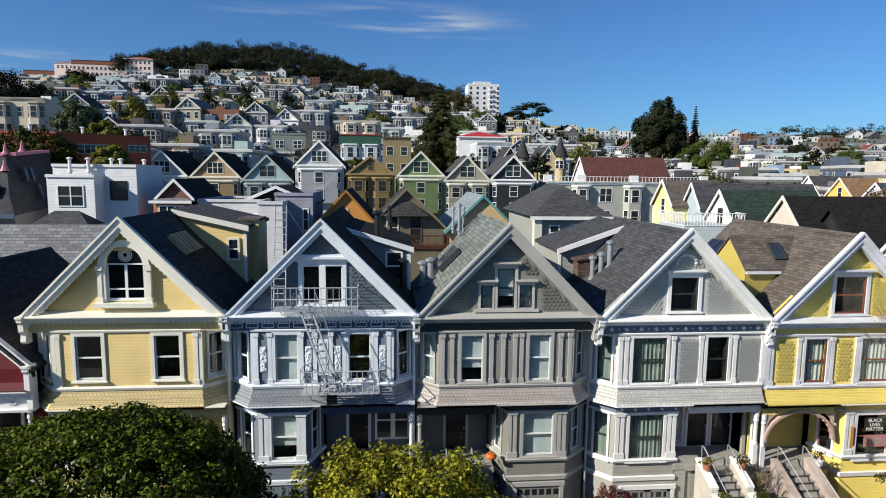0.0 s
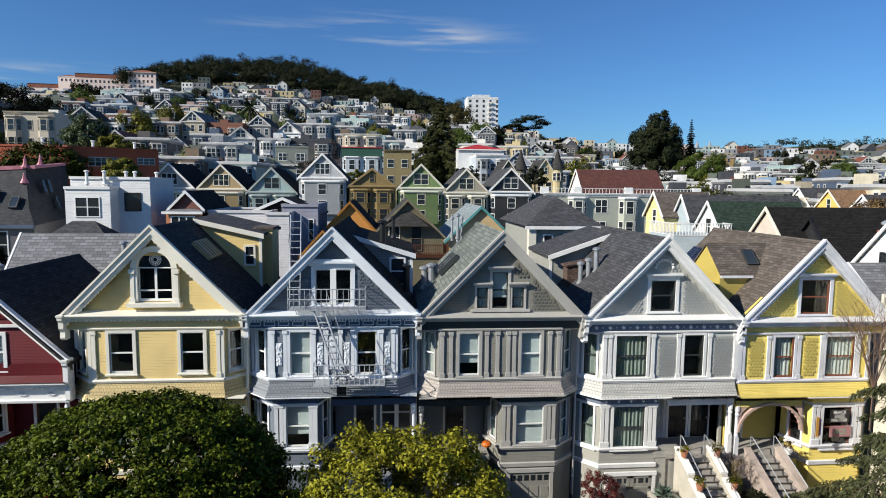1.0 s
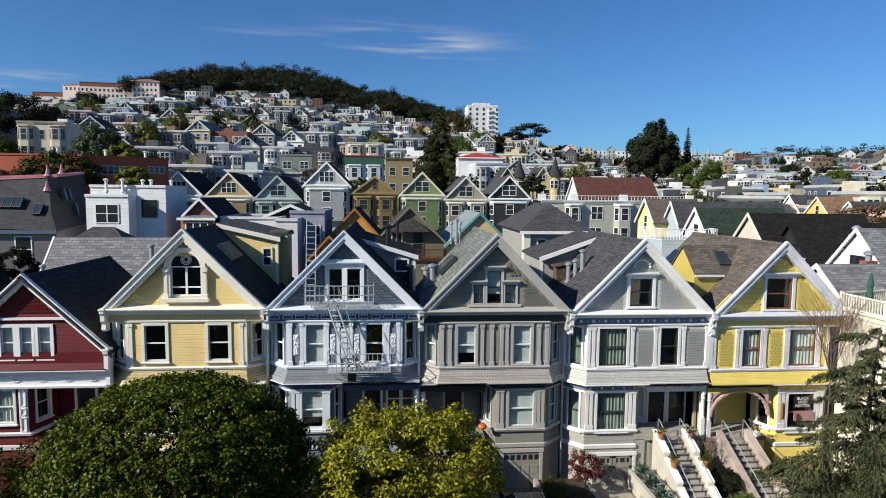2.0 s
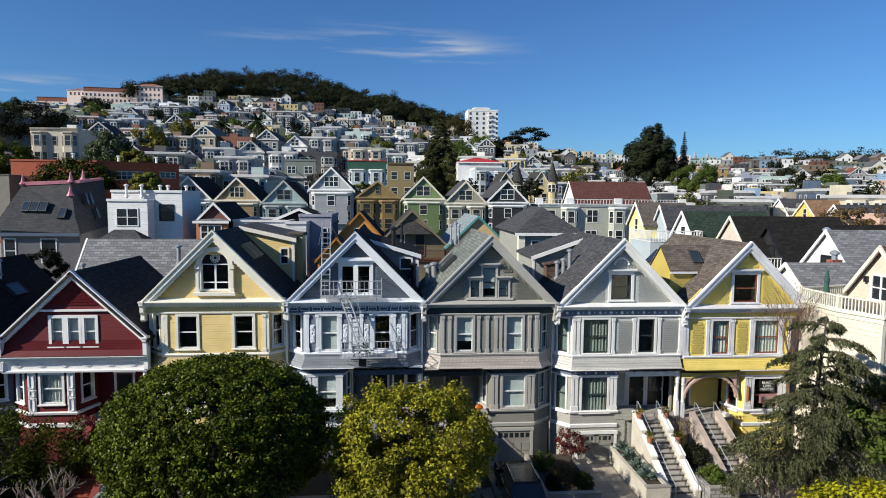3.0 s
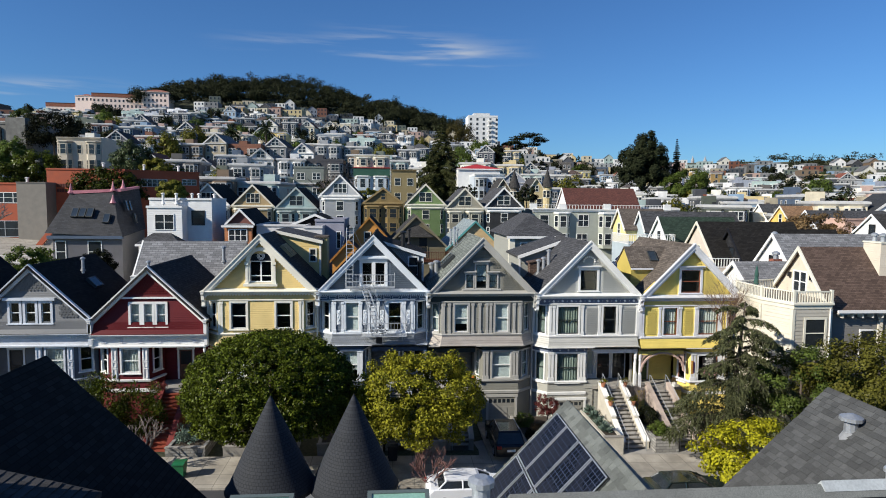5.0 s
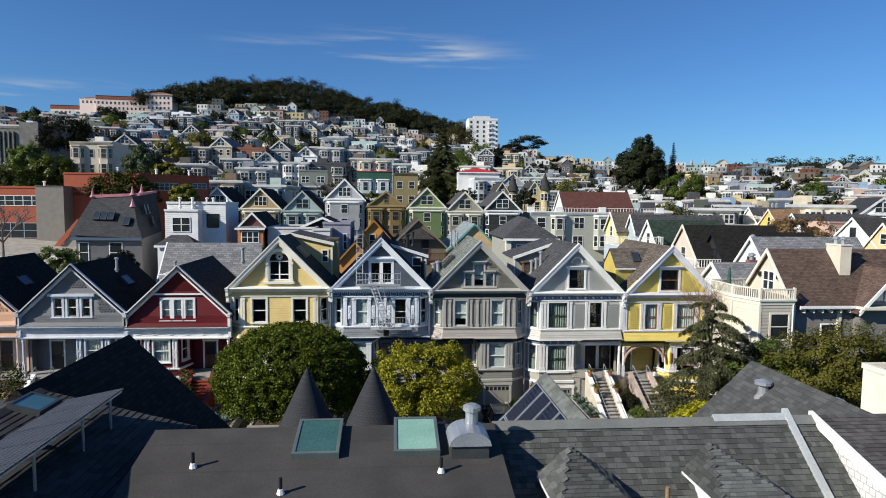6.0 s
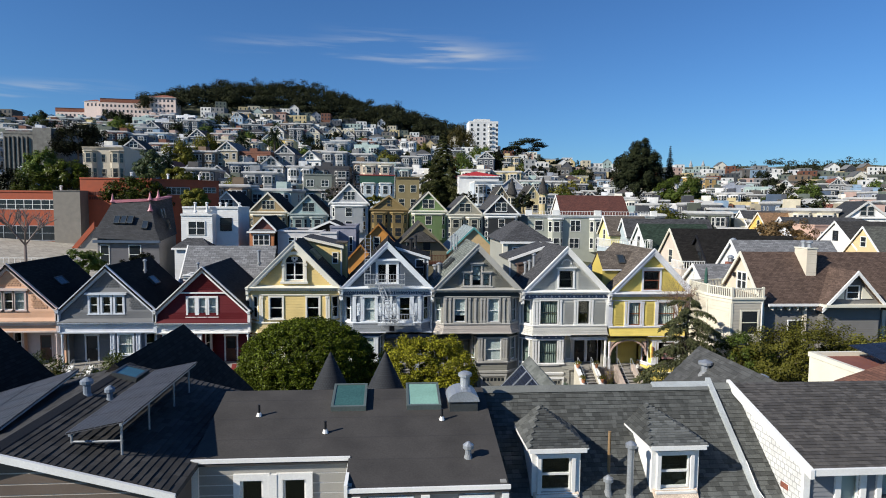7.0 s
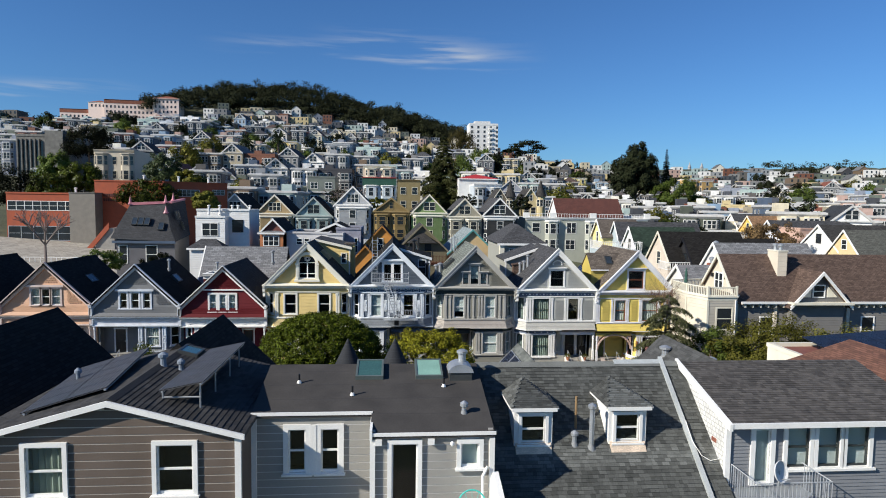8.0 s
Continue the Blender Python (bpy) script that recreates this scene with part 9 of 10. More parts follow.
def lap_wall(root, x0, x1, z0, top, holes, y, material, pitch=0.2, M=None, backing=None, gap=0.0):
    """Lapped boards, each a part of its own, cut round the openings."""
    line = [(x0, top), (x1, top)] if isinstance(top, (int, float)) else top

    def h(x):
        return float(np.interp(x, [p[0] for p in line], [p[1] for p in line]))
    wall = part("wall", Geo(M).slices(x0, x1, z0, line, holes, 0.18, y + 0.03), backing or material, root)
    z = z0
    zt = max(p[1] for p in line)
    while z < zt:
        ze = min(z + pitch, zt)
        xs = sorted({x0, x1} | {v for o in holes if o[2] < ze - 0.02 and o[3] > z + 0.02 for v in o[:2]})
        for a, b in zip(xs, xs[1:]):
            m = (a + b) / 2
            if any(o[0] < m < o[1] and o[2] < ze - 0.02 and o[3] > z + 0.02 for o in holes):
                continue
            # clip under a sloping top
            if h(a) < ze or h(b) < ze:
                pts = np.linspace(a, b, 80)
                ok = [p for p in pts if h(p) >= ze - 0.02]
                if len(ok) < 2:
                    continue
                a2, b2 = ok[0], ok[-1]
            else:
                a2, b2 = a, b
            zg, lip = z + gap, 0.018 if gap else 0.0
            part("board", Geo(M).add([(a2, y + lip, zg), (b2, y + lip, zg), (b2, y + 0.024, ze), (a2, y + 0.024, ze), (a2, y + 0.035, zg), (b2, y + 0.035, zg)], [(0, 1, 2, 3), (4, 5, 1, 0), (0, 3, 4), (1, 5, 2)]), material, wall)
        z += pitch
    return wall


def shingled(root, corners, pw, ph, material, seed, parts=0, name="shingle"):
    """Roof courses on a plane: corners a (low left), b (low right), c (high right), d (high left). Each shingle is a thin tilted slab."""
    a, b, c, d = (Vector(p) for p in corners)
    rng = random.Random(seed)
    n_up = (d - a).length
    up = (d - a).normalized()
    nor = (b - a).cross(d - a).normalized()
    g = Geo()
    rows = int(n_up / ph)
    meshes = {}
    count = 0
    for j in range(rows):
        f = j / rows
        l, r = a.lerp(d, f), b.lerp(c, f)
        w = (r - l).length
        t = (r - l).normalized()
        x = -rng.uniform(0, pw)
        while x < w:
            q = pw * rng.choice((0.6, 0.85, 1.0, 1.25))
            x0, x1 = max(0, x), min(w, x + q - 0.006)
            x += q
            if x1 - x0 < 0.05:
                continue
            lift = 0.018 + rng.uniform(0, 0.012)
            o = l + t * x0
            e = t * (x1 - x0)
            v = [o + nor * lift, o + e + nor * lift, o + e + up * ph * 1.15 + nor * 0.004, o + up * ph * 1.15 + nor * 0.004, o, o + e]
            fs = [(0, 1, 2, 3), (4, 5, 1, 0), (0, 3, 4), (5, 2, 1)]
            if count < parts and 0.25 < f < 0.75:
                part(name, Geo().add(v, fs), material, root)
                count += 1
            else:
                g.add(v, fs)
    part("shingle_bed", g, material, root)["kind"] = "stuff"


def gable_block(name, x, y0, y1, ridge_z, hw, slope, wall, roof, label, trim=None, base=-0.5):
    """A house whose ridge runs away from us: front at y1 (street side), rear at y0."""
    return house(name, x, y0, base, 2 * hw, y1 - y0, ridge_z - slope * hw, ridge_z, wall, roof, label, trim=trim, over=0.25)


# steep main roofs on the street side
gable_block("near_house", -12.1, -5.6, 0.3, 11.05, 4.0, 1.0, paint("dark shingle wall", (0.05, 0.05, 0.05)), ROOF_BLK, "house with a steep black shingle roof", ROOF_BLK)
gable_block("near_house", -19.9, -8.0, 0.3, 11.4, 3.75, 0.98, MATS["dark shingle wall"], ROOF_BLK, "house with a steep black shingle roof", ROOF_BLK)
gable_block("near_house", 2.7, -6.6, 0.1, 9.55, 3.3, 1.05, GRY_S, ROOF_GRN, "house with a grey-green gabled roof carrying solar panels", ROOF_GRN)
gable_block("near_house", 9.6, -6.6, -1.6, 10.35, 3.4, 0.95, BLG_S, ROOF_GRY, "house with a grey gabled roof and vents", ROOF_GRY)
near_gables = [o for o in scene.objects if o.name.startswith("near_house")]
for root, rx, y0, y1, rzz, hw_, sl, m_ in ((near_gables[2], 2.7, -6.85, 0.35, 9.65, 3.55, 1.05, mat("mottled green-grey slate", (0.165, 0.175, 0.16), 0.85, island=0.3, spec=0.2, bump=0.3, var=0.2, grain=6)), (near_gables[3], 9.6, -6.85, -1.35, 10.45, 3.65, 0.95, mat("dark charcoal shingle", (0.07, 0.071, 0.07), 0.9, island=0.22, spec=0.12, bump=0.3, var=0.2, grain=6))):
    zl = rzz - sl * hw_
    inv = root.matrix_basis.inverted()
    for q in (((rx - hw_, y1, zl), (rx - hw_, y0, zl), (rx, y0, rzz), (rx, y1, rzz)), ((rx + hw_, y0, zl), (rx + hw_, y1, zl), (rx, y1, rzz), (rx, y0, rzz))):
        shingled(root, [inv @ Vector(p) for p in q], 0.26, 0.15, m_, int(rx * 10))
# solar panels on the left slope of the grey gable
sp = thing("solar_array", 2.7, 0, 9.55, "dark blue solar panels in silver frames on a grey roof", "solar panel")
sp.matrix_basis = pose(2.7, -1.95, 9.62, 0, 0, 0) @ Matrix.Rotation(-math.atan(1.05), 4, "Y")
for i in range(2):
    for j in range(4):
        x0, y0 = -0.40 - 1.72 * (i + 1), -2.2 + j * 1.05
        p = part("panel", Geo().box(x0, x0 + 1.68, y0, y0 + 1.0, 0.08, 0.12), PVB, sp)
        g = Geo()
        for b in ((x0, x0 + 1.68, y0, y0 + 0.03), (x0, x0 + 1.68, y0 + 0.97, y0 + 1.0), (x0, x0 + 0.03, y0 + 0.03, y0 + 0.97), (x0 + 1.65, x0 + 1.68, y0 + 0.03, y0 + 0.97)):
            g.box(*b, 0.07, 0.14)
        part("frame", g, METAL, p)
for q in ((9.0, -3.0, 9.75, 0.35, 0.16), (8.3, -5.0, 9.3, 0.4, 0.06), (10.6, -4.2, 9.5, 0.35, 0.14)):
    vent_pipe(*q)
# twin turret roofs
for cx in (-5.95, -3.6):
    r = thing("turret_roof", cx, 0.3, 0, "steep dark conical turret roof", "turret", "twin turrets")
    part("cone", Geo().lathe(0, 0, [(1.3, 7.3), (1.2, 7.42), (0.5, 8.95), (0.07, 9.86), (0.0, 9.98)], 32), mat("dark fish-scale slate", (0.036, 0.039, 0.045), 0.8, pattern="soft", pitch=0.09, bump=0.3, spec=0.15), r, smooth=True)
    part("drum", Geo().lathe(0, 0, [(0.9, -0.5), (0.9, 7.25)], 16), GRY_S, r)
solid("parapet_block", Geo().box(-8.0, -0.8, -7.0, -0.2, -0.5, 7.0), GRY_S, "pale grey front part of a house", "house")

# ---- brown-sided house
bh = thing("brown_house", 0, 0, 0, "brown-grey clapboard house with white trim and a low gable", "house")
YB = -12.2
top = [(-15.75, 9.9), (-11.85, 10.93), (-8.2, 9.93)]
hol = [(-14.23, -13.2, 8.15, 9.62), (-10.59, -9.55, 8.15, 9.62)]
# Pale backing in the gaps paints the sunlit highlight of the board lips.
lap_wall(bh, -15.75, -8.2, 5.4, top, hol, YB, BRN_S, 0.25, None, paint("pale brown lip highlight", (0.52, 0.46, 0.39), "", bump=0.05), 0.03)
window(bh, *hol[0], None, WHITE, WHITE, "green", 1, 0.13, True, 0, YB)
window(bh, *hol[1], None, WHITE, WHITE, "dark", 1, 0.13, True, 0, YB)
for x in (-8.35, -15.75):
    part("side_wall", Geo().box(x, x + 0.15, YB + 0.2, -5.4, -0.5, 9.9), BRN_S, bh)
part("lower_wall", Geo().box(-15.75, -8.2, YB + 0.05, YB + 0.3, -0.5, 5.4), BRN_S, bh)
part("corner_board", Geo().box(-8.35, -8.17, YB - 0.06, YB + 0.02, 0, 9.85), WHITE, bh)
for sg, xe in ((-1, -15.95), (1, -8.02)):
    ze = 11.0 - 0.27 * abs(xe + 11.85)
    pts = [(-11.85, 10.9), (xe, ze - 0.1), (xe, ze), (-11.85, 11.0)]
    part("roof_slope", Geo().prism(pts if sg < 0 else pts[::-1], YB - 0.2, -5.3), BOARDROOF, bh)
    pts = [(-11.85, 10.85), (xe, ze - 0.15), (xe, ze + 0.01), (-11.85, 11.02)]
    part("fascia", Geo().prism(pts if sg < 0 else pts[::-1], YB - 0.27, YB - 0.2), WHITE, bh)
    low, top_ = ((xe, -5.35, ze + 0.01), (xe, YB - 0.18, ze + 0.01)), ((-11.85, YB - 0.18, 11.01), (-11.85, -5.35, 11.01))
    if sg > 0:
        low, top_ = low[::-1], top_[::-1]
    shingled(bh, [*low, *top_], 0.34, 0.17, mat("black asphalt shingle tabs", (0.046, 0.044, 0.043), 0.85, island=0.3, spec=0.25, bump=0.3, var=0.25, grain=6), 31 + sg, 120)
part("ridge_cap", Geo().prism([(-12.05, 10.98), (-11.85, 11.07), (-11.65, 10.98)], YB - 0.18, -5.35), MATS["black asphalt shingle tabs"], bh)
skylight(-11.45, -6.35, 10.92, 0.75, 0.95, 0, "blue-green skylight on a black ribbed roof", 15, pane=mat("blue-green skylight glass", (0.05, 0.13, 0.16), 0.08, bump=0, spec=0.8))
for q in ((-11.7, -8.5, 10.95, 0.32, 0.1), (-11.12, -8.45, 10.8, 0.22, 0.08), (-14.6, -8.4, 10.3, 0.4, 0.07)):
    vent_pipe(*q[:3], q[3], q[4], "blue-grey roof vent pipe", True, mat("blue-grey painted metal", (0.2, 0.23, 0.27), 0.5))


def rack(x, y, z, w, d, m, label, nx, ny):
    root = thing("solar_rack", 0, 0, 0, label, "solar panel")
    root.matrix_basis = Matrix.Translation((x, y, z)) @ m
    for i in range(nx):
        for j in range(ny):
            p = part("panel", Geo().box(-w / 2 + w * i / nx + 0.01, -w / 2 + w * (i + 1) / nx - 0.01, -d / 2 + d * j / ny + 0.01, -d / 2 + d * (j + 1) / ny - 0.01, 0, 0.04), PVG, root)
    for xx in (-w / 2 + 0.1, w / 2 - 0.1):
        part("rail", Geo().box(xx - 0.03, xx + 0.03, -d / 2, d / 2, -0.06, 0), METAL, root)
    return root


def legs(root, pts):
    for p, q in pts:
        part("leg", Geo(root.matrix_basis.inverted()).tube(p, q, 0.03, 6), METAL, root)


right_rack = rack(-10.1, -8.85, 11.12, 1.35, 5.3, Euler((0, radians(-11.5), 0)).to_matrix().to_4x4(), "grey solar panels raised on a metal rack", 1, 5)
legs(right_rack, [((-10.71, -11.3, 10.66), (-10.71, -11.3, 10.98)), ((-9.6, -11.3, 10.35), (-9.6, -11.3, 11.2)), ((-9.6, -9.7, 10.35), (-9.6, -9.7, 11.2)), ((-9.6, -7.9, 10.35), (-9.6, -7.9, 11.2)), ((-9.6, -6.6, 10.35), (-9.6, -6.6, 11.2)), ((-10.71, -6.6, 10.66), (-10.71, -6.6, 10.98)), ((-9.6, -11.3, 10.75), (-10.71, -11.3, 10.75))])
rack(-13.95, -8.7, 10.66, 2.5, 5.2, Euler((0, radians(-16), radians(8))).to_matrix().to_4x4(), "grey solar panels raised on a metal rack", 2, 5)
house("near_house", -20.6, -9.5, -0.5, 6.4, 3.0, 8.3, 9.7, paint("white near siding", (0.7, 0.7, 0.7)), BOARDROOF, "white house with a black ribbed roof", over=0.3)

# ---- pale grey house with a membrane roof
# Backing paler than the boards: lit lower edges put into its colour.
LIP_LIT_G = paint("pale grey lip highlight", (0.66, 0.64, 0.60), "", bump=0.05)
gh = thing("grey_house", 0, 0, 0, "pale grey clapboard house with white trim and a flat roof", "house")
RZ = lambda y: 10.75 + 0.222 * (y + 7.6)
hol = [(-7.05, -6.5, 8.06, 9.48), (-6.02, -5.45, 8.06, 9.48)]
lap_wall(gh, -8.16, -4.4, 5.0, 9.98, hol, -10.76, GRY_S, 0.255, None, LIP_LIT_G, 0.028)
for q in hol:
    window(gh, *q, None, WHITE, WHITE, "dark", 1, 0.16, True, 0, -10.76)
part("mullion_panel", Geo().box(-6.36, -6.16, -10.83, -10.7, 7.97, 9.62), WHITE, gh)
hol2 = [(-3.75, -2.95, 7.0, 9.42), (-1.62, -1.05, 8.66, 9.4)]
lap_wall(gh, -4.4, -0.62, 5.0, 9.74, hol2, -11.95, GRY_S, 0.255, None, LIP_LIT_G, 0.028)
window(gh, *hol2[1], None, WHITE, WHITE, "blind", 1, 0.13, True, 0, -11.95, 0)
window(gh, *hol2[0], None, WHITE, WHITE, "dark", 1, 0.13, False, 0, -11.95, 0, "glazed_door", "white framed glazed back door")
for b in ((-4.4, -4.25, -11.95, -10.6), (-0.77, -0.62, -11.95, -7.0)):
    part("side_wall", Geo().box(*b, -0.5, RZ(-11.8)), GRY_S, gh)
part("lower_wall", Geo().box(-8.16, -0.62, -10.7, -10.5, -0.5, 5.0), GRY_S, gh)
part("side_wall", Geo().box(-8.16, -8.0, -10.6, -7.2, -0.5, 9.9), GRY_S, gh)
part("roof", Geo().prism([(-7.6, RZ(-7.6)), (-10.85, RZ(-10.85)), (-10.85, RZ(-10.85) - 0.15), (-7.6, RZ(-7.6) - 0.15)], -8.2, -4.4, "x"), MEMB, gh)
part("roof", Geo().prism([(-7.6, RZ(-7.6)), (-12.05, RZ(-12.05)), (-12.05, RZ(-12.05) - 0.15), (-7.6, RZ(-7.6) - 0.15)], -4.4, -0.58, "x"), MEMB, gh)
part("front_slope", Geo().prism([(-7.6, RZ(-7.6)), (-7.6, RZ(-7.6) - 0.15), (-4.5, 8.2), (-4.5, 8.35)], -8.2, -0.58, "x"), MEMB, gh)
for x0, x1, y in ((-8.2, -4.36, -10.88), (-4.36, -0.55, -12.08)):
    part("fascia", Geo().box(x0, x1, y, y + 0.05, RZ(y) - 0.06, RZ(y) + 0.04), WHITE, gh)
part("fascia", Geo().box(-4.42, -4.34, -12.1, -10.9, RZ(-11.5) - 0.3, RZ(-11.5) + 0.02), WHITE, gh)
for x, y in ((-8.12, -10.8), (-4.33, -12.0), (-0.66, -12.0)):
    part("corner_board", Geo().box(x - 0.08, x + 0.08, y - 0.04, y + 0.04, 0, RZ(y) - 0.2), WHITE, gh)
part("downpipe", Geo().tube((-0.8, -12.08, 8.7), (-0.95, -12.1, 8.4), 0.045, 8).tube((-0.95, -12.1, 8.4), (-0.95, -12.1, 2), 0.045, 8), WHITE, gh)
for x in (-4.15, -2.55):
    part("wall_lamp", Geo().box(x - 0.1, x + 0.1, -12.1, -11.95, 9.42, 9.6), WHITE, gh)
part("flood_lamp", Geo().lathe(-1.9, -12.05, [(0.03, 9.35), (0.06, 9.4), (0.06, 9.47), (0.02, 9.5)], 8), WHITE, gh)
SKY_FR = mat("weathered grey-green metal", (0.13, 0.16, 0.15), 0.45, 0.3)
skylight(-4.55, -8.15, RZ(-8.15) + 0.02, 0.98, 1.3, 12.5, "square dark green skylight in a grey-green frame", 0.0, SKY_FR, mat("dark green skylight glass", (0.045, 0.11, 0.10), 0.06, bump=0, var=0.2, spec=0.6))
skylight(-2.42, -8.15, RZ(-8.15) + 0.02, 0.98, 1.3, 12.5, "square mint green skylight with a drawn blind in a grey-green frame", 0.0, SKY_FR, mat("mint green skylight glass", (0.23, 0.40, 0.32), 0.1, bump=0, var=0.1, spec=0.6))
for q in ((-6.97, -8.95), (-5.08, -9.8), (-1.95, -9.3)):
    r = thing("roof_vent", q[0], q[1], RZ(q[1]), "thin black roof vent pipe with a pale collar", "vent")
    part("pipe", Geo().tube((0, 0, 0), (0, 0, 0.32), 0.035, 8), BLACK, r)
    part("collar", Geo().lathe(0, 0, [(0.08, 0), (0.05, 0.1)], 8), WHITE, r)
vent_pipe(-1.42, -10.95, RZ(-10.95), 0.2, 0.08)
hood = thing("roof_hood", -1.3, -8.5, RZ(-8.5), "galvanised curved roof hood with a round cowl", "vent")
part("curb", Geo().box(-0.4, 0.4, -0.4, 0.4, -0.1, 0.2), mat("bronze skylight frame", (0.06, 0.065, 0.065), 0.4, 0.3), hood)
arc = [(0.45 * math.cos(radians(a)), 0.2 + 0.3 * math.sin(radians(a))) for a in range(0, 181, 20)]
part("hood", Geo().prism(arc, -0.45, 0.4), METAL, hood)
part("cowl", Geo().lathe(0.1, 0.2, [(0.14, 0.3), (0.14, 0.75), (0.2, 0.77), (0.2, 0.85), (0.1, 0.9)], 12), METAL, hood)
# back deck with a turquoise wire chair
part("deck", Geo().box(-4.2, -0.3, -15.5, -12.0, 6.6, 6.95), mat("weathered deck boards", (0.2, 0.16, 0.12), 0.8, pattern="board", pitch=0.14), gh)
part("deck_wall", Geo().prism([(-12.0, 6.9), (-15.5, 6.9), (-15.5, 7.6), (-12.0, 8.5)], -0.62, -0.45, "x"), WHITE, gh)
chair = thing("wire_chair", -1.35, -12.8, 6.95, "turquoise woven cord chair on a deck", "chair")
AQ = mat("turquoise cord", (0.07, 0.55, 0.47), 0.5)
rim = [Vector((0.42 * math.cos(a), 0.1 + 0.1 * math.sin(a), 0.85 + 0.42 * math.sin(a))) for a in np.linspace(0, 2 * math.pi, 25)]
g = Geo()
for a, b in zip(rim, rim[1:]):
    g.tube(a, b, 0.025, 6)
part("rim", g, AQ, chair)
for a in rim[:-1:2]:
    part("cord", Geo().tube(a, (0, -0.15, 0.45), 0.008, 4), AQ, chair)
for sx, sy in ((-0.25, -0.25), (0.25, -0.25), (-0.25, 0.2), (0.25, 0.2)):
    part("leg", Geo().tube((0, -0.1, 0.45), (sx, sy, 0), 0.015, 6), AQ, chair)

# ---- house with the shingle roof and two hipped dormers
SL = 0.85
SZ = lambda y: 10.7 - SL * (-7.5 - y)
dh = thing("dormer_house", 0, 0, 0, "house with a mottled grey shingle roof and two hipped dormers", "house")
part("roof_deck", Geo().prism([(-7.5, SZ(-7.5)), (-11.8, SZ(-11.8)), (-11.8, SZ(-11.8) - 0.2), (-7.5, SZ(-7.5) - 0.2)], -0.62, 7.5, "x"), ROOF_DK, dh)
part("rear_wall", Geo().box(-0.6, 7.45, -11.6, -11.4, -0.5, SZ(-11.8)), GRY_S, dh)
part("front_slope", Geo().prism([(-7.5, 10.7), (-7.5, 10.5), (-4.0, 8.0), (-4.0, 8.2)], -0.62, 7.5, "x"), ROOF_DK, dh)
shingled(dh, [(-0.6, -11.8, SZ(-11.8)), (7.5, -11.8, SZ(-11.8)), (7.5, -7.5, SZ(-7.5)), (-0.6, -7.5, SZ(-7.5))], 0.2, 0.13, SHN, 5, 280)
part("ridge_cap", Geo().prism([(-7.7, 10.6), (-7.5, 10.76), (-7.3, 10.6)], -0.6, 7.5, "x"), SHN, dh)
part("party_flashing", Geo().prism([(-7.4, SZ(-7.5) + 0.02), (-11.85, SZ(-11.85)), (-11.85, SZ(-11.85) + 0.16), (-7.4, SZ(-7.5) + 0.2)], 6.62, 6.78, "x"), mat("pale painted flashing", (0.48, 0.5, 0.49), 0.5, 0.2), dh)
part("ridge_flashing", Geo().prism([(-7.62, 10.68), (-7.5, 10.82), (-7.38, 10.68)], 4.8, 6.7, "x"), MATS["pale painted flashing"], dh)
part("eave_gutter", Geo().tube((-0.6, -11.85, SZ(-11.8) - 0.02), (6.6, -11.85, SZ(-11.8) - 0.02), 0.07, 8), BLACK, dh)


def dormer(xc):
    yf, ze, hw_ = -10.1, 9.88, 0.82
    d = thing("dormer", xc, 0, 0, "white framed dormer window with a hipped shingle roof", "dormer", "hipped dormers")
    w0, w1, z0, z1 = -0.42, 0.42, 8.62, 9.58
    part("front_wall", Geo().slices(-0.665, 0.665, SZ(yf) - 0.3, ze - 0.005, [(w0, w1, z0, z1)], 0.12, yf), WHITE, d)
    window(d, w0, w1, z0, z1, None, WHITE, WHITE, "dark", 1, 0.1, True, 0, yf)
    for sx in (-1, 1):
        a, b = sorted((sx * 0.66, sx * 0.56))
        part("cheek", Geo().prism([(yf + 0.125, SZ(yf) - 0.2), (yf + 0.125, ze - 0.01), (-7.5 - (10.7 - ze) / SL + 0.1, ze - 0.01)], a, b, "x"), WHITE, d)
    part("sill_flashing", Geo().prism([(yf - 0.24, SZ(yf - 0.24) + 0.03), (yf, SZ(yf) + 0.03), (yf, SZ(yf) + 0.14), (yf - 0.05, SZ(yf) + 0.12)], -0.62, 0.62, "x"), mat("rusty cream flashing", (0.58, 0.46, 0.35), 0.7, grain=5, dirt=0.4, var=0.3), d)
    ye = -7.5 - (10.7 - ze) / SL
    o = 0.16
    A, B = Vector((-hw_, yf - o, ze)), Vector((hw_, yf - o, ze))
    apx = Vector((0, -8.0, SZ(-8.0) + 0.03))
    L_, R_ = Vector((-hw_, ye, ze)), Vector((hw_, ye, ze))
    part("roof", Geo().add([A, B, R_, L_, apx], [(0, 1, 4), (1, 2, 4), (3, 0, 4), (0, 3, 2, 1)]), ROOF_GRY, d)
    shingled(d, [A, B, apx + Vector((0.02, 0, 0)), apx], 0.22, 0.13, SHN, 7)
    shingled(d, [B, R_, apx, apx - Vector((0, 0.02, 0))], 0.22, 0.13, SHN, 8)
    shingled(d, [L_, A, apx - Vector((0, 0.02, 0)), apx], 0.22, 0.13, SHN, 9)
    part("eave_board", Geo().box(-hw_ + 0.04, hw_ - 0.04, yf - o - 0.03, yf - o + 0.03, ze - 0.12, ze), WHITE, d)
    for sx in (-1, 1):
        part("eave_board", Geo().box(sx * hw_ - 0.02, sx * hw_ + 0.02, yf - o, ye, ze - 0.05, ze - 0.005), WHITE, d)


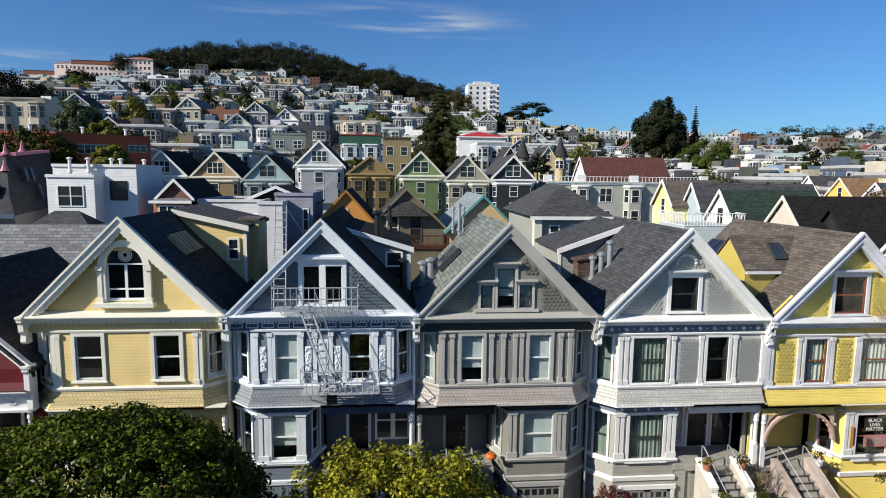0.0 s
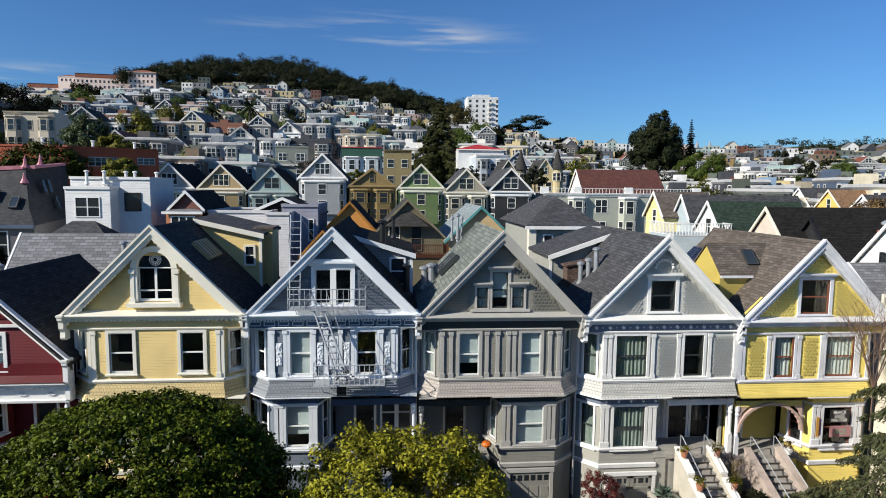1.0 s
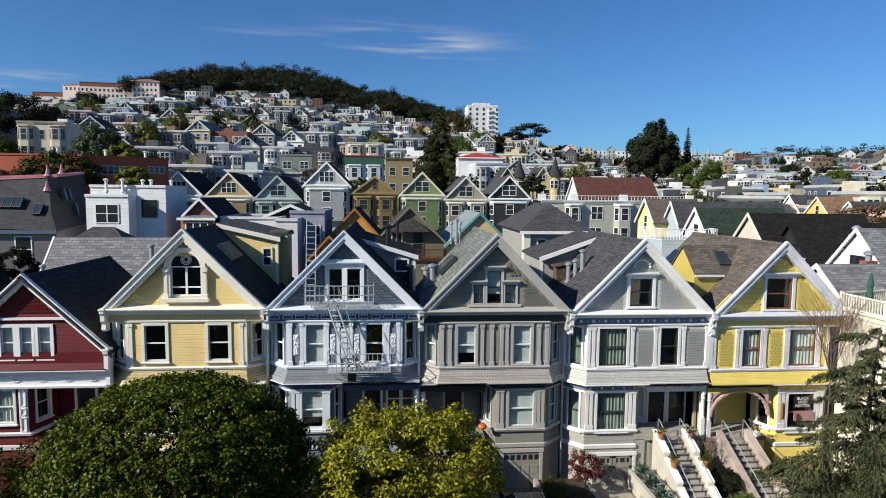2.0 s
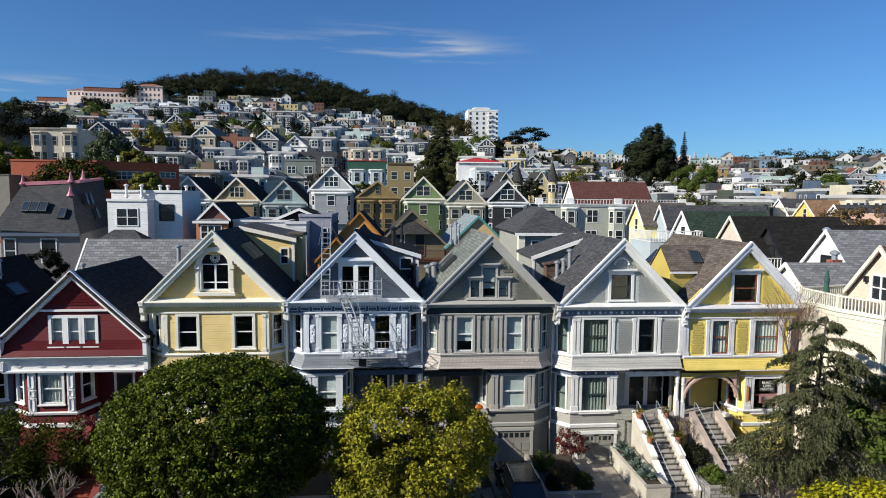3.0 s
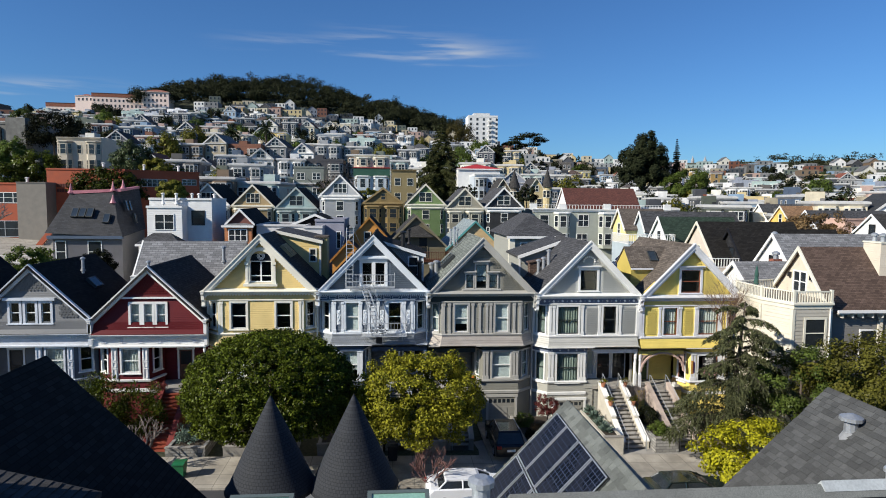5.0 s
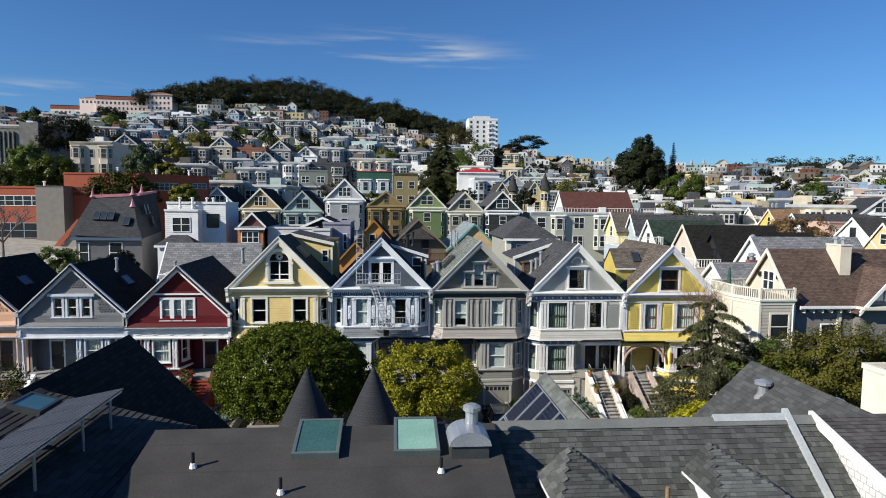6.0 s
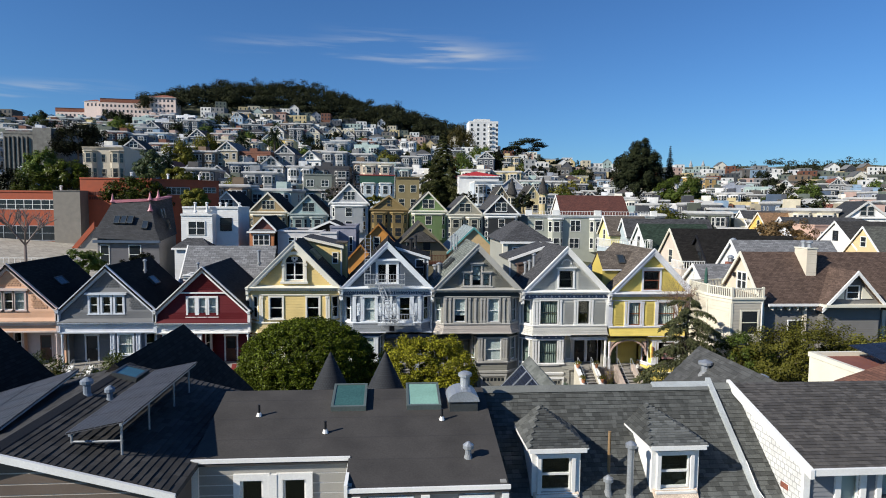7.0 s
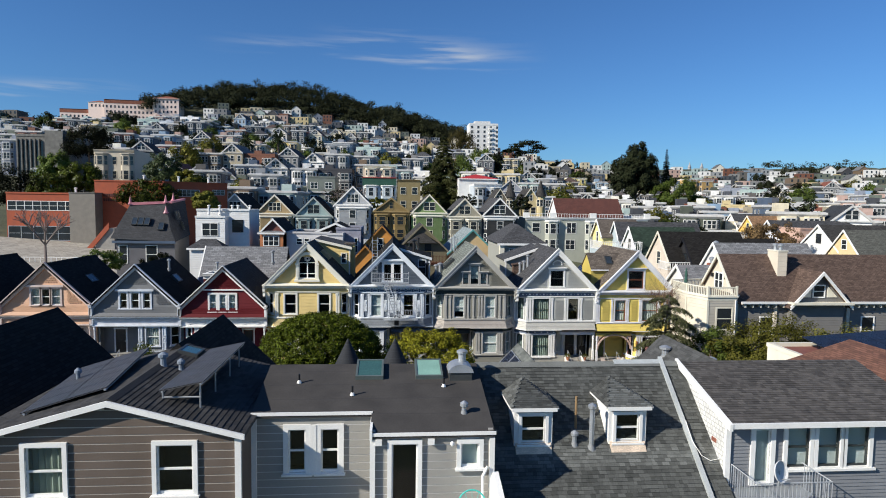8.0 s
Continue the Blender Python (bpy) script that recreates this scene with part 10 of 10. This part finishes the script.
dormer(1.08)
dormer(4.4)
vent_pipe(3.12, -10.15, SZ(-10.15), 1.35, 0.09, "tall galvanised flue pipe with a cap")
vent_pipe(2.55, -10.05, SZ(-10.05), 0.28, 0.08)
solid("roof_post", Geo().tube((2.72, -9.6, SZ(-9.6) - 0.1), (2.72, -9.6, SZ(-9.6) + 1.15), 0.045, 8), mat("weathered timber", (0.25, 0.16, 0.08), 0.8), "weathered wooden post on a shingle roof", "post")

# ---- white and blue-grey house at the end
wh = thing("end_house", 0, 0, 0, "blue-grey shingled house with white trim and a rear balcony", "house")
DZ = lambda y: 10.72 + 0.29 * (y + 7.55)
hol = [(8.5, 9.05, 7.4, 9.3), (9.65, 10.45, 7.95, 9.35), (10.75, 11.55, 7.95, 9.35), (11.8, 12.6, 7.95, 9.35)]
lap_wall(wh, 7.62, 15.0, 6.6, 9.6, hol, -11.0, BLG_S, 0.125)
part("lower_rear_wall", Geo().box(7.55, 15.0, -10.97, -10.8, 3.0, 6.58), BLG_S, wh)
for q in hol[1:]:
    window(wh, *q, None, WHITE, SASH_DK, "blind", 1, 0.14, False, 0, -11.0)
window(wh, *hol[0], None, WHITE, WHITE, "blind", 1, 0.16, False, 0, -11.0, 0, "glazed_door", "white glazed balcony door")
part("head_band", Geo().box(8.2, 12.9, -11.09, -10.95, 9.495, 9.62), WHITE, wh)
part("sill_band", Geo().box(9.4, 12.85, -11.1, -10.96, 7.82, 7.905), WHITE, wh)
SIDE_W = mat("white shingle siding", (0.66, 0.65, 0.62), 0.6, pattern="soft", pitch=0.16, bump=0.3)
part("side_wall", Geo().prism([(-11.0, 3.0), (-7.4, 3.0), (-7.4, DZ(-7.4) - 0.1), (-11.0, 9.62)], 7.48, 7.6, "x"), SIDE_W, wh)
part("lower_wall", Geo().box(7.5, 15.0, -10.95, -10.8, -0.5, 3.0), BLG_S, wh)
part("roof_deck", Geo().prism([(-7.5, DZ(-7.5)), (-11.35, DZ(-11.35)), (-11.35, DZ(-11.35) - 0.1), (-7.5, DZ(-7.5) - 0.14)], 7.42, 14.8, "x"), ROOF_DK, wh)
shingled(wh, [(7.46, -11.36, DZ(-11.36)), (14.8, -11.36, DZ(-11.36)), (14.8, -7.5, DZ(-7.5)), (7.46, -7.5, DZ(-7.5))], 0.2, 0.135, mat("mottled brown-grey asphalt shingle", (0.078, 0.071, 0.066), 0.9, island=0.34, bump=0.3, var=0.25, grain=6), 15, 280)
part("front_slope", Geo().prism([(-7.5, 10.7), (-7.5, 10.5), (-4.0, 8.0), (-4.0, 8.2)], 7.5, 14.8, "x"), ROOF_DK, wh)
part("fascia", Geo().box(7.45, 14.9, -11.43, -11.35, DZ(-11.35) - 0.14, DZ(-11.35) + 0.03), WHITE, wh)
part("soffit", Geo().box(7.6, 14.9, -11.35, -11.04, 9.56, 9.6), WHITE, wh)
part("rake_board", Geo().prism([(-7.4, DZ(-7.4) - 0.18), (-11.45, DZ(-11.45) - 0.18), (-11.45, DZ(-11.45) + 0.06), (-7.4, DZ(-7.4) + 0.06)], 7.33, 7.44, "x"), WHITE, wh)
part("corner_board", Geo().box(7.44, 7.62, -11.06, -10.96, 3, 9.6), WHITE, wh)
part("brick_vent", Geo().box(7.46, 7.5, -10.4, -10.1, 8.6, 8.75), BRICK, wh)
part("balcony_floor", Geo().box(7.6, 10.2, -12.6, -11.0, 7.2, 7.3), METAL, wh)
for a, b in (((7.65, -11.1), (7.65, -12.55)), ((7.65, -12.55), (10.15, -12.55)), ((10.15, -12.55), (10.15, -11.1))):
    part("rail", Geo().tube((*a, 8.15), (*b, 8.15), 0.02, 6), IRON, wh)
    n = int(math.hypot(b[0] - a[0], b[1] - a[1]) / 0.13)
    for i in range(n):
        x, y = a[0] + (b[0] - a[0]) * i / n, a[1] + (b[1] - a[1]) * i / n
        part("bar", Geo().tube((x, y, 7.25), (x, y, 8.15), 0.01, 4), IRON, wh)
dish = thing("satellite_dish", 8.35, -12.6, 8.3, "pale grey satellite dish on a balcony rail", "satellite dish")
m = Geo(pose(0, 0, 0.25, 75, 0, 25))
m.lathe(0, 0, [(0.02, -0.1), (0.2, -0.07), (0.3, -0.02), (0.34, 0.03), (0.33, 0.05), (0.28, 0.0), (0.0, -0.07)], 20)
part("dish", m, mat("pale grey dish plastic", (0.6, 0.6, 0.6), 0.4), dish)
part("arm", Geo().tube((0, 0, 0.0), (0.05, -0.45, 0.2), 0.015, 6), METAL, dish)
part("mount", Geo().tube((0, 0.05, -0.3), (0, 0.03, 0.25), 0.025, 6), METAL, dish)
cab = thing("roof_cable", 0, 0, 0, "loose white cable lying across roof shingles", "cable")
pts = [(6.75, -9.6), (6.72, -10.2), (6.85, -10.6), (7.1, -10.75), (7.45, -10.7)]
g = Geo()
for p, q in zip(pts, pts[1:]):
    g.tube((p[0], p[1], SZ(p[1]) + 0.2), (q[0], q[1], SZ(q[1]) + 0.2), 0.012, 5)
part("cable", g, WHITE, cab)
house("near_house", 18.3, -11.0, -0.5, 7.0, 8.0, 9.3, 10.4, GRY_S, mat("red-brown shingles", (0.16, 0.075, 0.05), 0.85, pattern="shingle", pitch=0.16), "house with a red-brown shingle roof", over=0.2)
# flat red roof with blue solar panels, white parapets
fr_ = house("near_house", 24.1, -1.2, -0.5, 8.6, 7.0, 8.1, 8.35, CREAM, mat("red-brown roofing felt", (0.20, 0.075, 0.055), 0.8), "cream house with a flat red-brown roof", kind="plain", wins=[(-3.6, -2.8, 6.2, 7.6)])
part("eave_board", Geo().box(-4.6, 4.6, -0.4, -0.1, 7.9, 8.4), WHITE, fr_)
sp = thing("solar_array", 25.2, 2.2, 8.75, "blue solar panels on a flat roof", "solar panel")
sp.matrix_basis = pose(25.2, 2.2, 8.75, 6, -4, 0)
for i in range(6):
    for j in range(4):
        part("panel", Geo().box(-3.6 + i * 1.2, -2.42 + i * 1.2, -3 + j * 1.5, -1.53 + j * 1.5, 0, 0.05), PVB, sp)
for q in ((21.0, -0.2, 8.4, 0.7, 0.17), (22.2, 1.2, 8.3, 0.5, 0.06), (20.2, 0.5, 8.3, 0.6, 0.2)):
    vent_pipe(*q)

# lapped boards on the deck tower
for k, (a, b) in enumerate(zip(tl[:3], tl[1:4])):
    M, L = face(a, b)
    lap_wall(tower, 0.1, L - 0.1, 3.5, 8.74, [(0.7, 2.3, 6.15, 8.25)] if k == 2 else [], -0.04, BEI_M if k == 2 else BEI_L, 0.24, M)
